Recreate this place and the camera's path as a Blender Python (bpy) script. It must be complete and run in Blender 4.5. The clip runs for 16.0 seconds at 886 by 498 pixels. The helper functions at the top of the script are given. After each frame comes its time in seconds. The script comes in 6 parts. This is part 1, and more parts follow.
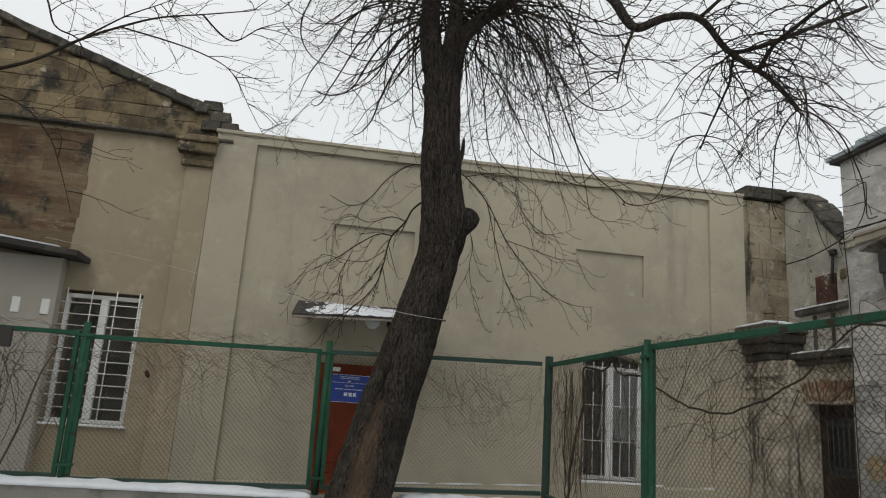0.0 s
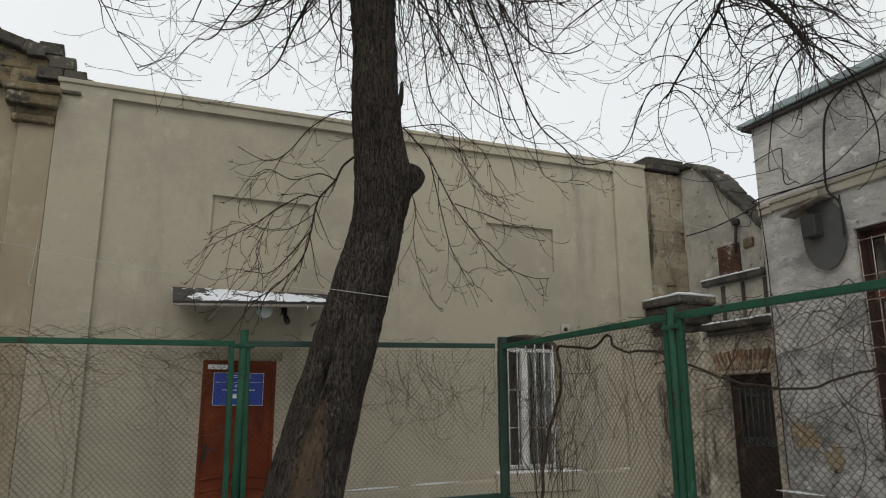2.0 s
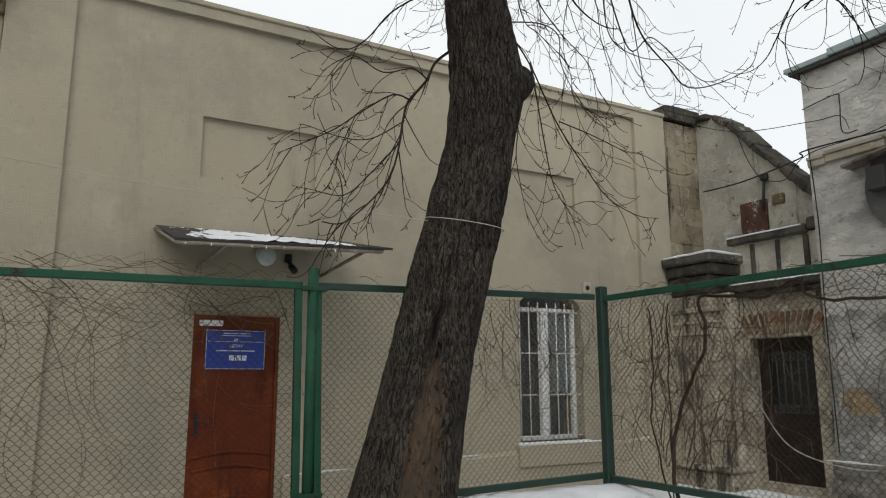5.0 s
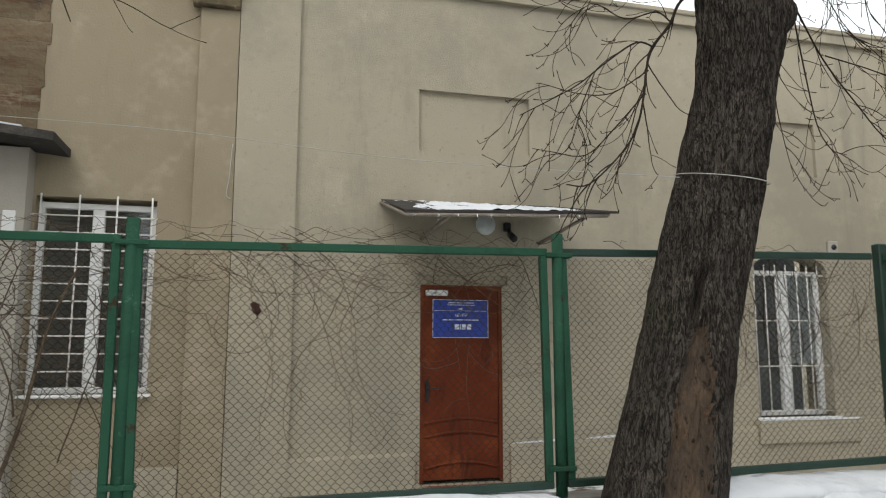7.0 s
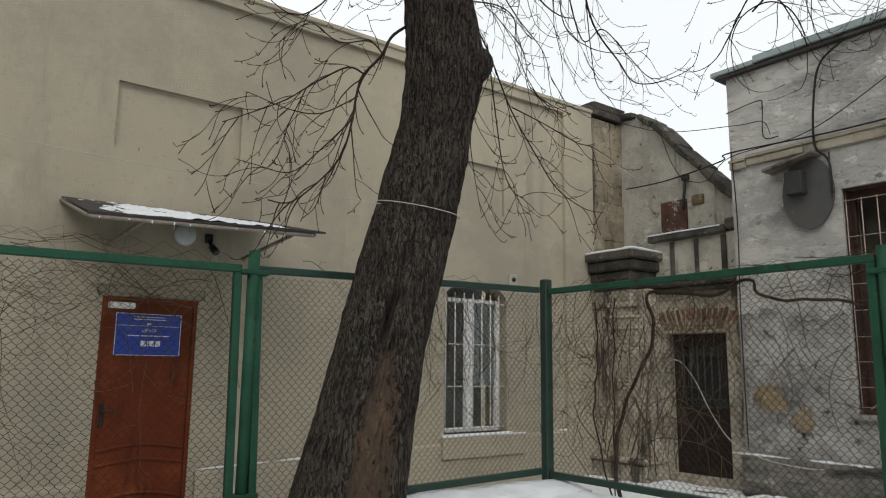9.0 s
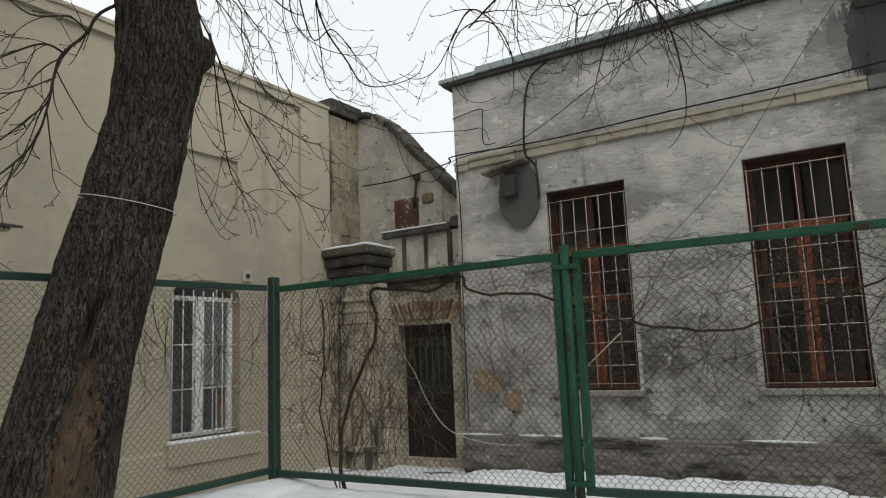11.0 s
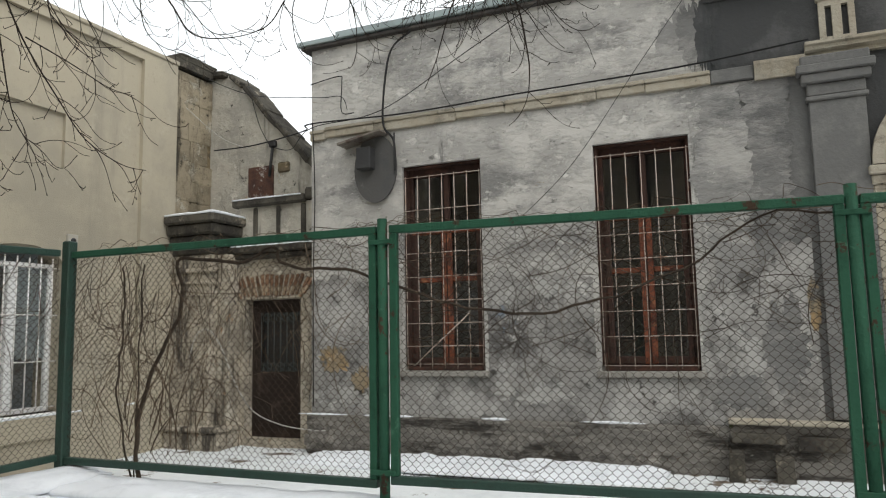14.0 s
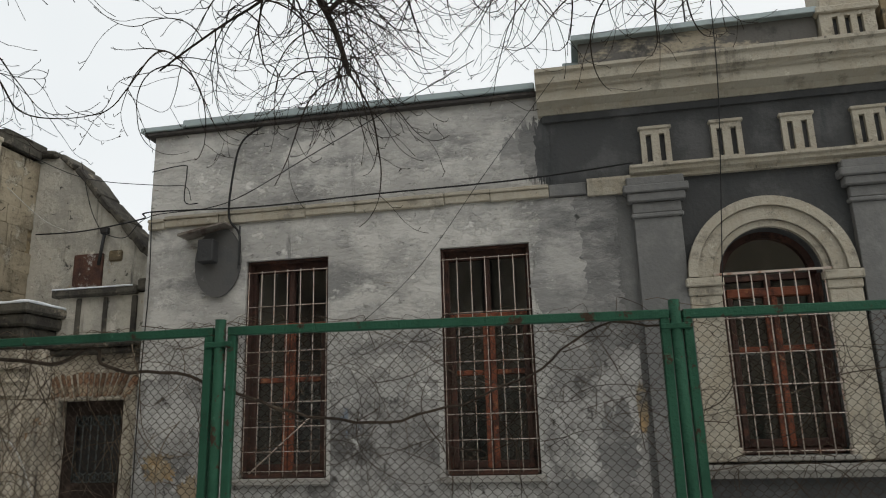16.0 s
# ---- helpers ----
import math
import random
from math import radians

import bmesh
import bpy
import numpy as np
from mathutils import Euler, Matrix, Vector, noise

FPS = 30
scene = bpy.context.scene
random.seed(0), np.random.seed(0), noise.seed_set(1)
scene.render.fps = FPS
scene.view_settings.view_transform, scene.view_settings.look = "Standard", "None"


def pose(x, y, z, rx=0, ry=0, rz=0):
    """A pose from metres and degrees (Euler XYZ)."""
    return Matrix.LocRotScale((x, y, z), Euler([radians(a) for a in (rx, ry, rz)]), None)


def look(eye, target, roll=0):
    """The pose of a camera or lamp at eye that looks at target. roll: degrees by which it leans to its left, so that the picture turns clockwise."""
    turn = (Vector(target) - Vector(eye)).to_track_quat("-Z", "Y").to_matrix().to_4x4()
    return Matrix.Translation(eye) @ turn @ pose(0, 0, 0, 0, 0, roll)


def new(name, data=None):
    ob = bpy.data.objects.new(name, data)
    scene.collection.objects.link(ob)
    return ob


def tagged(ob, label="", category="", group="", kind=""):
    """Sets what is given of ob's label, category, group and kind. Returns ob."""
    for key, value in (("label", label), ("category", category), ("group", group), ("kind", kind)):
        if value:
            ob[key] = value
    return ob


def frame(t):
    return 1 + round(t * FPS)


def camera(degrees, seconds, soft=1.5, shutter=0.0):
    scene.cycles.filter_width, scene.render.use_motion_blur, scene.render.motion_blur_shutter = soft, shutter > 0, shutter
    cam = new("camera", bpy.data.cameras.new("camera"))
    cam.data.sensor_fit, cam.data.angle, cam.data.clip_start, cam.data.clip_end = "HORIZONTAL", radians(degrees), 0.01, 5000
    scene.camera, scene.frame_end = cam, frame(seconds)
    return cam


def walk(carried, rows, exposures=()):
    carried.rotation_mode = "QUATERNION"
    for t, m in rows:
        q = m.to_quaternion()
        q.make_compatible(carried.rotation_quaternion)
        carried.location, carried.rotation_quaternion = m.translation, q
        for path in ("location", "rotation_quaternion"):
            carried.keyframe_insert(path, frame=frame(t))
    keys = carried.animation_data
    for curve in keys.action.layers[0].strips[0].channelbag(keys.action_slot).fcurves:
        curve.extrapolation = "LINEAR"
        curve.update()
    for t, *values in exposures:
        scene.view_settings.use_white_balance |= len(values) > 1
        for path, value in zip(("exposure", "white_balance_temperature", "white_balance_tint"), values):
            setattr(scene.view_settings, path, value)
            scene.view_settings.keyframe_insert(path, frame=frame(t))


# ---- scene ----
cam = camera(63.3, 16.0, 1.1)
PATH = [
    (0, (-0.062, 2.237, 1.477), (0.248, 4.159, 1.932), 3.9),
    (0.5, (-0.154, 2.691, 1.46), (0.401, 4.556, 1.92), 3.0),
    (1, (-0.324, 3.053, 1.48), (0.332, 4.884, 1.95), 2.0),
    (1.5, (-0.528, 3.409, 1.513), (0.192, 5.218, 1.971), 0.7),
    (2, (-0.71, 3.736, 1.503), (0.035, 5.539, 1.947), -0.2),
    (2.5, (-0.935, 4.03, 1.525), (-0.125, 5.818, 1.931), -0.6),
    (3, (-1.112, 4.368, 1.512), (-0.251, 6.131, 1.901), -1.3),
    (3.2, (-1.18, 4.47, 1.515), (-0.3, 6.225, 1.912), -1.3),
    (5.3, (-1.523, 5.684, 1.475), (-0.546, 7.394, 1.826), -0.1),
    (5.5, (-1.567, 5.74, 1.485), (-0.654, 7.486, 1.827), -0.2),
    (6, (-1.696, 5.846, 1.49), (-0.978, 7.684, 1.811), -0.1),
    (6.5, (-1.715, 5.876, 1.49), (-1.153, 7.772, 1.788), 0.3),
    (7, (-1.702, 5.881, 1.491), (-1.206, 7.8, 1.764), 0.1),
    (7.5, (-1.686, 5.889, 1.492), (-1.165, 7.801, 1.766), -0.3),
    (8, (-1.667, 5.894, 1.492), (-1.073, 7.783, 1.774), -0.5),
    (8.5, (-1.641, 5.903, 1.495), (-0.801, 7.69, 1.815), 0.3),
    (9, (-1.585, 5.921, 1.51), (-0.391, 7.492, 1.838), 0.7),
    (9.2, (-1.565, 5.93, 1.508), (-0.251, 7.404, 1.827), 0.8),
    (11.3, (-1.502, 5.743, 1.546), (0.216, 6.714, 1.871), -2.4),
    (11.5, (-1.46, 5.702, 1.553), (0.298, 6.59, 1.899), -2.3),
    (12, (-1.298, 5.678, 1.558), (0.558, 6.324, 1.932), -2.6),
    (12.5, (-1.145, 5.702, 1.557), (0.745, 6.196, 1.987), -1.1),
    (13, (-1.093, 5.64, 1.554), (0.78, 6.208, 1.966), -0.8),
    (13.5, (-1.096, 5.604, 1.544), (0.75, 6.312, 1.848), -1.2),
    (14, (-1.066, 5.609, 1.541), (0.763, 6.387, 1.768), -1.2),
    (14.5, (-1.044, 5.613, 1.557), (0.786, 6.365, 1.853), -0.7),
    (15, (-1.047, 5.605, 1.586), (0.795, 6.27, 1.994), -0.9),
    (15.5, (-1.047, 5.61, 1.591), (0.829, 6.127, 2.054), -1.2),
    (16, (-1.021, 5.626, 1.594), (0.888, 5.982, 2.073), -1.6),
]
EXPOSURES = [(t, stops, 6530, 9) for t, stops in ((0, -0.50), (1.5, -0.47), (3, -0.44), (5.5, -0.24), (6, -0.09), (7, 0.03), (8, 0.01), (9, -0.27), (11.5, -0.33), (12.5, -0.36), (13.3, -0.25), (14, 0.13), (14.5, 0.12), (15, -0.36), (16, -0.39))]
walk(cam, [(t, look(eye, target, roll)) for t, eye, target, roll in PATH], EXPOSURES)

# ---- sky and light: an even overcast winter day ----
world = bpy.data.worlds.new("overcast")
scene.world = world
world.use_nodes = True
wn, wl = world.node_tree.nodes, world.node_tree.links
wn.clear()
w_out = wn.new("ShaderNodeOutputWorld")
w_bg = wn.new("ShaderNodeBackground")
w_sky = wn.new("ShaderNodeTexSky")
w_sky.sky_type, w_sky.sun_disc = "NISHITA", False
w_sky.sun_elevation, w_sky.sun_rotation = radians(45), radians(217)
w_gain = wn.new("ShaderNodeVectorMath")
w_gain.operation, w_gain.inputs["Scale"].default_value = "SCALE", 0.10
w_mix = wn.new("ShaderNodeMix")
w_mix.data_type = "RGBA"
w_mix.inputs[0].default_value = 0.93
w_noise = wn.new("ShaderNodeTexNoise")
w_noise.inputs["Scale"].default_value, w_noise.inputs["Detail"].default_value = 2.2, 4
w_ramp = wn.new("ShaderNodeValToRGB")
w_ramp.color_ramp.elements[0].position, w_ramp.color_ramp.elements[0].color = 0.3, (0.825, 0.855, 0.87, 1)
w_ramp.color_ramp.elements[1].position, w_ramp.color_ramp.elements[1].color = 0.75, (0.915, 0.93, 0.935, 1)
wl.new(w_sky.outputs[0], w_gain.inputs[0])
wl.new(w_noise.outputs[0], w_ramp.inputs[0])
wl.new(w_gain.outputs[0], w_mix.inputs[6])
wl.new(w_ramp.outputs[0], w_mix.inputs[7])
wl.new(w_mix.outputs[2], w_bg.inputs[0])
w_bg.inputs[1].default_value = 1.42
wl.new(w_bg.outputs[0], w_out.inputs[0])

sun_data = bpy.data.lights.new("sun", "SUN")
sun_data.energy, sun_data.angle, sun_data.color = 1.2, radians(40), (1.0, 0.97, 0.92)
sun = new("sun", sun_data)
sun.matrix_world = look((0, 0, 30), (18, 24, 0))


# ---- materials ----
TONE = 1.16  # all paint and plaster is lifted together against the bright sky


def paint(c):
    g = min(TONE, 0.86 / max(c)) if max(c) > 0 else 1.0
    return tuple(v * g for v in c)


def material(name, base, rough=0.85, metal=0.0, spots=(), bump=0.0, bump_scale=30.0, random_amount=0.0, coords="Object", stretch=(1, 1, 1), relief=0.0):
    """spots: (colour, noise scale, low, high, detail[, stretch]) laid over the base one after another."""
    m = bpy.data.materials.new(name)
    m.use_nodes = True
    n, l = m.node_tree.nodes, m.node_tree.links
    bsdf = n["Principled BSDF"]
    bsdf.inputs["Roughness"].default_value, bsdf.inputs["Metallic"].default_value = rough, metal
    bsdf.inputs["Specular IOR Level"].default_value = 0.5 if rough < 0.6 else 0.1
    tex = n.new("ShaderNodeNewGeometry").outputs["Position"] if coords == "World" else n.new("ShaderNodeTexCoord").outputs["Object"]
    rgb = n.new("ShaderNodeRGB")
    rgb.outputs[0].default_value = (*paint(base), 1)
    colour, peel = rgb.outputs[0], None
    for k, (tint, scale, low, high, detail, *more) in enumerate(spots):
        mp = n.new("ShaderNodeMapping")
        mp.inputs["Scale"].default_value = more[0] if more else stretch
        mp.inputs["Location"].default_value = (k * 3.7, k * 1.9, k * 5.3)
        l.new(tex, mp.inputs[0])
        nz = n.new("ShaderNodeTexNoise")
        nz.inputs["Scale"].default_value, nz.inputs["Detail"].default_value = scale, detail
        nz.inputs["Roughness"].default_value = 0.72
        l.new(mp.outputs[0], nz.inputs["Vector"])
        rp = n.new("ShaderNodeMapRange")
        rp.interpolation_type = "SMOOTHSTEP"
        rp.inputs[1].default_value, rp.inputs[2].default_value = low, high
        l.new(nz.outputs[0], rp.inputs[0])
        mx = n.new("ShaderNodeMix")
        mx.data_type = "RGBA"
        l.new(rp.outputs[0], mx.inputs[0])
        l.new(colour, mx.inputs[6])
        mx.inputs[7].default_value = (*paint(tint), 1)
        colour = mx.outputs[2]
        if relief:  # each coat that shows through lies a little deeper or prouder than the last
            ad = n.new("ShaderNodeMath")
            ad.operation = "MULTIPLY_ADD"
            ad.inputs[1].default_value = relief if k % 2 else -relief
            l.new(rp.outputs[0], ad.inputs[0])
            if peel is not None:
                l.new(peel, ad.inputs[2])
            else:
                ad.inputs[2].default_value = 0.0
            peel = ad.outputs[0]
    if random_amount:
        info = n.new("ShaderNodeObjectInfo")
        rp = n.new("ShaderNodeMapRange")
        rp.inputs[3].default_value, rp.inputs[4].default_value = 1 - random_amount, 1 + random_amount
        l.new(info.outputs["Random"], rp.inputs[0])
        hs = n.new("ShaderNodeHueSaturation")
        l.new(rp.outputs[0], hs.inputs["Value"])
        l.new(colour, hs.inputs["Color"])
        colour = hs.outputs[0]
    l.new(colour, bsdf.inputs["Base Color"])
    if bump:
        mp = n.new("ShaderNodeMapping")
        mp.inputs["Scale"].default_value = stretch
        l.new(tex, mp.inputs[0])
        nz = n.new("ShaderNodeTexNoise")
        nz.inputs["Scale"].default_value, nz.inputs["Detail"].default_value = bump_scale, 6
        l.new(mp.outputs[0], nz.inputs["Vector"])
        bp = n.new("ShaderNodeBump")
        bp.inputs["Strength"].default_value, bp.inputs["Distance"].default_value = bump, 0.02
        height = nz.outputs[0]
        if peel is not None:
            ad = n.new("ShaderNodeMath")
            l.new(height, ad.inputs[0])
            l.new(peel, ad.inputs[1])
            height = ad.outputs[0]
        l.new(height, bp.inputs["Height"])
        l.new(bp.outputs[0], bsdf.inputs["Normal"])
    return m


V = (1, 1, 0.14)  # streaks that run down a wall
M_STUCCO = material("cream_stucco", (0.365, 0.326, 0.250), 0.92, 0, [((0.305, 0.276, 0.218), 0.45, 0.44, 0.62, 7), ((0.262, 0.240, 0.194), 1.1, 0.54, 0.72, 8, V), ((0.40, 0.360, 0.285), 2.4, 0.55, 0.74, 6), ((0.30, 0.268, 0.205), 18.0, 0.56, 0.74, 5)], 0.35, 70, coords="World")
M_YELLOW = material("old_yellow_stucco", (0.29, 0.245, 0.172), 0.92, 0, [((0.268, 0.224, 0.158), 0.7, 0.42, 0.66, 4), ((0.358, 0.301, 0.221), 2.2, 0.5, 0.75, 3), ((0.246, 0.206, 0.152), 1.6, 0.55, 0.8, 5, V)], 0.3, 50, coords="World")
M_ANNEX = material("whitewashed_plaster", (0.37, 0.345, 0.30), 0.9, 0, [((0.33, 0.305, 0.265), 1.2, 0.45, 0.75, 4)], 0.2, 50, coords="World")
M_PLASTER = material("weathered_grey_plaster", (0.31, 0.30, 0.28), 0.93, 0, [
    ((0.43, 0.415, 0.385), 1.1, 0.43, 0.60, 8, (1, 1, 1.6)), ((0.19, 0.186, 0.178), 0.8, 0.50, 0.66, 8), ((0.52, 0.505, 0.47), 3.0, 0.56, 0.66, 8, (1, 1, 1.8)), ((0.13, 0.127, 0.122), 1.5, 0.57, 0.67, 8, V),
    ((0.26, 0.215, 0.155), 1.9, 0.665, 0.70, 7), ((0.17, 0.166, 0.158), 3.4, 0.62, 0.68, 8, (1, 1, 2.4)), ((0.46, 0.445, 0.415), 9.0, 0.58, 0.68, 6, (1, 1, 1.7))], 1.0, 6, stretch=(1, 1, 2.2), coords="World", relief=0.4)
M_DAMP = material("damp_stained_plaster", (0.225, 0.218, 0.206), 0.95, 0, [
    ((0.36, 0.35, 0.33), 1.5, 0.44, 0.63, 8), ((0.095, 0.092, 0.088), 1.1, 0.48, 0.64, 8), ((0.30, 0.215, 0.115), 1.1, 0.655, 0.70, 7), ((0.50, 0.485, 0.455), 2.6, 0.60, 0.68, 8),
    ((0.145, 0.17, 0.20), 1.4, 0.64, 0.69, 6), ((0.07, 0.067, 0.063), 5.0, 0.60, 0.65, 8), ((0.27, 0.262, 0.245), 13.0, 0.58, 0.64, 6)], 0.9, 10, coords="World", relief=0.5)
M_PLINTH = material("blackened_damp_plinth", (0.150, 0.141, 0.127), 0.95, 0, [((0.040, 0.037, 0.033), 2.4, 0.48, 0.62, 8, (1, 0.35, 2.0)), ((0.24, 0.225, 0.20), 3.6, 0.54, 0.64, 8), ((0.06, 0.065, 0.035), 4.0, 0.64, 0.70, 6), ((0.20, 0.19, 0.17), 9.0, 0.63, 0.68, 6)], 1.0, 12, coords="World", relief=0.6)
M_DARK = material("dark_grey_stucco", (0.054, 0.055, 0.055), 0.92, 0, [((0.084, 0.084, 0.083), 1.4, 0.48, 0.66, 7), ((0.040, 0.044, 0.045), 2.0, 0.55, 0.75, 5, V), ((0.177, 0.173, 0.158), 4.0, 0.68, 0.8, 5)], 0.5, 25, coords="World")
M_PILASTER = material("grey_painted_plaster", (0.122, 0.121, 0.117), 0.92, 0, [((0.166, 0.163, 0.155), 1.6, 0.45, 0.7, 5), ((0.101, 0.098, 0.094), 2.4, 0.58, 0.76, 5, V)], 0.5, 25, coords="World")
M_TRIM = material("cream_stone_trim", (0.32, 0.292, 0.236), 0.9, 0, [((0.30, 0.265, 0.205), 2.0, 0.45, 0.62, 7), ((0.20, 0.182, 0.148), 3.0, 0.53, 0.66, 8), ((0.43, 0.395, 0.325), 6.0, 0.60, 0.70, 6), ((0.15, 0.138, 0.115), 1.6, 0.56, 0.70, 8, V), ((0.12, 0.11, 0.094), 7.0, 0.62, 0.70, 7, (0.4, 1, 1))], 0.8, 26, coords="World", relief=0.3)
M_STONE = material("limestone_block", (0.185, 0.145, 0.088), 0.95, 0, [((0.105, 0.084, 0.055), 1.2, 0.44, 0.62, 8), ((0.048, 0.044, 0.037), 2.0, 0.50, 0.63, 8), ((0.30, 0.27, 0.21), 2.8, 0.60, 0.66, 8), ((0.31, 0.25, 0.165), 8.0, 0.58, 0.72, 5)], 1.0, 16, 0.3, coords="World")
M_STONE_BROWN = material("sooty_brown_stone", (0.155, 0.118, 0.076), 0.95, 0, [((0.105, 0.066, 0.042), 1.4, 0.46, 0.62, 7, (0.5, 1, 2.2)), ((0.045, 0.042, 0.036), 1.3, 0.50, 0.62, 8), ((0.20, 0.165, 0.115), 3.0, 0.58, 0.68, 7, (0.5, 1, 2.0))], 1.0, 16, 0.16, coords="World")
M_QUOIN = material("plaster_smeared_limestone", (0.26, 0.222, 0.160), 0.95, 0, [((0.16, 0.136, 0.098), 1.6, 0.44, 0.60, 8), ((0.34, 0.31, 0.25), 2.8, 0.55, 0.63, 8), ((0.055, 0.05, 0.042), 2.0, 0.54, 0.64, 8, V), ((0.07, 0.063, 0.052), 8.0, 0.60, 0.66, 7)], 1.0, 14, 0.15, coords="World", relief=0.5)
M_STONE_DARK = material("blackened_stone", (0.075, 0.069, 0.057), 0.95, 0, [((0.038, 0.035, 0.031), 2.6, 0.44, 0.60, 7), ((0.19, 0.168, 0.13), 3.6, 0.56, 0.68, 7), ((0.075, 0.08, 0.04), 5.0, 0.66, 0.76, 5)], 1.0, 16, 0.2, coords="World")
M_RUIN = material("ruined_wall_plaster", (0.40, 0.375, 0.32), 0.95, 0, [((0.28, 0.265, 0.23), 1.3, 0.45, 0.62, 8), ((0.13, 0.122, 0.107), 1.7, 0.55, 0.66, 8, V), ((0.50, 0.47, 0.41), 3.5, 0.56, 0.66, 8), ((0.30, 0.235, 0.15), 2.2, 0.64, 0.69, 8), ((0.10, 0.094, 0.083), 6.0, 0.62, 0.67, 8)], 0.8, 14, coords="World", relief=0.5)
M_GATEWALL = material("crumbling_plaster", (0.40, 0.355, 0.285), 0.95, 0, [((0.25, 0.222, 0.18), 1.6, 0.46, 0.58, 8), ((0.50, 0.46, 0.385), 2.6, 0.55, 0.61, 8), ((0.085, 0.077, 0.067), 2.2, 0.54, 0.63, 8, V), ((0.30, 0.19, 0.11), 3.0, 0.62, 0.67, 7), ((0.06, 0.055, 0.048), 7.0, 0.61, 0.66, 7)], 1.0, 12, coords="World", relief=0.6)
M_OCHRE = material("bared_ochre_plaster", (0.23, 0.185, 0.125), 0.95, 0, [((0.30, 0.21, 0.115), 3.0, 0.50, 0.58, 8), ((0.40, 0.34, 0.25), 5.0, 0.57, 0.64, 8), ((0.15, 0.145, 0.135), 4.0, 0.50, 0.58, 8)], 0.9, 14, coords="World", relief=0.5)
M_LIMEWASH = material("white_salt_bloom", (0.33, 0.322, 0.303), 0.95, 0, [((0.25, 0.243, 0.228), 3.0, 0.46, 0.56, 8), ((0.15, 0.147, 0.14), 4.0, 0.54, 0.62, 8)], 0.9, 14, coords="World", relief=0.5)
M_BRICK = material("old_brown_brick", (0.175, 0.098, 0.06), 0.95, 0, [((0.26, 0.205, 0.145), 7, 0.48, 0.62, 6), ((0.07, 0.05, 0.038), 9, 0.54, 0.66, 6)], 0.8, 60, 0.4)
M_SNOW = material("old_snow", (0.66, 0.68, 0.71), 0.7, 0, [((0.56, 0.58, 0.61), 3.0, 0.45, 0.7, 5), ((0.40, 0.37, 0.32), 5.0, 0.72, 0.82, 6)], 0.4, 18, coords="World")
M_GROUND = material("snowy_trodden_earth", (0.64, 0.66, 0.67), 0.85, 0, [((0.56, 0.58, 0.60), 1.2, 0.45, 0.7, 5), ((0.13, 0.105, 0.08), 1.3, 0.57, 0.62, 7), ((0.20, 0.17, 0.13), 4.0, 0.68, 0.73, 6)], 0.8, 9, coords="World")
M_GREEN = material("green_enamel_paint", (0.022, 0.072, 0.044), 0.62, 0, [((0.016, 0.050, 0.031), 2.0, 0.45, 0.66, 6), ((0.042, 0.110, 0.070), 12.0, 0.60, 0.70, 5), ((0.040, 0.026, 0.017), 7.0, 0.585, 0.63, 8)], 0.35, 60, coords="World")
# darker weathered green; on one top rail it stands in for shadow
M_GREEN_DARK = material("dark_green_weathered_and_shaded_paint", (0.011, 0.036, 0.025), 0.55, 0, [((0.008, 0.025, 0.017), 5.0, 0.45, 0.7, 5), ((0.021, 0.015, 0.011), 11.0, 0.62, 0.72, 6)], 0.3, 60, coords="World")
M_WIRE = material("rusty_wire", (0.038, 0.031, 0.025), 0.8, 0.1, [((0.058, 0.041, 0.029), 6.0, 0.45, 0.7, 4)], coords="World")
M_BARK = material("furrowed_bark", (0.084, 0.072, 0.061), 0.95, 0, [((0.058, 0.049, 0.042), 2.5, 0.42, 0.62, 6), ((0.135, 0.118, 0.100), 60.0, 0.58, 0.72, 7, (1, 1, 0.28)), ((0.026, 0.022, 0.018), 30.0, 0.52, 0.62, 7, (1, 1, 0.2)), ((0.060, 0.064, 0.036), 1.7, 0.64, 0.78, 6)], coords="World")


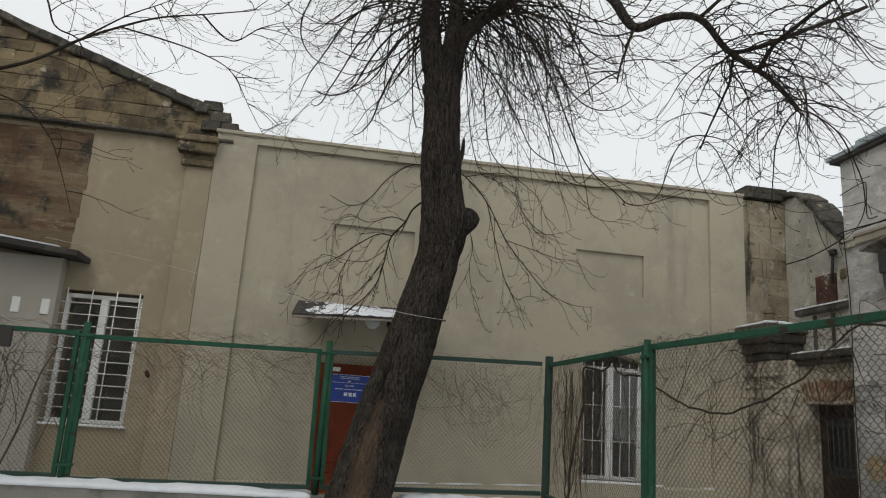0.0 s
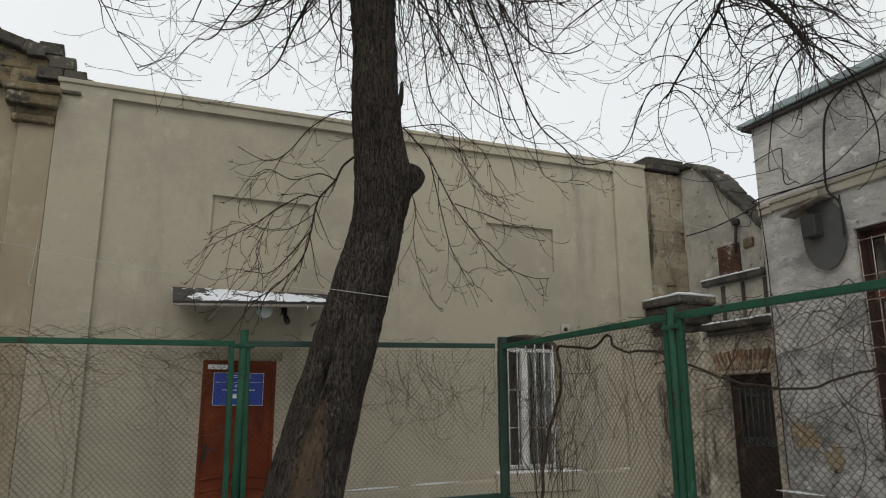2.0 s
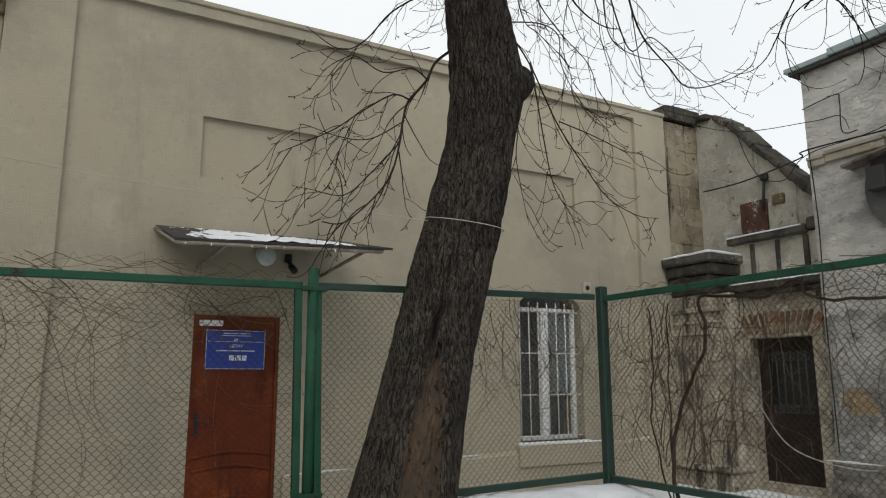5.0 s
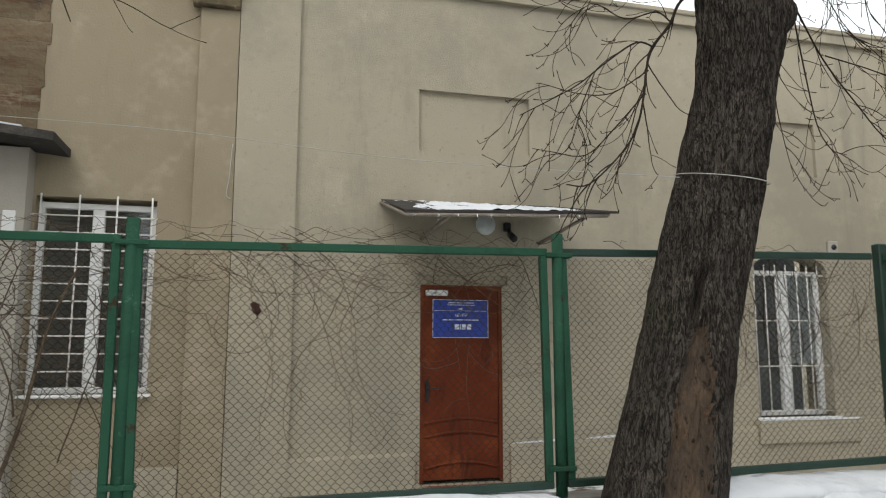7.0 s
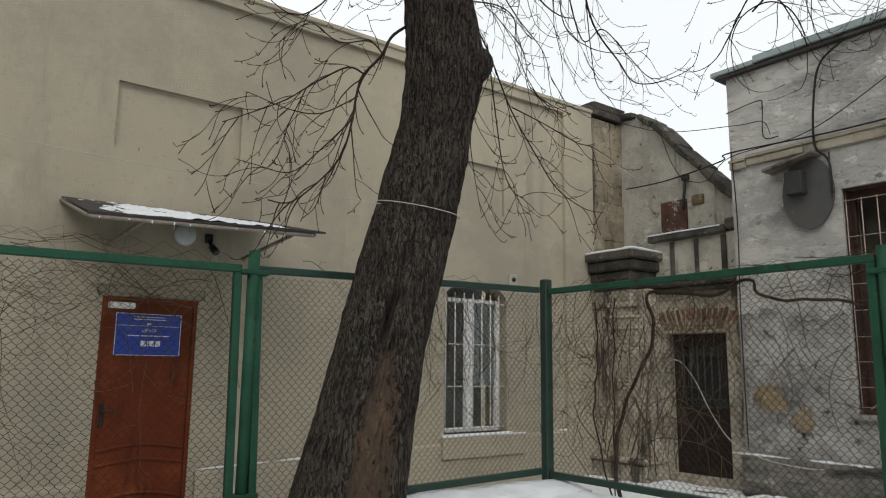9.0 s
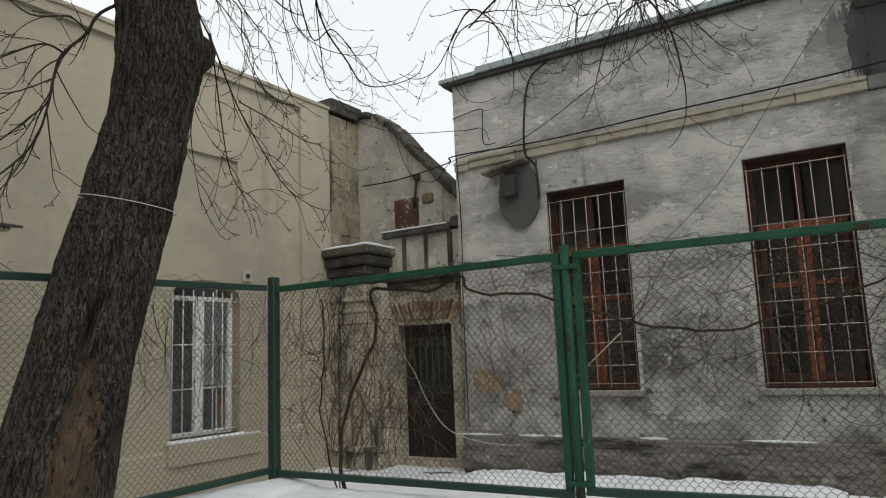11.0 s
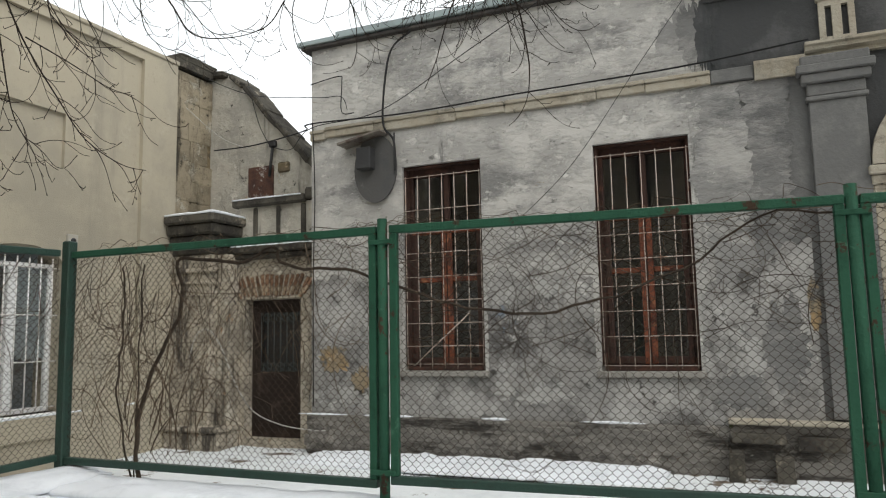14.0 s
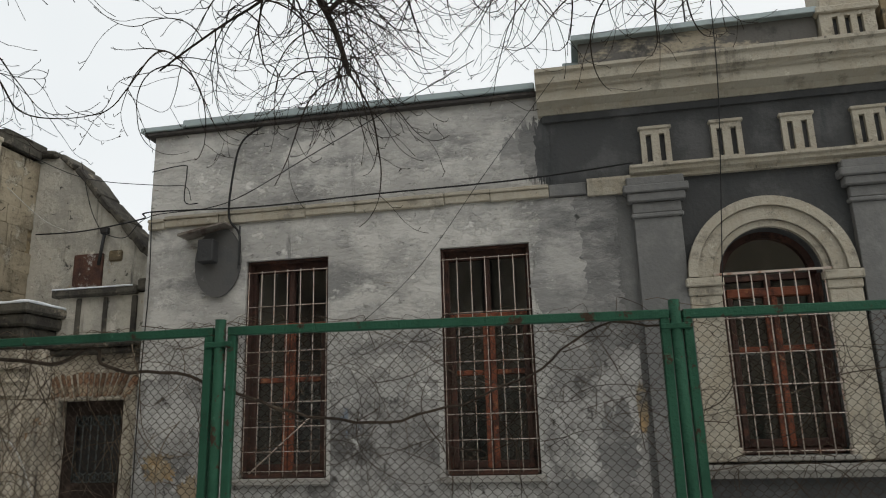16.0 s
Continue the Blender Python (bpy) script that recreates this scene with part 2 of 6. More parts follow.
def add_fissures(m, layers):
    """Cuts upright fissures into a bark material: dark and deep where a stretched, wavering noise crosses its middle."""
    n, l = m.node_tree.nodes, m.node_tree.links
    bsdf = n["Principled BSDF"]
    pos = n.new("ShaderNodeNewGeometry").outputs["Position"]
    colour, height = bsdf.inputs["Base Color"].links[0].from_socket, None
    for scale, stretch, width, dark, share in layers:
        mp = n.new("ShaderNodeMapping")
        mp.inputs["Scale"].default_value = stretch
        l.new(pos, mp.inputs[0])
        nz = n.new("ShaderNodeTexNoise")
        nz.inputs["Scale"].default_value, nz.inputs["Detail"].default_value = scale, 3
        nz.inputs["Roughness"].default_value, nz.inputs["Distortion"].default_value = 0.55, 0.5
        l.new(mp.outputs[0], nz.inputs["Vector"])
        off = n.new("ShaderNodeMath")
        off.operation, off.inputs[1].default_value = "SUBTRACT", 0.5
        l.new(nz.outputs[0], off.inputs[0])
        ab = n.new("ShaderNodeMath")
        ab.operation = "ABSOLUTE"
        l.new(off.outputs[0], ab.inputs[0])
        rp = n.new("ShaderNodeMapRange")
        rp.interpolation_type = "SMOOTHSTEP"
        rp.inputs[1].default_value, rp.inputs[2].default_value = 0.0, width
        rp.inputs[3].default_value = 1 - share
        l.new(ab.outputs[0], rp.inputs[0])
        mx = n.new("ShaderNodeMix")
        mx.data_type = "RGBA"
        l.new(rp.outputs[0], mx.inputs[0])
        mx.inputs[6].default_value = (*dark, 1)
        l.new(colour, mx.inputs[7])
        colour = mx.outputs[2]
        if height is None:
            height = rp.outputs[0]
        else:
            ad = n.new("ShaderNodeMath")
            ad.operation, ad.inputs[1].default_value = "MULTIPLY_ADD", 0.45
            l.new(rp.outputs[0], ad.inputs[0])
            l.new(height, ad.inputs[2])
            height = ad.outputs[0]
    l.new(colour, bsdf.inputs["Base Color"])
    bp = n.new("ShaderNodeBump")
    bp.inputs["Strength"].default_value, bp.inputs["Distance"].default_value = 1.0, 0.018
    l.new(height, bp.inputs["Height"])
    l.new(bp.outputs[0], bsdf.inputs["Normal"])


add_fissures(M_BARK, ((42, (1, 1, 0.24), 0.055, (0.016, 0.014, 0.012), 0.85), (110, (1, 1, 0.35), 0.07, (0.024, 0.020, 0.017), 0.5)))
# darker copy of the red-brown frame paint, with recess shade in its colour
M_FRAMEDARK = material("shade_darkened_red_brown_paint", (0.046, 0.027, 0.022), 0.7, 0, [((0.082, 0.040, 0.029), 4.0, 0.48, 0.64, 6), ((0.025, 0.017, 0.015), 6.0, 0.52, 0.66, 6)], 0.5, 50, coords="World")
M_MIXED = material("half_bare_grey_plaster", (0.20, 0.196, 0.187), 0.93, 0, [((0.32, 0.31, 0.29), 1.3, 0.43, 0.62, 8), ((0.125, 0.124, 0.12), 1.2, 0.50, 0.66, 8), ((0.42, 0.405, 0.375), 5.0, 0.60, 0.68, 7)], 0.9, 9, stretch=(1, 1, 2.0), coords="World", relief=0.4)
M_MIXED_DARK = material("mostly_bare_grey_plaster", (0.155, 0.152, 0.146), 0.93, 0, [((0.235, 0.229, 0.216), 1.6, 0.48, 0.64, 8), ((0.112, 0.111, 0.108), 1.2, 0.48, 0.64, 8), ((0.32, 0.31, 0.29), 5.0, 0.62, 0.70, 7)], 0.9, 9, stretch=(1, 1, 2.0), coords="World", relief=0.4)
M_ATTIC = material("stained_attic_plaster", (0.105, 0.10, 0.092), 0.93, 0, [((0.30, 0.262, 0.20), 1.6, 0.50, 0.62, 7, (1, 1, 2.5)), ((0.055, 0.053, 0.050), 2.2, 0.52, 0.66, 7)], 0.6, 20, coords="World")
M_WOOD_SCAR = material("bare_rotting_wood", (0.092, 0.064, 0.044), 0.95, 0, [((0.060, 0.047, 0.036), 5.0, 0.44, 0.60, 7, (1, 1, 0.5)), ((0.15, 0.098, 0.062), 16.0, 0.54, 0.66, 7, (1, 1, 0.4)), ((0.028, 0.022, 0.018), 22.0, 0.56, 0.64, 7, (1, 1, 0.6)), ((0.12, 0.10, 0.08), 40.0, 0.64, 0.70, 4)], 1.0, 45, stretch=(1, 1, 0.5), coords="World", relief=0.4)
M_TWIG = material("dark_twig", (0.026, 0.021, 0.017), 0.9, 0, [((0.045, 0.034, 0.025), 3.0, 0.45, 0.7, 3)], coords="World")
M_VINE = material("dry_vine", (0.108, 0.080, 0.056), 0.9, 0, [((0.07, 0.052, 0.038), 5.0, 0.45, 0.65, 3), ((0.18, 0.145, 0.105), 9.0, 0.55, 0.75, 3)], coords="World")
M_VINE_DARK = material("dark_woody_vine", (0.058, 0.044, 0.033), 0.9, 0, [((0.032, 0.025, 0.02), 5.0, 0.45, 0.65, 4), ((0.10, 0.08, 0.058), 9.0, 0.56, 0.72, 4)], coords="World")
M_PVC = material("white_pvc", (0.72, 0.72, 0.71), 0.4, 0, [((0.62, 0.62, 0.60), 3.0, 0.5, 0.75, 4)], coords="World")
M_WHITEBAR = material("white_painted_bar", (0.64, 0.62, 0.59), 0.55, 0, [((0.42, 0.36, 0.30), 10.0, 0.62, 0.74, 5)], coords="World")
M_RUSTBAR = material("pale_rusting_bar", (0.35, 0.30, 0.26), 0.6, 0.1, [((0.22, 0.12, 0.08), 7.0, 0.50, 0.68, 5)], coords="World")
M_REDFRAME = material("flaking_red_brown_paint", (0.150, 0.052, 0.030), 0.7, 0, [((0.055, 0.024, 0.018), 3.0, 0.46, 0.60, 6), ((0.24, 0.105, 0.055), 9.0, 0.55, 0.66, 6), ((0.30, 0.22, 0.17), 22.0, 0.66, 0.74, 6)], 0.5, 50, coords="World")
M_DOOR = material("red_brown_door_veneer", (0.112, 0.024, 0.009), 0.6, 0, [((0.20, 0.052, 0.018), 1.3, 0.42, 0.7, 5), ((0.055, 0.015, 0.009), 5.0, 0.54, 0.72, 6, (1, 1, 0.2))], 0.12, 40, coords="World")
M_IRON = material("brown_painted_iron", (0.026, 0.019, 0.016), 0.72, 0.2, [((0.07, 0.05, 0.04), 4.0, 0.5, 0.7, 5), ((0.10, 0.075, 0.055), 12.0, 0.66, 0.76, 5)], 0.3, 40, coords="World")
M_GRILLE = material("grey_green_iron_grille", (0.05, 0.062, 0.06), 0.55, 0.2, [((0.06, 0.07, 0.07), 9, 0.5, 0.7, 4)], coords="World")
M_BLUE = material("blue_sign_enamel", (0.012, 0.045, 0.30), 0.4, 0, [((0.016, 0.06, 0.34), 3.0, 0.45, 0.75, 3)])
M_LETTER = material("white_sign_paint", (0.62, 0.66, 0.72), 0.5)
M_ROOFING = material("grey_roof_sheet", (0.235, 0.275, 0.275), 0.5, 0.3, [((0.16, 0.185, 0.183), 1.5, 0.45, 0.7, 5), ((0.24, 0.265, 0.265), 5.0, 0.6, 0.75, 4)], 0.2, 20, coords="World")
# dark boards and sheets; on the soffit this colour paints the eave's shade
M_EAVE = material("dark_boards_and_eave_shade", (0.05, 0.046, 0.043), 0.85, 0, [((0.09, 0.08, 0.07), 3.0, 0.5, 0.7, 5)], 0.4, 30, coords="World")
M_CANOPY = material("bleached_board", (0.30, 0.265, 0.225), 0.9, 0, [((0.20, 0.175, 0.15), 6.0, 0.45, 0.68, 5), ((0.40, 0.37, 0.33), 12.0, 0.6, 0.76, 5)], 0.4, 40, coords="World")
M_CABLE = material("black_cable", (0.02, 0.02, 0.02), 0.6)
M_CORD = material("pale_cord", (0.40, 0.385, 0.35), 0.8)
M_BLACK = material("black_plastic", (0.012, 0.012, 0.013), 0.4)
M_LAMP = material("opal_lamp_glass", (0.50, 0.54, 0.53), 0.35, 0, [((0.42, 0.46, 0.45), 6.0, 0.45, 0.7, 3)])
M_SOOT = material("sooty_metal", (0.045, 0.045, 0.045), 0.7, 0.3, [((0.075, 0.075, 0.075), 4.0, 0.5, 0.7, 5)], 0.3, 30, coords="World")
M_DISH = material("grey_weathered_metal", (0.085, 0.083, 0.080), 0.7, 0.2, [((0.075, 0.075, 0.075), 3.0, 0.48, 0.7, 5), ((0.17, 0.165, 0.155), 7.0, 0.62, 0.75, 5)], 0.2, 30, coords="World")
M_RUST = material("rusty_sheet", (0.095, 0.052, 0.038), 0.85, 0.2, [((0.06, 0.035, 0.03), 4.0, 0.45, 0.65, 5), ((0.32, 0.30, 0.28), 5.5, 0.57, 0.66, 6)], 0.4, 40, coords="World")
M_TIN = material("stained_grey_tin", (0.16, 0.14, 0.12), 0.8, 0.1, [((0.08, 0.06, 0.05), 4.0, 0.46, 0.62, 6), ((0.26, 0.24, 0.21), 7.0, 0.56, 0.68, 6)], 0.4, 30, coords="World")
# bluish grey puts the rooms' dimness and the panes' reflection into the colour
M_ROOM = material("room_dimness_and_pane_sheen", (0.15, 0.165, 0.17), 0.95, 0, [((0.21, 0.225, 0.22), 1.2, 0.45, 0.7, 3)], coords="World")
M_CURTAIN = material("pale_blue_net_curtain", (0.80, 0.84, 0.84), 0.9, 0, [((0.66, 0.72, 0.73), 9.0, 0.42, 0.66, 3, (1, 1, 0.1))], 0.3, 20, coords="World")
M_STEP = material("red_painted_concrete", (0.23, 0.09, 0.07), 0.9, 0, [((0.34, 0.31, 0.28), 5.0, 0.5, 0.66, 5)], 0.4, 30, coords="World")
M_CONCRETE = material("rough_concrete", (0.22, 0.21, 0.19), 0.95, 0, [((0.14, 0.13, 0.115), 2.5, 0.45, 0.68, 6), ((0.31, 0.29, 0.26), 6.0, 0.6, 0.75, 5)], 0.7, 18, coords="World")


def glass_material(name, tint, rough):
    m = material(name, tint, rough)
    b = m.node_tree.nodes["Principled BSDF"]
    b.inputs["Transmission Weight"].default_value, b.inputs["IOR"].default_value = 1.0, 1.5
    for link in list(m.node_tree.links):
        if link.to_socket == b.inputs["Base Color"]:
            m.node_tree.links.remove(link)
    b.inputs["Base Color"].default_value = (*tint, 1)
    return m


M_GLASS = glass_material("dusty_window_glass", (0.93, 0.95, 0.95), 0.04)


# ---- building blocks ----
def box(bm, x0, x1, y0, y1, z0, z1, bevel=0.0, wobble=0.0):
    vs = [bm.verts.new((x, y, z)) for x in (x0, x1) for y in (y0, y1) for z in (z0, z1)]
    if wobble:
        for v in vs:
            v.co += Vector([random.uniform(-wobble, wobble) for _ in range(3)])
    faces = [bm.faces.new([vs[i] for i in f]) for f in ((0, 1, 3, 2), (4, 6, 7, 5), (0, 4, 5, 1), (2, 3, 7, 6), (0, 2, 6, 4), (1, 5, 7, 3))]
    if bevel:
        es = list({e for f in faces for e in f.edges})
        bmesh.ops.bevel(bm, geom=es, offset=bevel, segments=1, affect="EDGES")
    return bm


def boxes(*rows, bevel=0.0):
    bm = bmesh.new()
    for r in rows:
        box(bm, *r, bevel=bevel)
    return bm


def prism(points, axis, a, b, bm=None):
    """A closed outline of (u, z) carried along an axis from a to b."""
    bm = bm or bmesh.new()
    put = (lambda u, z, w: (w, u, z)) if axis == "x" else (lambda u, z, w: (u, w, z))
    lo = [bm.verts.new(put(u, z, a)) for u, z in points]
    hi = [bm.verts.new(put(u, z, b)) for u, z in points]
    n = len(points)
    bm.faces.new(lo)
    bm.faces.new(hi[::-1])
    for i in range(n):
        bm.faces.new((lo[i], hi[i], hi[(i + 1) % n], lo[(i + 1) % n]))
    return bm


def pierced(axis, near, far, u0, u1, z0, z1, holes, bm=None):
    """A wall between two planes of an axis, with rectangular holes (u0, u1, z0, z1) right through it."""
    bm = bm or bmesh.new()
    us = sorted({u0, u1, *[h[k] for h in holes for k in (0, 1)]})
    zs = sorted({z0, z1, *[h[k] for h in holes for k in (2, 3)]})
    put = (lambda u, z, w: (w, u, z)) if axis == "x" else (lambda u, z, w: (u, w, z))
    cache = {}

    def vert(u, z, w):
        key = (u, z, w)
        if key not in cache:
            cache[key] = bm.verts.new(put(u, z, w))
        return cache[key]

    def solid(i, j):
        if not (0 <= i < len(us) - 1 and 0 <= j < len(zs) - 1):
            return False
        cu, cz = (us[i] + us[i + 1]) / 2, (zs[j] + zs[j + 1]) / 2
        return not any(h[0] < cu < h[1] and h[2] < cz < h[3] for h in holes)

    for i in range(len(us) - 1):
        for j in range(len(zs) - 1):
            if not solid(i, j):
                continue
            a, b, c, d = us[i], us[i + 1], zs[j], zs[j + 1]
            for w in (near, far):
                bm.faces.new([vert(a, c, w), vert(b, c, w), vert(b, d, w), vert(a, d, w)])
            for di, dj, p, q in ((-1, 0, (a, c), (a, d)), (1, 0, (b, c), (b, d)), (0, -1, (a, c), (b, c)), (0, 1, (a, d), (b, d))):
                if not solid(i + di, j + dj):
                    bm.faces.new([vert(*p, near), vert(*q, near), vert(*q, far), vert(*p, far)])
    return bm


def mesh_of(bm, name, material_, smooth=False):
    bmesh.ops.recalc_face_normals(bm, faces=bm.faces)
    me = bpy.data.meshes.new(name)
    bm.to_mesh(me)
    bm.free()
    me.materials.append(material_)
    if smooth:
        for p in me.polygons:
            p.use_smooth = True
    return me


def thing(name, at, label, category, group="", kind=""):
    ob = new(name)
    ob.location = at
    ob.empty_display_size = 0.1
    return tagged(ob, label, category, group, kind)


def base_of(ob):
    return Vector((0, 0, 0)) if ob is None else ob.location + base_of(ob.parent)


def part(name, bm, material_, parent, label="", smooth=False, kind=""):
    """One mesh in world coordinates under a thing or a part."""
    bmesh.ops.translate(bm, vec=-base_of(parent), verts=bm.verts)
    ob = new(name, mesh_of(bm, name, material_, smooth))
    ob.parent = parent
    return tagged(ob, label, kind=kind)


def solo(name, bm, material_, label, category, group="", kind="", smooth=False, at=None):
    """A thing that is one mesh."""
    if at is not None:
        bmesh.ops.translate(bm, vec=-Vector(at), verts=bm.verts)
    ob = new(name, mesh_of(bm, name, material_, smooth))
    if at is not None:
        ob.location = at
    return tagged(ob, label, category, group, kind)


class Tubes:
    """Many thin tubes gathered into one mesh."""

    def __init__(self):
        self.v, self.f = [], []

    def add(self, pts, radii, sides=3):
        pts = [Vector(p) for p in pts]
        start = len(self.v)
        for i, p in enumerate(pts):
            d = (pts[min(i + 1, len(pts) - 1)] - pts[max(i - 1, 0)]).normalized()
            side = d.cross(Vector((0.31, 0.22, 0.92)))
            side = side.normalized() if side.length > 1e-4 else Vector((1, 0, 0))
            up = side.cross(d)
            r = radii[i] if isinstance(radii, (list, tuple)) else radii
            for k in range(sides):
                a = math.tau * k / sides
                self.v.append(p + side * (r * math.cos(a)) + up * (r * math.sin(a)))
        for i in range(len(pts) - 1):
            for k in range(sides):
                a, b = start + i * sides + k, start + i * sides + (k + 1) % sides
                self.f.append((a, b, b + sides, a + sides))
        self.f.append(tuple(start + k for k in range(sides))[::-1])
        self.f.append(tuple(start + (len(pts) - 1) * sides + k for k in range(sides)))
        return self

    def mesh(self, name, material_, origin=(0, 0, 0), smooth=True):
        me = bpy.data.meshes.new(name)
        o = Vector(origin)
        me.from_pydata([v - o for v in self.v], [], self.f)
        me.materials.append(material_)
        if smooth:
            me.polygons.foreach_set("use_smooth", [True] * len(me.polygons))
        me.update()
        return me


def tube_part(name, tubes, material_, parent, label="", kind=""):
    ob = new(name, tubes.mesh(name, material_, base_of(parent)))
    ob.parent = parent
    return tagged(ob, label, kind=kind)


def tube_solo(name, tubes, material_, label, category, group="", kind="", at=(0, 0, 0)):
    ob = new(name, tubes.mesh(name, material_, at))
    ob.location = at
    return tagged(ob, label, category, group, kind)


def smooth_line(pts, n):
    """A smooth line through points (Catmull-Rom), with n steps between each two."""
    pts = [Vector(p) for p in pts]
    out = []
    for i in range(len(pts) - 1):
        a, b, c, d = pts[max(i - 1, 0)], pts[i], pts[i + 1], pts[min(i + 2, len(pts) - 1)]
        for k in range(n):
            t = k / n
            out.append(0.5 * (2 * b + (c - a) * t + (2 * a - 5 * b + 4 * c - d) * t * t + (3 * b - a - 3 * c + d) * t ** 3))
    return out + [pts[-1]]


def arc(cu, cz, r, a0, a1, n):
    return [(cu + r * math.cos(radians(a0 + (a1 - a0) * i / n)), cz + r * math.sin(radians(a0 + (a1 - a0) * i / n))) for i in range(n + 1)]


def spandrels(axis, near, far, u0, u1, z0, z1, bm=None):
    """Fills the two corners over an arch that springs at z0 and rises to z1 in an opening u0..u1 that is cut square up to z1."""
    bm = bm or bmesh.new()
    c, h, n = (u0 + u1) / 2, (u1 - u0) / 2, 12
    for s in (-1, 1):
        curve = [(c + s * h * math.cos(math.pi / 2 * i / n), z0 + (z1 - z0) * math.sin(math.pi / 2 * i / n)) for i in range(n + 1)]
        prism(curve + [(c + s * h, z1 + 0.002)], axis, near, far, bm)
    return bm


def pieces(name, parent, rows, material_, wobble=0.006, bevel=0.008, kinds=5, smooth=False):
    """Blocks as children that share a few unit meshes: rows of (centre, size)."""
    metas = []
    for k in range(kinds):
        bm = box(bmesh.new(), -0.5, 0.5, -0.5, 0.5, -0.5, 0.5)
        for v in bm.verts:
            v.co += Vector([random.uniform(-0.035, 0.035) for _ in range(3)])
        bmesh.ops.bevel(bm, geom=list(bm.edges), offset=0.05, segments=1, affect="EDGES")
        metas.append(mesh_of(bm, name, material_, smooth))
    for centre, size in rows:
        ob = new(name, random.choice(metas))
        ob.parent = parent
        ob.location = Vector(centre) - base_of(parent)
        ob.scale = size


W, X = 13.39, 7.09          # planes of the cream facade and of the grey facade
FY, FX = 9.88, 2.43       # lines of the fence

# ---- the ground ----
bm = bmesh.new()
STEPS = 60
grid = {}
for i in range(STEPS + 1):
    for j in range(STEPS + 1):
        x, y = -7 + 17 * i / STEPS, 1 + 13 * j / STEPS
        grid[i, j] = bm.verts.new((x, y, 0.05 * noise.noise((x * 0.7, y * 0.7, 0)) + 0.015 * noise.noise((x * 3, y * 3, 2))))
for i in range(STEPS):
    for j in range(STEPS):
        bm.faces.new((grid[i, j], grid[i + 1, j], grid[i + 1, j + 1], grid[i, j + 1]))
rim = [grid[i, 0] for i in range(STEPS)] + [grid[STEPS, j] for j in range(STEPS)] + [grid[i, STEPS] for i in range(STEPS, 0, -1)] + [grid[0, j] for j in range(STEPS, 0, -1)]
outer = [bm.verts.new((1.5 + (v.co.x - 1.5) * 90, 7.5 + (v.co.y - 7.5) * 110, 0)) for v in rim]
for k in range(len(rim)):
    bm.faces.new((rim[k], rim[k - 1], outer[k - 1], outer[k]))
solo("ground", bm, M_GROUND, "trodden snow over dark muddy earth", "ground", kind="structure", smooth=True)

# ---- cream building ----
DOOR = (-0.01, 0.91, 0.08, 2.17)
WINM = (4.14, 5.22, 0.68, 2.66)
NICHE_A, NICHE_B = (-0.035, 1.265, 3.65, 4.347), (3.99, 5.185, 3.66, 4.36)
LINTEL = (-0.07, 0.98, 2.17, 2.28)
bm = pierced("y", W, W + 0.05, -1.352, 6.376, -0.3, 5.478, [DOOR, WINM, NICHE_A, NICHE_B, LINTEL])
pierced("y", W + 0.05, W + 0.45, -1.97, 7.02, -0.3, 5.60, [DOOR, WINM], bm)
box(bm, -1.97, -1.352, W - 0.06, W + 0.05, -0.3, 5.60)
box(bm, 6.376, 7.02, W - 0.06, W + 0.05, -0.3, 5.60)
box(bm, -1.352, 6.376, W - 0.06, W + 0.05, 5.478, 5.60)
box(bm, 0.21, 1.265, W + 0.012, W + 0.05, 3.65, 3.69)
spandrels("y", W - 0.001, W + 0.30, WINM[0], WINM[1], 2.44, WINM[3], bm)
wall_main = solo("wall_main", bm, M_STUCCO, "cream stuccoed blank facade with shallow recessed panels", "wall", kind="structure")
solo("parapet_coping", boxes((-2.0, 7.04, W - 0.085, W + 0.5, 5.60, 5.665), bevel=0.012), M_STUCCO, "cream plastered parapet coping", "coping", kind="structure")
solo("roof_main", boxes((-1.9, 7.0, W + 0.45, 21.0, 5.2, 5.35)), M_ROOFING, "flat grey roof behind the parapet", "roof", kind="structure")
solo("wall_back_main", boxes((-7.0, 14.0, 21.0, 21.3, -0.3, 5.35)), M_STUCCO, "plain rear wall", "wall", kind="structure")
solo("interior_main", boxes((-7.0, 7.0, 16.0, 16.1, -0.3, 5.2), (-7.0, 7.0, W + 0.46, 16.0, -0.1, 0.02), (-7.0, 7.0, W + 0.46, 16.0, 3.3, 3.4)), M_ROOM, "plain room painted dim bluish grey behind the windows", "interior", kind="structure")

# plinth band along the foot of the cream facade, with snow lying on its ledge
def ledge(x0, x1, z, slope, depth):
    prof = [(W - depth, -0.3), (W - depth, z - 0.03), (W - depth + 0.03, z), (W, z + 0.01), (W + 0.03, z), (W + 0.03, -0.3)]
    b = prism(prof, "x", x0, x1)
    for v in b.verts:
        if v.co.z > 0:
            v.co.z += slope * (v.co.x - x0)
    return b


solo("plinth", ledge(0.98, 7.02, 0.47, 0.033, 0.055), M_STUCCO, "low cream plinth along the facade", "plinth", kind="structure")
solo("plinth_west", ledge(-1.352, -0.07, 0.39, 0.02, 0.05), M_STUCCO, "low cream plinth beside the door", "plinth", kind="structure")

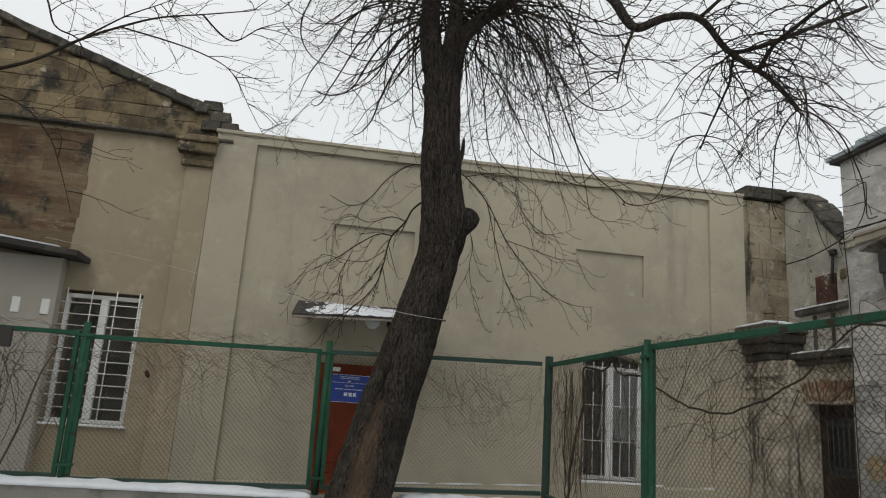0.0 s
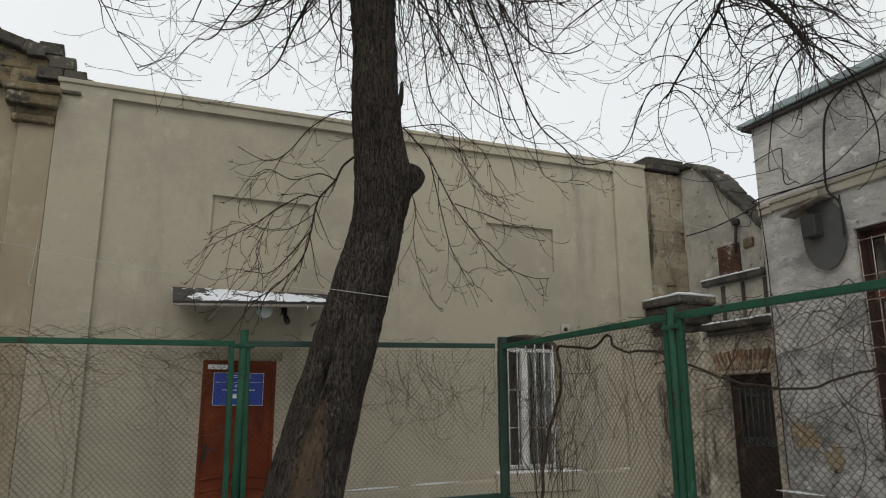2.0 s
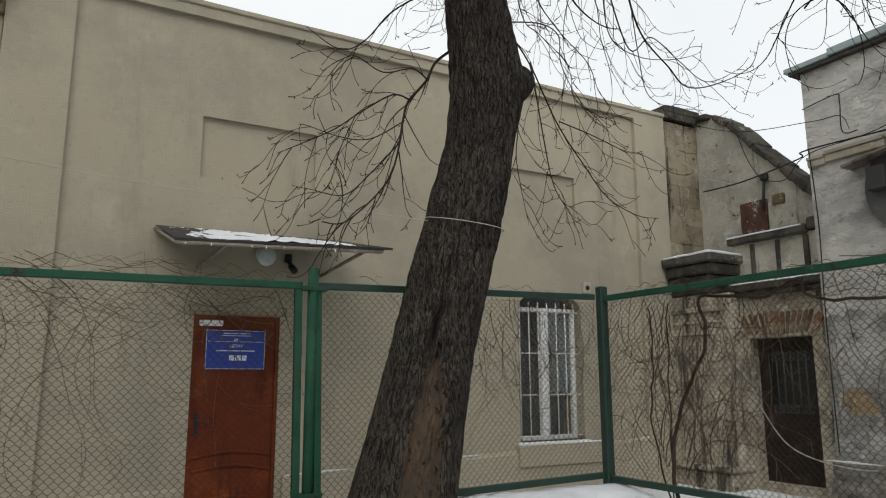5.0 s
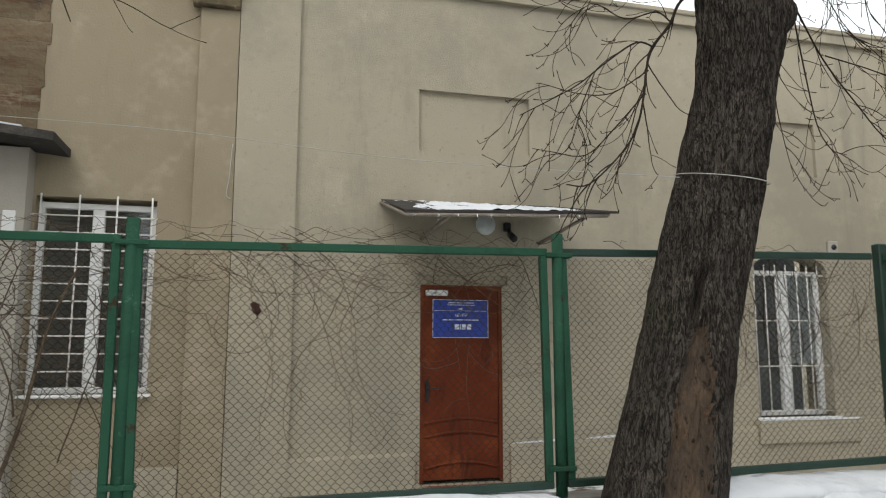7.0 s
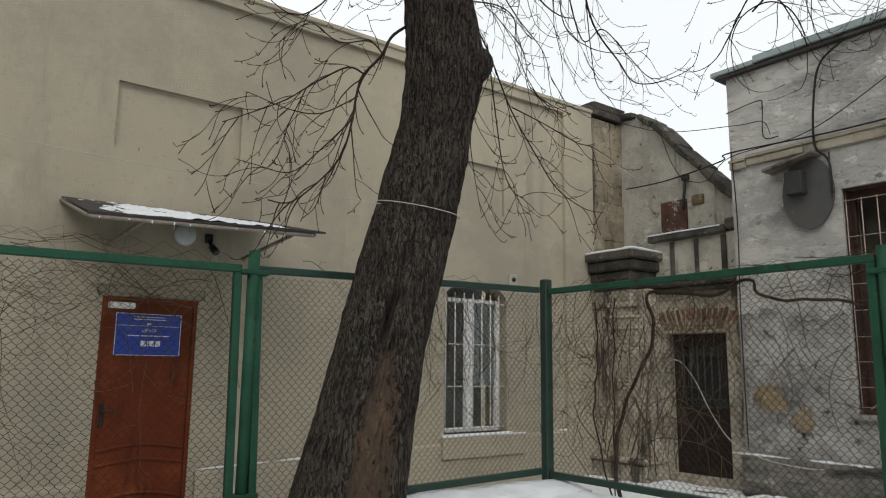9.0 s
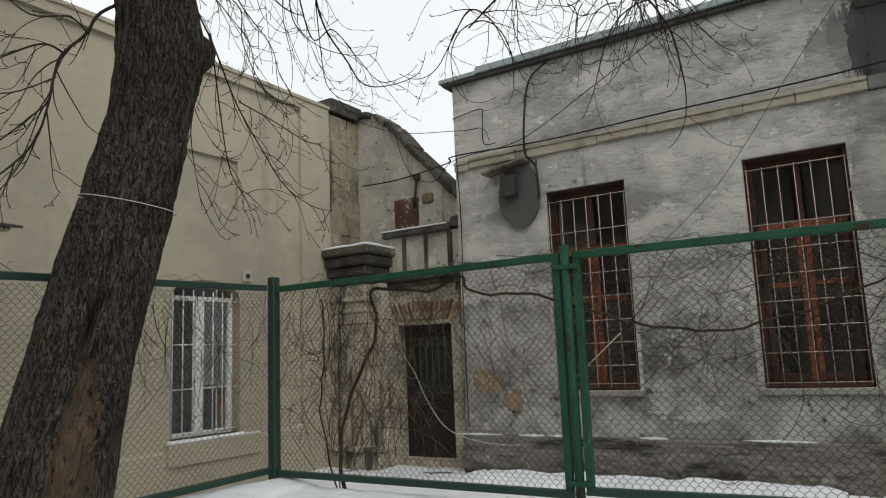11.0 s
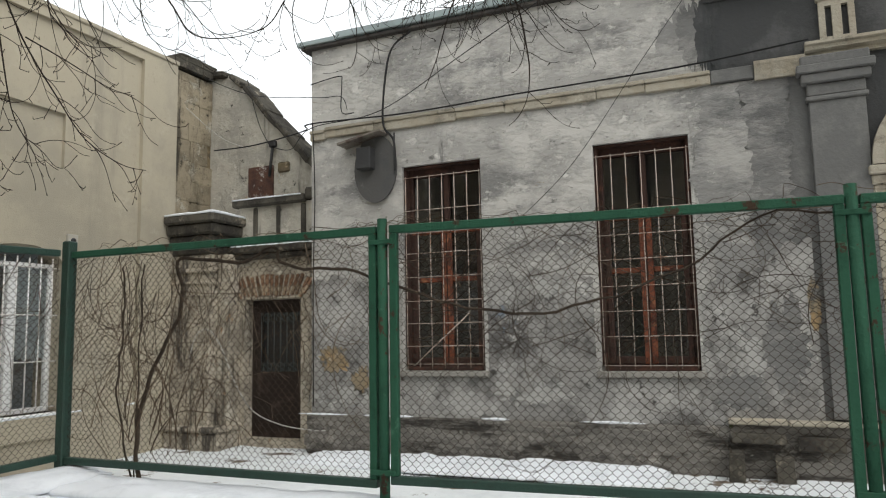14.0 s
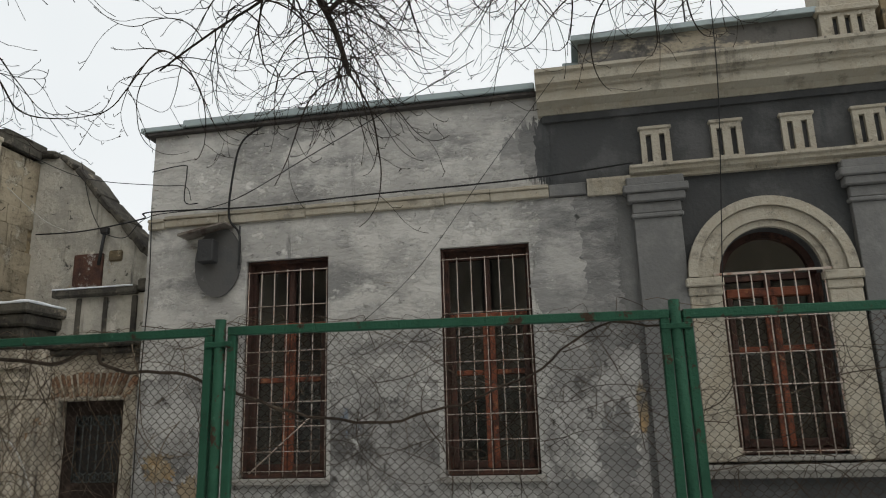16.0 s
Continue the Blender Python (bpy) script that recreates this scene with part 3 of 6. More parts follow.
# ---- old yellow building ----
Y2 = W + 0.03
WINL = (-3.79, -2.70, 1.05, 2.94)
bm = pierced("y", Y2, Y2 + 0.5, -7.5, -1.97, -0.3, 5.44, [WINL])
solo("wall_yellow", bm, M_YELLOW, "old yellow stuccoed wall with damp patches", "wall", kind="structure")
bm = boxes((-2.37, -1.975, W - 0.05, Y2 + 0.01, -0.3, 5.0), bevel=0.006)
pil = solo("wall_pilaster", bm, M_YELLOW, "yellow stuccoed pilaster with a moulded stone capital", "pilaster", kind="structure")
bm = boxes((-2.45, -1.975, W - 0.12, W, 5.0, 5.1), (-2.42, -1.975, W - 0.09, W, 5.1, 5.2), (-2.52, -1.95, W - 0.2, W, 5.2, 5.36), (-2.56, -1.93, W - 0.25, W, 5.36, 5.46), bevel=0.015)
part("capital", bm, M_STONE, pil, "weathered stone capital")
bm = prism([(-7.5, 5.44), (-1.70, 5.44), (-1.70, 5.66), (-2.1, 5.95), (-4.34, 6.72), (-5.48, 7.12), (-7.5, 7.85)], "y", Y2 + 0.06, Y2 + 0.5)
gable = solo("wall_gable", bm, M_STONE, "bare limestone gable of uneven blocks", "gable wall", kind="structure")
solo("cornice_yellow", boxes((-7.5, -1.72, Y2 - 0.13, Y2 + 0.1, 5.44, 5.49), bevel=0.01), M_STONE_DARK, "thin blackened stone cornice", "cornice", kind="structure")
# bricked and damp part of the wall
solo("annex_side_wall", boxes((-7.5, -3.82, 13.2, Y2, -0.3, 3.35)), M_ANNEX, "whitewashed lean-to wall", "wall", kind="structure")
annex = solo("annex_roof", prism([(-7.5, 3.72), (-3.52, 3.33), (-3.52, 3.41), (-7.5, 3.80)], "y", 12.8, Y2), M_EAVE, "dark lean-to roof with a ragged tarred edge", "roof", kind="structure")
part("snow", prism([(-7.5, 3.805), (-3.8, 3.44), (-3.8, 3.46), (-7.5, 3.85)], "y", 12.83, 13.2), M_SNOW, annex, "thin snow on the roof edge")

# unseen wall added past the lean-to: closes the yard, dims its left and reflections
solo("unseen_wall_west", boxes((-8.0, -7.5, -16.0, 14.0, -0.3, 8.0)), M_YELLOW, "unseen tall blank wall, added to close and dim the yard", "wall", kind="structure")

# ---- grey building ----
WA, WB = (8.56, 9.63, 1.06, 3.65), (6.13, 7.18, 1.06, 3.64)
WC = (3.05, 4.08, 1.22, 3.60)
bm = pierced("x", X, X + 0.45, 5.86, 11.0, 0.5, 5.47, [WA, WB])
solo("wall_grey", bm, M_PLASTER, "patchy weathered grey plaster wall", "wall", kind="structure")
solo("wall_bay_end", boxes((X + 0.012, X + 0.45, 4.6, 5.86, 0.5, 4.20)), M_PILASTER, "grey painted wall beside the bay", "wall", kind="structure")
bm = pierced("x", X + 0.012, X + 0.45, -6, 4.6, 0.5, 4.20, [WC])
spandrels("x", X + 0.012, X + 0.25, WC[0], WC[1], 3.085, WC[3], bm)
solo("wall_bay", bm, M_DARK, "dark grey stuccoed wall of the arched bay", "wall", kind="structure")
solo("wall_frieze", boxes((X + 0.008, X + 0.45, -6, 5.86, 4.20, 5.2)), M_DARK, "dark grey stuccoed frieze", "wall", kind="structure")
solo("wall_grey_side", boxes((X + 0.45, 16, 10.55, 11.0, -0.3, 5.42)), M_PLASTER, "grey plastered side wall", "wall", kind="structure")
solo("plinth_grey", boxes((X - 0.05, X + 0.3, 5.9, 11.02, -0.3, 0.47), (X - 0.07, X + 0.3, 5.9, 11.04, 0.41, 0.5), bevel=0.02), M_PLINTH, "damp rough plinth with a broken ledge", "plinth", kind="structure")
face = bmesh.new()
grid = {}
for i in range(171):
    for j in range(17):
        y, z = 5.9 + 5.12 * i / 170, -0.1 + 0.57 * j / 16
        n = noise.noise((y * 2.2, z * 3, 1)) + 0.6 * noise.noise((y * 6, z * 9, 4)) + 0.35 * noise.noise((y * 17, z * 20, 8))
        grid[i, j] = face.verts.new((X - 0.075 - 0.05 * n if 0 < j < 16 else X - 0.03, y, z))
for i in range(170):
    for j in range(16):
        face.faces.new((grid[i, j], grid[i, j + 1], grid[i + 1, j + 1], grid[i + 1, j]))
part("broken_face", face, M_PLINTH, bpy.data.objects["plinth_grey"], "crumbled lower face")
solo("plinth_bay", boxes((X - 0.07, X + 0.3, -6, 5.897, -0.3, 0.53), bevel=0.006), M_PLINTH, "blackened broken plinth under the bay", "plinth", kind="structure")
ledge_ = thing("plinth_slab", (X, 5.9, 0.53), "pale yellowish stone slab on the bay plinth", "slab", kind="structure")
lrng = random.Random(14)
y = 5.90
while y > -6:
    l = lrng.uniform(0.5, 1.1)
    part("length", boxes((X - 0.14 + lrng.uniform(-0.02, 0.02), X + 0.3, max(-6, y - l) + 0.006, y, 0.531, 0.59 + lrng.uniform(-0.018, 0.012)), bevel=0.014), M_TRIM, ledge_)
    y -= l
solo("roof_grey", boxes((X + 0.1, 16, 5.6, 11.1, 5.45, 5.55), (X + 0.3, 16, -6, 5.6, 5.9, 6.0)), M_ROOFING, "grey sheet roof", "roof", kind="structure")
solo("wall_grey_back", boxes((16, 16.3, -6, 11.1, -0.3, 5.6), (X, 16, -6.3, -6, -0.3, 5.6)), M_PLASTER, "plain rear wall", "wall", kind="structure")
solo("interior_grey", boxes((9.2, 9.3, -5.9, 10.5, 0.3, 5.0), (X + 0.46, 9.2, -5.9, 10.5, 0.3, 0.4), (X + 0.46, 9.2, -5.9, 10.5, 4.6, 4.7), (X + 0.46, 9.2, 5.0, 5.1, 0.4, 4.6)), M_ROOM, "empty room painted dim bluish grey behind the windows", "interior", kind="structure")

eave = thing("eave", (X, 11.2, 5.42), "eave painted dark for shade, under a grey sheet-metal roof edge", "eave", kind="structure")
# soffit colour holds the shadow under the roof edge
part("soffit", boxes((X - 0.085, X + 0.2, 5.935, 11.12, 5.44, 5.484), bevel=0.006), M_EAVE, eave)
part("roof_edge", boxes((X - 0.11, X + 0.3, 10.55, 11.17, 5.485, 5.555), (X - 0.12, X + 0.3, 8.2, 10.55, 5.50, 5.60), (X - 0.12, X + 0.3, 5.95, 8.2, 5.50, 5.585), bevel=0.01), M_ROOFING, eave, "grey sheet-metal edge")
course = thing("string_course", (X, 8.5, 4.16), "flaking cream string course across the grey wall", "string course", kind="structure")
crng = random.Random(4)
y = 5.86
while y < 10.98:
    l = min(crng.uniform(0.5, 1.3), 11.0 - y)
    low = 0.0 if y < 10.2 else -0.015
    top, out_ = 4.31 + low + crng.uniform(-0.012, 0.008), X - 0.05 + crng.uniform(-0.008, 0.012)
    part("length", boxes((out_, X + 0.05, y + 0.002, y + l - 0.002, 4.16 + low + crng.uniform(-0.01, 0.012), top - 0.045), (out_ - 0.022, X + 0.05, y + 0.002, y + l - 0.002, top - 0.045, top), bevel=0.009), M_TRIM, course)
    y += l

part("length", boxes((X - 0.046, X + 0.05, 5.424, 5.858, 4.15, 4.295), bevel=0.009), M_PILASTER, course, "grey-painted end of the course")

# ---- arched bay: cornice, frieze, pilasters ----
prof = [(X + 0.1, 4.27), (X - 0.06, 4.27), (X - 0.06, 4.31), (X - 0.12, 4.33), (X - 0.12, 4.37), (X - 0.16, 4.38), (X - 0.16, 4.41), (X + 0.1, 4.43)]


def moulding(name, profile, y0, y1, material_, label, parent=None):
    b = bmesh.new()
    lo = [b.verts.new((x, y0, z)) for x, z in profile]
    hi = [b.verts.new((x, y1, z)) for x, z in profile]
    n = len(profile)
    b.faces.new(lo)
    b.faces.new(hi[::-1])
    for i in range(n):
        b.faces.new((lo[i], hi[i], hi[(i + 1) % n], lo[(i + 1) % n]))
    if parent is not None:
        return part(name, b, material_, parent, label)
    return solo(name, b, material_, label, name.replace("_", " "), kind="structure")


moulding("frieze_shelf", prof, -6, 4.93, M_TRIM, "stained cream shelf moulding under the frieze")
moulding("frieze_shelf_end", [(X + 0.1, 4.12), (X - 0.05, 4.12), (X - 0.07, 4.2), (X - 0.10, 4.28), (X - 0.10, 4.31), (X + 0.1, 4.33)], 4.93, 5.42, M_TRIM, "broken end of a cream moulding")
moulding("bay_cornice", [(X + 0.3, 5.16), (X - 0.06, 5.16), (X - 0.1, 5.22), (X - 0.26, 5.25), (X - 0.26, 5.37), (X - 0.30, 5.38), (X - 0.30, 5.41), (X - 0.36, 5.43), (X - 0.36, 5.54), (X - 0.40, 5.56), (X - 0.40, 5.60), (X + 0.3, 5.66)], -6, 5.93, M_TRIM, "heavy cream cornice with stepped mouldings")
moulding("bay_soffit", [(X + 0.1, 5.08), (X - 0.03, 5.08), (X - 0.05, 5.155), (X + 0.1, 5.155)], -6, 5.88, M_DARK, "dark moulding under the cornice")
solo("attic_wall", boxes((X - 0.04, X + 0.35, 2.72, 5.40, 5.6, 6.06)), M_ATTIC, "stained dark attic wall", "attic wall", kind="structure")
solo("attic_roof_edge", boxes((X - 0.14, X + 0.5, 4.3, 5.48, 6.05, 6.13), (X - 0.14, X + 0.5, 2.72, 4.3, 6.05, 6.125), bevel=0.008), M_ROOFING, "grey sheet-metal attic edge", "roof edge", kind="structure")


def pilaster(y0, y1):
    p = solo("bay_pilaster", boxes((X - 0.07, X + 0.05, y0, y1, 0.6, 3.80), bevel=0.006), M_PILASTER, "flat grey plastered pilaster", "pilaster", "pilasters of the bay", "structure")
    part("capital", boxes((X - 0.10, X, y0 - 0.03, y1 + 0.03, 3.80, 3.85), (X - 0.09, X, y0 - 0.01, y1 + 0.01, 3.85, 3.98), (X - 0.14, X, y0 - 0.06, y1 + 0.06, 3.98, 4.08), (X - 0.17, X, y0 - 0.10, y1 + 0.10, 4.08, 4.17), (X - 0.13, X, y0 - 0.06, y1 + 0.06, 4.17, 4.27), bevel=0.012), M_PILASTER, p, "stepped plaster capital")


pilaster(4.42, 4.93)
pilaster(2.16, 2.67)


def triglyph(y):
    """A cream panel of the frieze with two upright slots."""
    t = thing("triglyph", (X, y, 4.43), "cream plaster frieze panel with two upright slots", "triglyph", "frieze panels")
    part("panel", pierced("x", X - 0.045, X + 0.012, y - 0.165, y + 0.165, 4.43, 4.86, [(y - 0.105, y - 0.045, 4.47, 4.80), (y + 0.045, y + 0.105, 4.47, 4.80)]), M_TRIM, t)
    part("cap", boxes((X - 0.065, X + 0.01, y - 0.185, y + 0.185, 4.86, 4.90), bevel=0.008), M_TRIM, t)


for y in (4.61, 3.83, 3.08, 2.34):
    triglyph(y)
ped = thing("attic_pedestal", (X, 2.4, 5.66), "cream stone pedestal with upright slots on the cornice", "pedestal")
part("panel", pierced("x", X - 0.12, X + 0.3, 2.12, 2.70, 5.66, 6.02, [(2.25, 2.31, 5.72, 5.97), (2.38, 2.44, 5.72, 5.97), (2.51, 2.57, 5.72, 5.97)]), M_TRIM, ped)
part("backing", boxes((X - 0.06, X + 0.25, 2.13, 2.69, 5.67, 6.01)), M_DARK, ped, "dark slot backing")
part("cap", boxes((X - 0.16, X + 0.35, 2.08, 2.74, 6.02, 6.10), (X - 0.1, X + 0.3, 2.14, 2.68, 6.10, 6.75), bevel=0.012), M_TRIM, ped)
solo("attic_block", boxes((X - 0.05, X + 0.35, -2.0, 2.02, 5.66, 6.9)), M_STONE, "patchy ochre plaster block over the cornice", "attic wall", kind="structure")

# arched surround of the bay's window
CY, CZ = 3.565, 3.085
arch = thing("arch_surround", (X, CY, 3.0), "cream moulded arch around the window", "arch")
for r0, r1, proud in ((0.525, 0.60, 0.05), (0.60, 0.75, 0.085), (0.75, 0.86, 0.12)):
    b = bmesh.new()
    inner, outer_ = arc(CY, CZ, r0, 0, 180, 28), arc(CY, CZ, r1 - 0.006, 0, 180, 28)
    for (a, c), (d, e) in zip(zip(inner, inner[1:]), zip(outer_, outer_[1:])):
        prism([a, c, e, d], "x", X - proud, X + 0.02, b)
    bmesh.ops.remove_doubles(b, verts=b.verts, dist=0.0005)
    part("arch_ring", b, M_TRIM, arch)
for s in (-1, 1):
    a, c = sorted((CY + s * 0.53, CY + s * 0.86))
    part("impost", boxes((X - 0.13, X, a - 0.03, c + 0.03, 2.98, 3.075), (X - 0.10, X, a - 0.01, c + 0.01, 2.88, 2.98), (X - 0.085, X, a, c, 2.72, 2.88), bevel=0.012), M_TRIM, arch)
    part("jamb", boxes((X - 0.06, X + 0.1, a, c, 1.16, 2.72), (X - 0.1, X, a - 0.02, c + 0.02, 1.16, 1.3), bevel=0.012), M_TRIM, arch)
moulding("bay_sill", [(X + 0.1, 1.0), (X - 0.1, 1.0), (X - 0.12, 1.06), (X - 0.16, 1.08), (X - 0.16, 1.13), (X + 0.1, 1.15)], 2.6, 4.5, M_CONCRETE, "worn stone sill course under the arched window")

# ---- gate wall between the two buildings ----
GX = 7.36
GD = (11.36, 12.31, 0.10, 2.04)
bm = pierced("x", GX, GX + 0.5, 10.98, 12.62, -0.3, 2.76, [GD])
solo("wall_gate", bm, M_GATEWALL, "crumbling plastered wall around the iron door", "wall", kind="structure")
bm = boxes((6.98, 8.0, 12.62, W + 0.02, -0.3, 2.70), (7.12, 7.7, 12.40, 12.62, -0.3, 2.70), bevel=0.02)
solo("wall_gate_pier", bm, M_GATEWALL, "crumbling plastered corner pier", "pier", kind="structure")
solo("pier_moulding", boxes((6.93, 7.72, 12.57, W - 0.061, 2.44, 2.505), (6.945, 7.71, 12.585, W - 0.061, 2.27, 2.315), (6.955, 7.70, 12.60, W - 0.061, 2.10, 2.14), bevel=0.014), M_GATEWALL, "worn plaster bands round the head of the pier", "moulding", kind="structure")
solo("pier_base", boxes((6.86, 7.9, 12.36, W - 0.06, -0.3, 0.22), (6.82, 7.95, 12.33, W - 0.06, 0.22, 0.30), bevel=0.03), M_GATEWALL, "broken stone base of the pier", "pier base", kind="structure")
solo("gate_ledge", boxes((7.18, 7.95, 10.98, 12.5, 2.70, 2.80), (7.24, 7.95, 10.98, 12.5, 2.62, 2.70), bevel=0.02), M_STONE_DARK, "blackened stone ledge over the door", "ledge", kind="structure")
cap = thing("pier_capital", (7.2, 12.9, 2.70), "blackened stone capital topped with snow", "capital")
for x0, y0, z0, z1 in ((6.96, 12.62, 2.70, 2.83), (6.90, 12.56, 2.83, 2.98), (6.84, 12.48, 2.98, 3.14), (6.78, 12.42, 3.14, 3.27)):
    part("course", boxes((x0, 7.6, y0, W - 0.065, z0, z1), bevel=0.025), M_STONE_DARK, cap)
gablewall = [(10.9, 0.0), (W + 0.4, 0.0), (W + 0.4, 5.72), (13.1, 5.70), (12.75, 5.42), (12.31, 4.93), (11.54, 4.10), (10.9, 3.45)]
solo("wall_ruin", prism(gablewall, "x", 7.906, 8.3), M_RUIN, "stained pale plaster gable with a sloping top", "wall", kind="structure")
solo("wall_ruin_front", boxes((7.02, 7.906, W + 0.075, W + 0.5, -0.3, 5.62)), M_STONE, "bare stone end of a ruined wall", "wall", kind="structure")

# ---- fence ----
def chain_link(a0, a1, b0, b1):
    """Woven diamond mesh of a panel along x from a0 to a1: upright zigzag wires hooked into one another."""
    half, turn = 0.0235, 0.0245
    t = Tubes()
    for k in range(int((a1 - a0) / half) + 1):
        x0 = a0 + half * (k + 0.5)
        pts, q = [], 0
        z = b0
        while z < b1:
            side = (1 if (q + k) % 2 else -1) * half * 0.52
            for dz in (-0.0035, 0.0035):
                h = max(0.0, min(1.0, (z - b0) / (b1 - b0)))
                sag = 0.018 * math.sin(x0 * 2.1) * math.sin(math.pi * h)
                x = x0 + side + 0.006 * noise.noise((x0 * 3, z * 3, 1))
                pts.append((min(max(x, a0), a1), sag + (0.0015 if q % 2 else -0.0015), min(max(z + dz, b0), b1)))
            z += turn
            q += 1
        t.add(pts, 0.0016, 3)
    return t.mesh("panel", M_WIRE)


def panel_data(length, first=True, last=True, rail_paint=None, z1=2.06, z0=0.72):
    """A frame of angle steel with its mesh; an end without a stile is welded straight to its post."""
    w = 0.044
    kids = [("top_rail", mesh_of(boxes((0, length, -0.022, 0.022, z1 - w, z1), bevel=0.004), "top_rail", rail_paint or M_GREEN)),
            ("bottom_rail", mesh_of(boxes((0, length, -0.022, 0.022, z0, z0 + w), bevel=0.004), "bottom_rail", M_GREEN_DARK))]
    if first:
        kids.append(("stile", mesh_of(boxes((0, w, -0.02, 0.02, z0 + w, z1 - w), bevel=0.004), "stile", M_GREEN)))
    if last:
        kids.append(("stile", mesh_of(boxes((length - w, length, -0.02, 0.02, z0 + w, z1 - w), bevel=0.004), "stile", M_GREEN)))
    return chain_link(w if first else 0.004, length - (w if last else 0.004), z0 + 0.036, z1 - 0.038), kids


fence = thing("fence", (FX, FY, 0.64), "green steel-framed chain-link fence overgrown with dry vines", "fence")


def put_panel(data, m):
    mesh, kids = data
    ob = new("panel", mesh)
    ob.parent = fence
    ob.matrix_basis = Matrix.Translation(-base_of(fence)) @ m
    tagged(ob, "rusty diamond chain-link panel", kind="stuff")
    for name, me in kids:
        kid = new(name, me)
        kid.parent = ob


SPAN, SPAN_LEFT, FLARE = 2.42, 2.389, 4.45
SHORT = panel_data(SPAN_LEFT - 0.085, z0=0.665)
# this panel's top rail takes the darker green as painted shadow
put_panel(panel_data(FX - 0.13, True, False, M_GREEN_DARK, 2.115), pose(0.1, FY, -0.028, 0, -1.3, 0))
for k, lift, lean in ((1, -0.012, -0.9), (2, 0.0, -0.3), (3, 0.0, 0.2)):
    put_panel(SHORT, pose(0.088 - SPAN_LEFT * k, FY, lift, 0, lean, 0))
put_panel(panel_data(SPAN - 0.079, False, True, None, 2.13), pose(FX + 0.006, FY - 0.037, 0.0, 0, 0.1, -90))
# past the second post the side run flares a little outwards
TURN_Y = FY - SPAN
SIDE_POSTS = [(FX + 2.304 * k * math.sin(radians(FLARE)), TURN_Y - 2.304 * k * math.cos(radians(FLARE))) for k in range(5)]
SIDE = panel_data(2.304 - 0.078, True, True, None, 2.105)
for k, (x, y) in enumerate(SIDE_POSTS[:-1]):
    put_panel(SIDE, pose(x + 0.003, y - 0.039, 0.02 - 0.01 * k, 0, 0.2 if k == 0 else -0.2, -90 + FLARE))


def fence_post(x, y, top, along, r=0.034):
    ob = tube_part("post", Tubes().add([(x, y, 0.5), (x, y, top)], r, 14), M_GREEN, fence, "round green steel post")
    for z in (0.80, top - 0.13):
        b = boxes((x - 0.085, x + 0.085, y - 0.036, y + 0.036, z - 0.014, z + 0.014), bevel=0.004) if along == "x" else boxes((x - 0.03, x + 0.03, y - 0.075, y + 0.075, z - 0.014, z + 0.014), bevel=0.004)
        bmesh.ops.translate(b, vec=-base_of(fence), verts=b.verts)
        kid = new("clamp", mesh_of(b, "clamp", M_GREEN))
        kid.parent = ob


for k in (0, -1, -2, -3):
    fence_post(0.045 + SPAN_LEFT * k, FY, 2.175 + 0.012 * k, "x")
part("post", boxes((FX - 0.03, FX + 0.042, FY - 0.036, FY + 0.036, 0.5, 2.205), bevel=0.008), M_GREEN_DARK, fence, "square dark green corner post")
for x, y in SIDE_POSTS:
    fence_post(x, y, 2.165, "y", 0.028)
board = solo("dark_board", boxes((-3.75, -2.99, FY - 0.08, FY - 0.045, 1.86, 2.05), bevel=0.006), M_EAVE, "dark weathered board fixed to the fence", "board")

# low rubble wall that carries the fence
bm = pierced("y", 9.62, 10.02, -7.0, FX + 0.12, -0.2, 0.64, [(0.02, 0.86, -0.2, 0.64)])
box(bm, 0.02, 0.86, 9.84, 10.02, -0.2, 0.64)
box(bm, FX - 0.28, FX + 0.12, TURN_Y, 9.61, -0.2, 0.62)
far = FX + (TURN_Y + 4.0) * math.tan(radians(FLARE))
prism([(FX - 0.28, TURN_Y), (FX + 0.12, TURN_Y), (far + 0.12, -4.0), (far - 0.28, -4.0)], "y", 0, 1, run := bmesh.new())
for v in run.verts:
    bm.verts.new((v.co.x, v.co.z, -0.2 if v.co.y < 0.5 else 0.62))
run.free()
bm.verts.ensure_lookup_table()
q = bm.verts[-8:]
for f in ((3, 2, 1, 0), (4, 5, 6, 7), (0, 1, 5, 4), (1, 2, 6, 5), (2, 3, 7, 6), (3, 0, 4, 7)):
    bm.faces.new([q[i] for i in f])
solo("fence_wall", bm, M_CONCRETE, "low rough wall under the fence", "low wall", kind="structure")


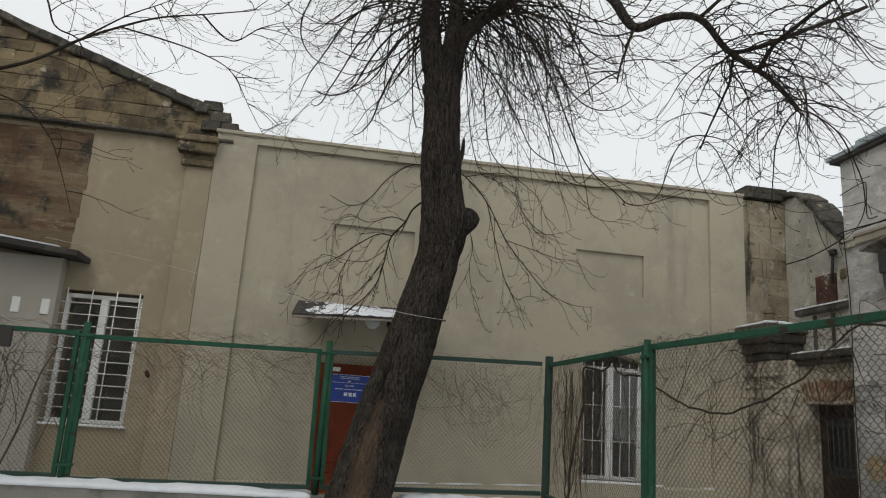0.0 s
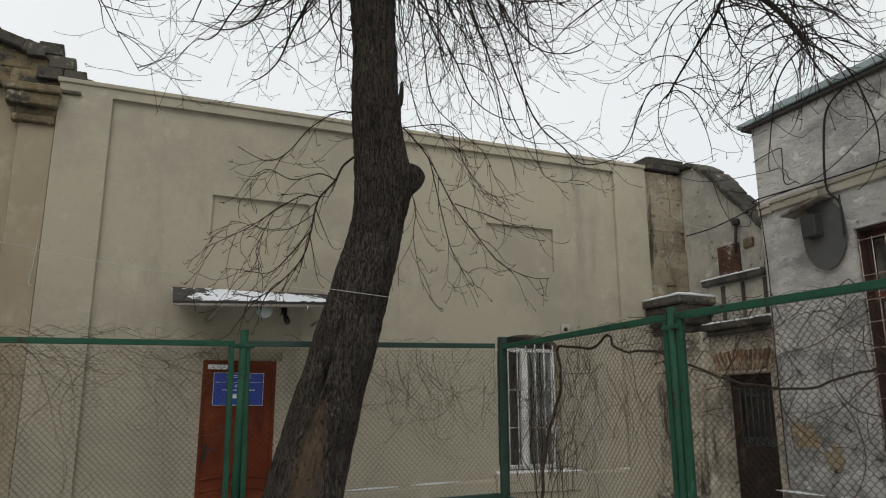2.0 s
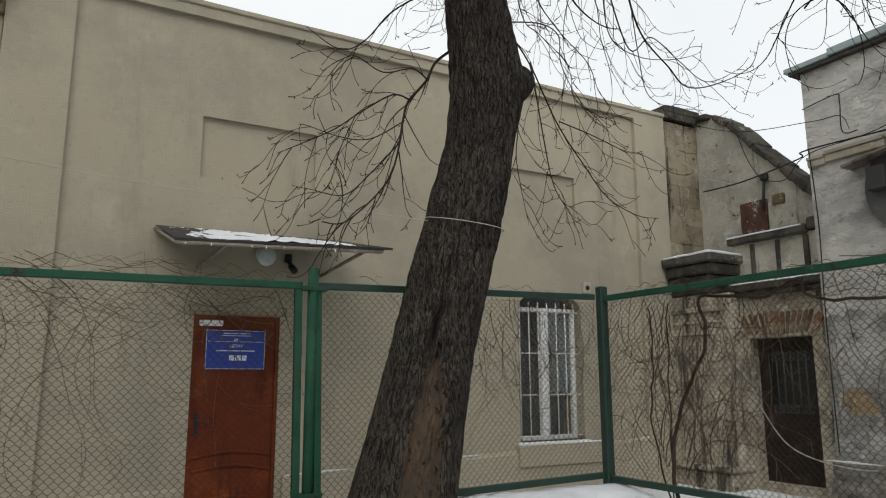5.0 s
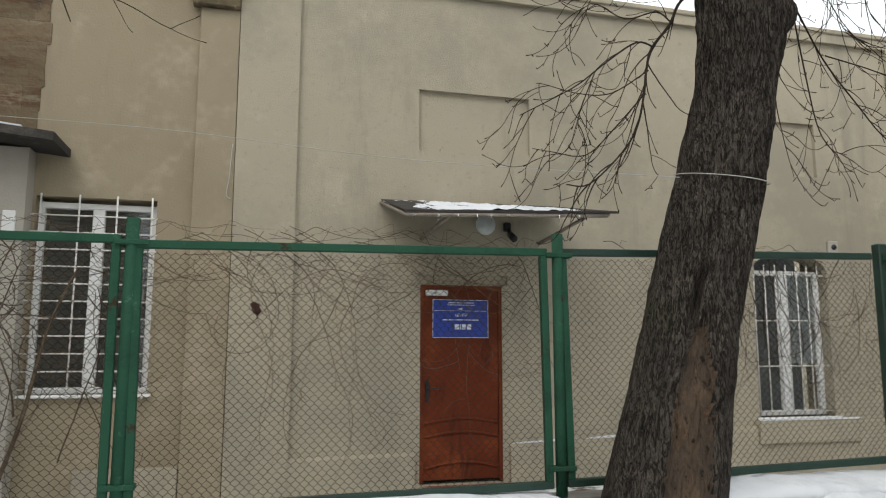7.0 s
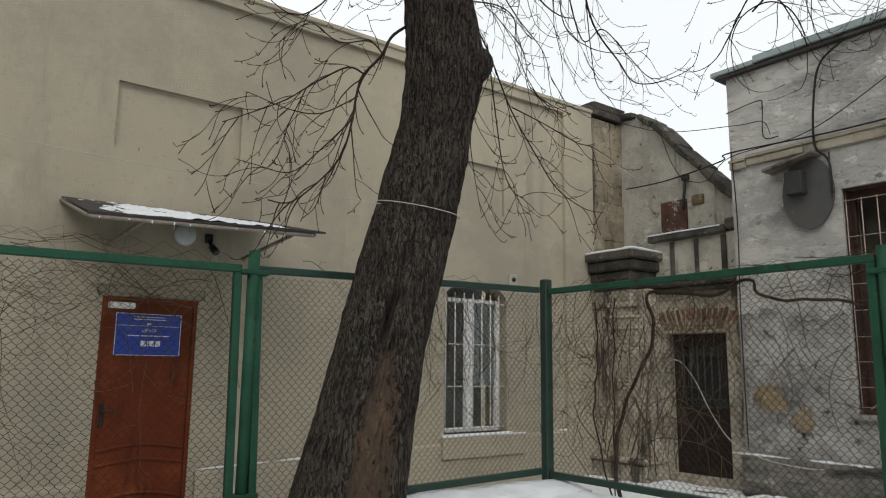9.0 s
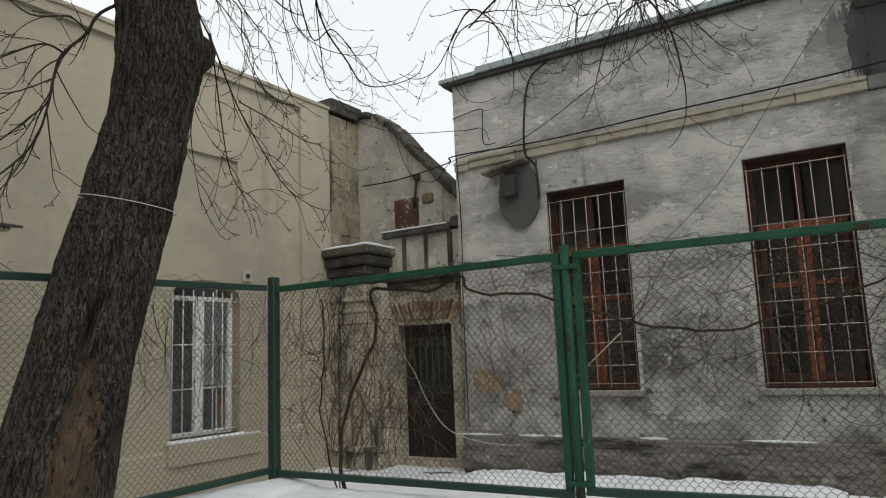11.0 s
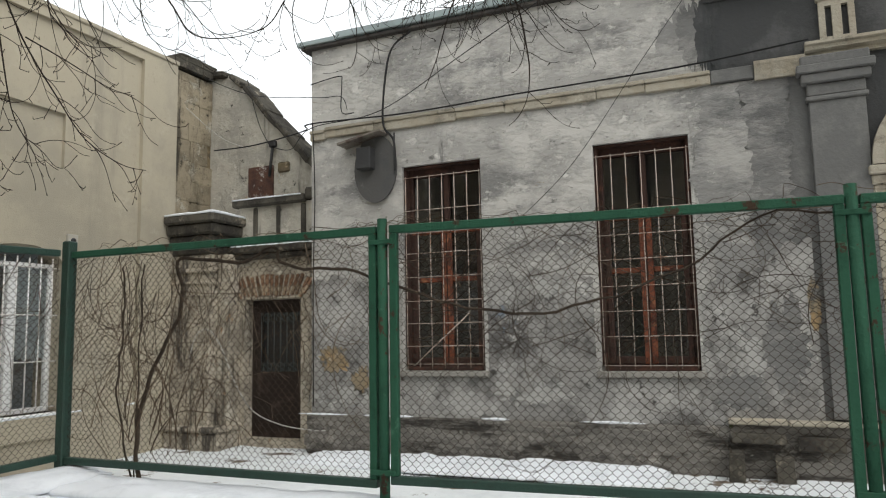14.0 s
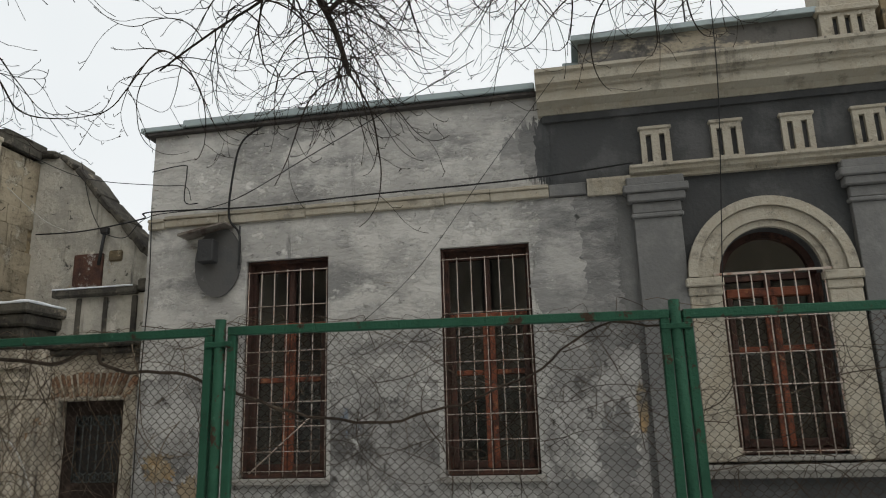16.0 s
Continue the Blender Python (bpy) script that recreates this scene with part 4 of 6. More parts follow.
def snow_bank(x0, x1, y0, y1, z, thick, nx, ny, seed, name="snow_bank", label="lumpy snow lying along the low wall", cover=1.0):
    """An uneven sheet of snow with a rounded, ragged rim."""
    b = bmesh.new()
    g = {}
    for i in range(nx + 1):
        for j in range(ny + 1):
            u, v = i / nx, j / ny
            x, y = x0 + (x1 - x0) * u, y0 + (y1 - y0) * v
            edge = min(1.0, 6 * min(u, 1 - u) * max(1, nx / ny), 3.0 * min(v, 1 - v) * max(1, ny / nx))
            n = 0.5 + 0.5 * noise.noise((x * 2.3 + seed, y * 2.3, seed)) + 0.35 * noise.noise((x * 6.0, y * 6.0 + seed, 3))
            h = thick * (0.4 + 0.6 * max(0.0, edge) ** 0.5) * (0.45 + 0.9 * n) - (1 - cover) * thick * 1.1
            jx = 0.03 * noise.noise((x * 5, y * 5, seed + 9))
            g[i, j] = b.verts.new((x + jx, y + jx, z + h))
    for i in range(nx):
        for j in range(ny):
            b.faces.new((g[i, j], g[i + 1, j], g[i + 1, j + 1], g[i, j + 1]))
    low = bmesh.ops.extrude_face_region(b, geom=list(b.faces))
    for e in low["geom"]:
        if isinstance(e, bmesh.types.BMVert):
            e.co.z = z - 0.012
    return solo(name, b, M_SNOW, label, "snow", kind="stuff", smooth=True)


snow_bank(-6.9, 0.0, 9.60, 10.03, 0.64, 0.05, 120, 8, 1)
snow_bank(0.9, 2.55, 9.55, 10.04, 0.64, 0.07, 40, 10, 4)
snow_bank(2.1, 2.56, 5.2, 9.60, 0.62, 0.05, 8, 80, 7)

# heap of shovelled snow in the corner of the fence, and along its foot
b = bmesh.new()
g = {}
for i in range(61):
    for j in range(61):
        x, y = 0.7 + 1.72 * i / 60, 7.4 + 2.4 * j / 60
        near = min(2.16 - x, 9.60 - y)
        top = 0.70 + 0.07 * noise.noise((x * 2.1, y * 2.1, 4)) + 0.03 * noise.noise((x * 7, y * 7, 1))
        reach = 0.22 + 0.30 * max(0.0, 1 - math.hypot(x - 2.2, y - 9.6) / 1.3) + 0.12 * noise.noise((x * 2, y * 2, 8))
        fall = max(0.0, min(1.0, (near - 0.02) / max(reach, 0.05)))
        fade = min(1.0, max(0.0, (x - 0.75) / 0.5), max(0.0, (y - 7.4) / 0.6))
        z = (top * (1 - fall * fall * (3 - 2 * fall))) * fade if near > 0 else top * fade
        g[i, j] = b.verts.new((x, y, z - 0.05))
for i in range(60):
    for j in range(60):
        b.faces.new((g[i, j], g[i + 1, j], g[i + 1, j + 1], g[i, j + 1]))
solo("snow_heap", b, M_SNOW, "heap of old snow against the fence corner", "snow", kind="stuff", smooth=True)

# ---- the tree ----
TREE = (0.25, 9.42, -0.1)
tree = thing("weeping_tree", TREE, "old bare weeping tree with a leaning furrowed trunk", "tree")
line = smooth_line([(0.22, 9.42, -0.15), (0.36, 9.44, 0.35), (0.46, 9.45, 0.72), (0.575, 9.46, 1.24), (0.68, 9.47, 1.67), (0.92, 9.47, 2.49), (1.06, 9.47, 3.07), (1.10, 9.46, 3.45), (1.02, 9.45, 4.06), (0.99, 9.45, 4.71), (0.95, 9.45, 5.40)], 18)
girth = [0.42, 0.345, 0.315, 0.292, 0.272, 0.242, 0.222, 0.245, 0.205, 0.185, 0.20]
SIDES = 190


def scar(facing, z):
    """Degrees inside the long wound of the trunk, which widens and swings round towards the ground."""
    middle = 4 + 14 * max(0.0, min(1.0, (1.5 - z) / 1.4))
    half = 17 + 13 * max(0.0, min(1.0, (1.4 - z) / 1.3)) if z < 1.4 else 15 * max(0.0, (1.72 - z) / 0.32) ** 0.7
    return half - abs(facing - middle) + 3.5 * noise.noise((z * 6, facing * 0.05, 2)) + 2 * noise.noise((z * 22, facing * 0.2, 7))


bm = bmesh.new()
rings = []
for i, c in enumerate(line):
    f = i / 18
    k = min(int(f), len(girth) - 2)
    r0 = girth[k] + (girth[k + 1] - girth[k]) * (f - k)
    ring = []
    for s in range(SIDES):
        a = math.tau * s / SIDES
        d = Vector((math.cos(a), math.sin(a), 0))
        sway = 0.12 * noise.noise((d.x * 2, d.y * 2, c.z * 2.2))
        e = Vector((math.cos(a + sway), math.sin(a + sway), 0))
        rough_ = 0.55 + 0.45 * max(0.0, min(1.0, (c.z - 1.2) / 1.0))
        furrow = abs(noise.noise((d.x * 4.2, d.y * 4.2, c.z * 1.3))) * 0.022 + rough_ * (abs(noise.noise((e.x * 13, e.y * 13, c.z * 3.2))) * 0.026 + abs(noise.noise((e.x * 22, e.y * 22, c.z * 8 + 4))) * 0.014)
        lump = 0.10 * noise.noise((d.x * 1.2 + 3, d.y * 1.2, c.z * 0.9))
        flare = 0.25 * max(0.0, 0.55 - c.z) * (0.5 + 0.5 * math.sin(5 * a + 1))
        r = r0 * (1 + lump) + furrow - 0.012 + flare
        facing = math.degrees(math.atan2(d.y, d.x)) + 90 + 24  # measured from the side that looks to the path
        depth_ = scar(facing, c.z)
        r -= 0.055 * max(0.0, min(1.0, depth_ / 3.5)) - 0.02 * max(0.0, min(1.0, depth_ / 3.5)) * abs(noise.noise((d.x * 9, d.y * 9, c.z * 5)))
        r -= 0.12 * max(0.0, 1 - abs(facing + 8 - 3 * noise.noise((c.z * 7, 3, 1))) / 7) ** 0.7 * max(0.0, 1 - abs(c.z - 1.76) / 0.25) ** 0.6
        r -= 0.03 * max(0.0, 1 - abs(facing + 8) / 4) * max(0.0, 1 - abs(c.z - 2.15) / 0.4)
        edge_ = 4 + 14 * max(0.0, min(1.0, (1.5 - c.z) / 1.4)) + 26
        r += 0.045 * max(0.0, 1 - abs(facing - edge_) / 15) * max(0.0, min(1.0, (1.85 - c.z) / 0.35))
        ring.append(bm.verts.new(c + d * r))
    rings.append(ring)
for i in range(len(rings) - 1):
    for s in range(SIDES):
        bm.faces.new((rings[i][s], rings[i][(s + 1) % SIDES], rings[i + 1][(s + 1) % SIDES], rings[i + 1][s]))
bm.faces.new(rings[-1])
bm.faces.new(rings[0][::-1])
trunk = part("trunk", bm, M_BARK, tree, smooth=True)
trunk.data.materials.append(M_WOOD_SCAR)
for p in trunk.data.polygons:
    d = p.normal
    mid = p.center + trunk.parent.location
    i = min(range(0, len(line)), key=lambda q: abs(line[q].z - mid.z))
    out_ = mid - line[i]
    facing = math.degrees(math.atan2(out_.y, out_.x)) + 90 + 24
    if mid.z < 1.6 and scar(facing, mid.z) > 0.5:
        p.material_index = 1


def limb(name, pts, r0, r1, sides=12, label=""):
    ln = smooth_line(pts, 6)
    n = len(ln)
    t = Tubes().add([p + 0.02 * Vector((noise.noise(p * 3), noise.noise(p * 3 + Vector((5, 0, 0))), 0)) for p in ln], [r0 + (r1 - r0) * i / (n - 1) for i in range(n)], sides)
    tube_part(name, t, M_BARK if r0 > 0.03 else M_TWIG, tree, label)
    return ln


knob = smooth_line([(1.12, 9.46, 3.30), (1.28, 9.45, 3.45), (1.40, 9.44, 3.62)], 5)
tube_part("pruned_stub", Tubes().add(knob, [0.15, 0.15, 0.145, 0.135, 0.12, 0.115, 0.12, 0.125, 0.12, 0.105, 0.06], 16), M_BARK, tree, "healed pruning stub")
limb("snag", [(1.12, 9.44, 4.05), (1.22, 9.42, 4.2), (1.25, 9.42, 4.42)], 0.05, 0.012, 8, "broken dead snag")
knot = smooth_line([(0.86, 9.43, 4.85), (0.80, 9.4, 4.92), (0.775, 9.38, 4.99)], 4)
tube_part("knot", Tubes().add(knot, [0.07, 0.07, 0.068, 0.062, 0.055, 0.05, 0.045, 0.035, 0.01], 10), M_BARK, tree, "small bark knot")
L1 = limb("limb", [(0.86, 9.45, 5.2), (0.78, 9.45, 5.7), (0.74, 9.5, 6.2), (0.5, 9.7, 6.9)], 0.14, 0.07)
L2 = limb("limb", [(1.00, 9.45, 5.2), (1.06, 9.44, 5.7), (1.08, 9.4, 6.2), (1.3, 9.2, 7.0)], 0.11, 0.06)
L3 = limb("limb", [(1.08, 9.45, 5.25), (1.14, 9.44, 5.55), (1.30, 9.4, 5.80), (1.68, 9.3, 6.12), (2.1, 8.8, 6.2), (2.3, 8.0, 5.7)], 0.10, 0.05)
L4 = limb("limb", [(2.3, 8.0, 5.7), (2.0, 7.5, 5.2), (2.06, 7.32, 4.95), (2.22, 7.30, 4.72), (2.50, 7.30, 4.86), (2.80, 7.30, 4.90), (3.06, 7.28, 4.64), (3.35, 7.2, 4.42), (3.60, 7.15, 4.12)], 0.05, 0.018, 8)
L5 = limb("branch", [(3.08, 7.28, 4.63), (3.25, 7.3, 4.68), (3.7, 7.3, 4.9), (4.45, 7.3, 5.3)], 0.022, 0.016, 7)
L6 = limb("branch", [(3.3, 7.2, 4.46), (3.36, 7.0, 4.65), (3.55, 6.5, 4.78), (3.75, 5.6, 4.75), (3.8, 4.9, 4.6)], 0.02, 0.009, 7)

# ---- weeping crown ----
def weep(t, start, heading, length, r, droop=1.0, curl=0.5, step=0.06, depth=0, rng=random):
    """One hanging shoot: a long loose arc that sets out along its heading, sinks, and lifts its tip; side shoots leave it turn about."""
    p, d = Vector(start), Vector(heading).normalized()
    n = max(5, int(length / step))
    pts, rad = [p.copy()], [r]
    bend = Vector((rng.uniform(-1, 1), rng.uniform(-1, 1), 0))
    turn_at, side_sign, since = rng.uniform(0.45, 0.7), rng.choice((-1, 1)), 0
    for i in range(n):
        f = i / n
        lift = -droop * 0.20 if f < turn_at else curl * 0.17
        if (f < turn_at and d.z < -0.88) or (f >= turn_at and d.z > 0.45):
            lift = 0.0
        bend = bend * 0.93 + Vector((rng.uniform(-1, 1), rng.uniform(-1, 1), rng.uniform(-0.5, 0.5))) * 0.35
        d = (d + Vector((0, 0, lift)) + bend * 0.10).normalized()
        p = p + d * step
        pts.append(p.copy())
        rad.append(max(0.0022, r * (1 - 0.68 * (i + 1) / n)))
        since += 1
        if i > 1 and since > 2 and f < 0.92 and rng.random() < 0.42:
            since, side_sign = 0, -side_sign
            across = d.cross(Vector((0, 0, 1))) + Vector((rng.uniform(-0.6, 0.6), rng.uniform(-0.6, 0.6), rng.uniform(0.0, 0.5)))
            if depth > 0:
                weep(t, p, d * 0.8 + across * side_sign, length * rng.uniform(0.28, 0.6) * (1 - 0.4 * f), rad[-1] * 0.7, droop * rng.uniform(0.5, 1.1), rng.uniform(0.6, 1.4), step * 0.85, depth - 1, rng)
            elif rng.random() < 0.45:
                q = p + (d * 0.8 + across.normalized() * side_sign).normalized() * rng.uniform(0.03, 0.07)
                q2 = q + (d * 0.5 + Vector((0, 0, 0.8))).normalized() * rng.uniform(0.015, 0.035)
                t.add([p, q, q2], [0.0026, 0.0024, 0.0034], 3)
            d = (d - across.normalized() * side_sign * 0.16).normalized()  # the shoot kinks away where another leaves it
    rad[-1] = 0.0034  # swollen end bud
    t.add(pts, rad, 4 if r > 0.008 else 3)


rng = random.Random(11)
crown = Tubes()
for k in range(84):
    ln, i = rng.choice(((L1, 10), (L1, 17), (L2, 10), (L2, 17), (L3, 13)))
    src = ln[min(len(ln) - 1, i + rng.randint(-3, 3))]
    a = rng.uniform(0, math.tau)
    out_ = Vector((math.cos(a) * 1.5 + 0.25, math.sin(a) * 0.75 + 0.1, rng.uniform(0.3, 1.0)))
    weep(crown, src, out_, rng.uniform(1.9, 3.0), rng.uniform(0.011, 0.018), 0.62, 1.0, 0.09, 2, rng)
# long curtains of shoots that hang on the yard side of the trunk and lift their tips
for k in range(34):
    ln, i = rng.choice(((L2, 12), (L3, 8), (L3, 13), (L3, 18)))
    src = ln[min(len(ln) - 1, i + rng.randint(-4, 4))]
    out_ = Vector((rng.uniform(-0.1, 1.5), rng.uniform(-0.25, 0.6), rng.uniform(-0.1, 0.6)))
    weep(crown, src, out_, rng.uniform(1.6, 2.9), rng.uniform(0.005, 0.008), 0.85, 1.4, 0.08, 1, rng)
tube_part("crown", crown, M_TWIG, tree, "hanging leafless twigs", "stuff")
# the outermost shoots, which sink and hook upwards
reach = Tubes()
for r, pts in (
    (0.011, [(1.68, 6.1), (2.2, 5.3), (2.49, 4.71), (2.74, 4.33), (3.04, 4.10), (3.26, 3.96), (3.65, 4.07), (4.13, 4.34), (4.29, 4.63)]),
    (0.008, [(1.66, 6.1), (2.0, 5.2), (2.3, 4.61), (2.60, 4.15), (2.86, 4.32), (3.18, 4.18), (3.51, 4.06), (3.93, 4.26), (4.12, 4.43)]),
    (0.007, [(1.70, 6.1), (2.3, 5.4), (2.54, 4.62), (2.70, 4.12), (2.78, 3.80), (3.03, 3.74), (3.20, 3.87)]),
    (0.007, [(1.30, 5.8), (1.45, 4.9), (1.57, 4.36), (1.85, 4.14), (2.14, 3.93), (2.24, 3.72), (2.31, 3.66)]),
    (0.007, [(1.62, 6.05), (2.0, 5.3), (2.24, 4.64), (2.39, 4.22), (2.69, 4.11), (3.08, 4.17), (3.43, 4.31), (3.49, 4.42)]),
    (0.006, [(1.16, 5.6), (1.3, 4.6), (1.46, 4.11), (1.68, 4.05), (1.94, 3.86), (2.03, 3.57), (2.45, 3.48)]),
):
    ln = smooth_line([(x, 9.36 + 0.24 * min(1.0, i / 3), z) for i, (x, z) in enumerate(pts)], 7)
    reach.add(ln, [max(0.0026, r * (1 - 0.75 * i / len(ln))) for i in range(len(ln))], 5)
    for i in range(10, len(ln) - 3, 3):
        if rng.random() < 0.75:
            along = (ln[i + 1] - ln[i]).normalized()
            weep(reach, ln[i], along + Vector((rng.uniform(-0.4, 0.6), rng.uniform(-0.8, 0.8), rng.uniform(-0.7, 0.5))), rng.uniform(0.15, 0.6), 0.0036, 0.7, 1.5, 0.045, 1 if rng.random() < 0.4 else 0, rng)
tube_part("long_shoot", reach, M_TWIG, tree, "long hooked outer shoots", "stuff")

rng = random.Random(5)
fore = Tubes()
L7 = limb("branch", [(3.1, 7.27, 4.6), (3.3, 7.6, 4.7), (3.5, 8.1, 4.62), (3.6, 8.7, 4.35)], 0.016, 0.008, 6)
L8 = limb("branch", [(2.80, 7.30, 4.90), (3.1, 7.0, 5.15), (3.5, 6.3, 5.2), (3.7, 5.4, 5.0), (3.8, 4.4, 4.5)], 0.018, 0.007, 6)
L9 = limb("branch", [(2.22, 7.30, 4.72), (2.1, 7.25, 4.4), (2.05, 7.2, 4.15)], 0.014, 0.006, 6)
for ln, count, reach in ((L4, 30, 1.0), (L5, 22, 1.0), (L6, 32, 0.9), (L7, 21, 0.95), (L8, 33, 0.95), (L9, 8, 0.7)):
    for _ in range(count):
        q = ln[rng.randint(len(ln) * (6 if ln is L4 else 3) // 10, len(ln) - 1)]
        a = rng.uniform(0, math.tau)
        weep(fore, q, (math.cos(a), math.sin(a), rng.uniform(-0.1, 0.6)), reach * rng.uniform(0.6, 1.35), rng.uniform(0.005, 0.009), 0.75, 1.2, 0.055, 1, rng)
for k in range(16):
    weep(fore, (3.58 + rng.uniform(-0.1, 0.1), 7.15 + rng.uniform(-0.15, 0.7), 4.1 + rng.uniform(0.0, 0.25)), (rng.uniform(-0.6, 0.6), rng.uniform(-0.6, 0.8), rng.uniform(-0.4, 0.3)), rng.uniform(0.7, 1.15), rng.uniform(0.004, 0.007), 0.9, 1.5, 0.05, 1, rng)
tube_part("outer_crown", fore, M_TWIG, tree, "fine hanging twigs", "stuff")

# shoots that hang from the trunk and the stub
rng = random.Random(23)
sprout = Tubes()
for thick, depth_, pts in (
    (0.017, 0.02, [(0.98, 3.80), (0.78, 3.63), (0.70, 3.47), (0.57, 3.30), (0.53, 3.15), (0.51, 3.00), (0.45, 2.78), (0.32, 2.60), (0.13, 2.43), (-0.01, 2.42)]),
    (0.010, -0.1, [(0.57, 3.30), (0.41, 3.28), (0.18, 3.11), (-0.01, 2.95), (-0.19, 2.84), (-0.34, 2.76)]),
    (0.006, 0.0, [(0.18, 3.11), (0.10, 2.92), (0.06, 2.78), (0.10, 2.68)]),
    (0.007, 0.1, [(0.53, 3.15), (0.33, 3.02), (0.14, 3.02), (-0.08, 3.06), (-0.15, 3.04)]),
    (0.008, 0.15, [(0.50, 3.00), (0.36, 2.81), (0.21, 2.66), (-0.01, 2.67), (-0.16, 2.66)]),
    (0.009, -0.1, [(0.70, 3.47), (0.54, 3.48), (0.30, 3.38), (0.08, 3.44), (-0.07, 3.25)]),
    (0.012, 0.1, [(0.95, 4.1), (0.74, 4.14), (0.50, 3.98), (0.30, 3.72), (0.12, 3.62), (-0.12, 3.70)]),
    (0.008, 0.0, [(1.36, 3.52), (1.44, 3.30), (1.42, 3.05), (1.46, 2.80), (1.52, 2.55)]),
    (0.012, 0.02, [(1.16, 4.10), (1.32, 4.05), (1.57, 3.80), (1.82, 3.38), (2.08, 3.08), (2.30, 2.86), (2.60, 2.75), (2.82, 2.75)]),
    (0.009, 0.1, [(1.57, 3.80), (1.74, 3.27), (1.86, 2.96), (1.96, 2.81), (2.04, 2.76)]),
    (0.008, -0.05, [(1.82, 3.38), (2.08, 3.30), (2.38, 3.22), (2.62, 3.24)]),
    (0.009, 0.05, [(1.32, 4.05), (1.69, 4.15), (1.89, 4.11), (1.92, 3.89), (2.09, 3.64), (2.29, 3.52), (2.60, 3.61)]),
):
    n = len(pts) - 1
    ln = smooth_line([(x, 9.58 + depth_ * 1.6 * math.sin(i / n * 2.4), z) for i, (x, z) in enumerate(pts)], 5)
    m = len(ln) - 1
    thick *= 0.66
    sprout.add(ln, [thick * (1 - 0.66 * i / m) for i in range(m + 1)], 5)
    for i in range(2, m, 2):
        if rng.random() < 0.85:
            along = (ln[min(m, i + 1)] - ln[i]).normalized()
            weep(sprout, ln[i], along * 0.8 + Vector((rng.uniform(-0.5, 0.5), rng.uniform(-0.9, 0.9), rng.uniform(-0.9, 0.5))), rng.uniform(0.18, 0.62), max(0.0034, thick * 0.48), 0.7, 1.3, 0.04, 1 if rng.random() < 0.6 else 0, rng)
tube_part("shoot", sprout, M_TWIG, tree, "drooping shoots from the stub", "stuff")

# second tree, whose boughs reach in front of the gable
rng = random.Random(8)
tree2 = thing("yard_tree", (-6.4, 10.6, 0), "bare tree with thin upright twigs beside the gable", "tree")
tube_part("trunk", Tubes().add(smooth_line([(-6.4, 10.6, -0.1), (-6.3, 10.6, 1.8), (-6.1, 10.55, 3.6), (-5.9, 10.5, 5.2)], 5), [0.2 - 0.008 * i for i in range(16)], 12), M_BARK, tree2)
twigs = Tubes()
for thick, count, pts in (
    (0.027, 18, [(-6.1, 10.55, 4.0), (-5.0, 10.4, 4.5), (-3.85, 10.3, 4.9), (-3.47, 10.3, 5.09), (-3.1, 10.3, 5.37), (-2.7, 10.3, 5.6), (-2.29, 10.3, 5.79), (-1.82, 10.3, 5.91), (-1.25, 10.3, 6.06)]),
    (0.016, 9, [(-5.9, 10.5, 5.2), (-4.6, 10.4, 5.9), (-3.7, 10.35, 6.0), (-3.39, 10.3, 5.51), (-3.12, 10.27, 5.37), (-2.93, 10.25, 5.08), (-2.71, 10.2, 4.76)]),
    (0.011, 11, [(-2.7, 10.3, 5.6), (-2.21, 10.3, 5.52), (-1.75, 10.3, 5.41), (-1.4, 10.3, 5.23), (-1.14, 10.3, 4.81), (-0.96, 10.3, 4.52)]),
    (0.012, 9, [(-3.1, 10.3, 5.37), (-2.69, 10.35, 5.76), (-2.33, 10.4, 6.02), (-1.9, 10.4, 6.3)]),
    (0.012, 7, [(-1.82, 10.3, 5.91), (-1.45, 10.25, 5.6), (-1.13, 10.2, 5.79), (-0.81, 10.2, 5.94)]),
    (0.014, 9, [(-6.0, 10.5, 4.6), (-4.9, 10.2, 4.75), (-4.1, 10.1, 4.6), (-3.5, 10.1, 4.45), (-3.15, 10.1, 4.14), (-2.98, 10.1, 3.82), (-2.77, 10.1, 3.3)]),
):
    ln = smooth_line(pts, 6)
    tube_part("bough", Tubes().add(ln, [thick * (1 - 0.78 * i / (len(ln) - 1)) for i in range(len(ln))], 7), M_TWIG, tree2)
    for _ in range(count):
        q = ln[rng.randint(len(ln) // 3, len(ln) - 1)]
        weep(twigs, q, (rng.uniform(-0.1, 1), rng.uniform(-0.7, 0.7), rng.uniform(-0.5, 0.7)), rng.uniform(0.5, 1.2), rng.uniform(0.004, 0.007), 0.25, 0.5, 0.06, 1, rng)
tube_part("crown", twigs, M_TWIG, tree2, "thin spreading twigs", "stuff")

# cord tied round the trunk and strung to the lean-to
cord = Tubes()
ring = [(0.915 + 0.262 * math.cos(a), 9.47 + 0.262 * math.sin(a), 2.475 + 0.05 * math.sin(a) - 0.02 * math.cos(a)) for a in [math.tau * k / 24 for k in range(25)]]
cord.add(ring, 0.0028, 5)
cord.add(smooth_line([(0.66, 9.5, 2.48), (-0.8, 10.5, 2.75), (-2.4, 11.7, 3.18), (-4.1, 13.15, 3.62)], 8), 0.0035, 4)
tube_solo("cord", cord, M_CORD, "pale cord tied round the trunk", "cord")

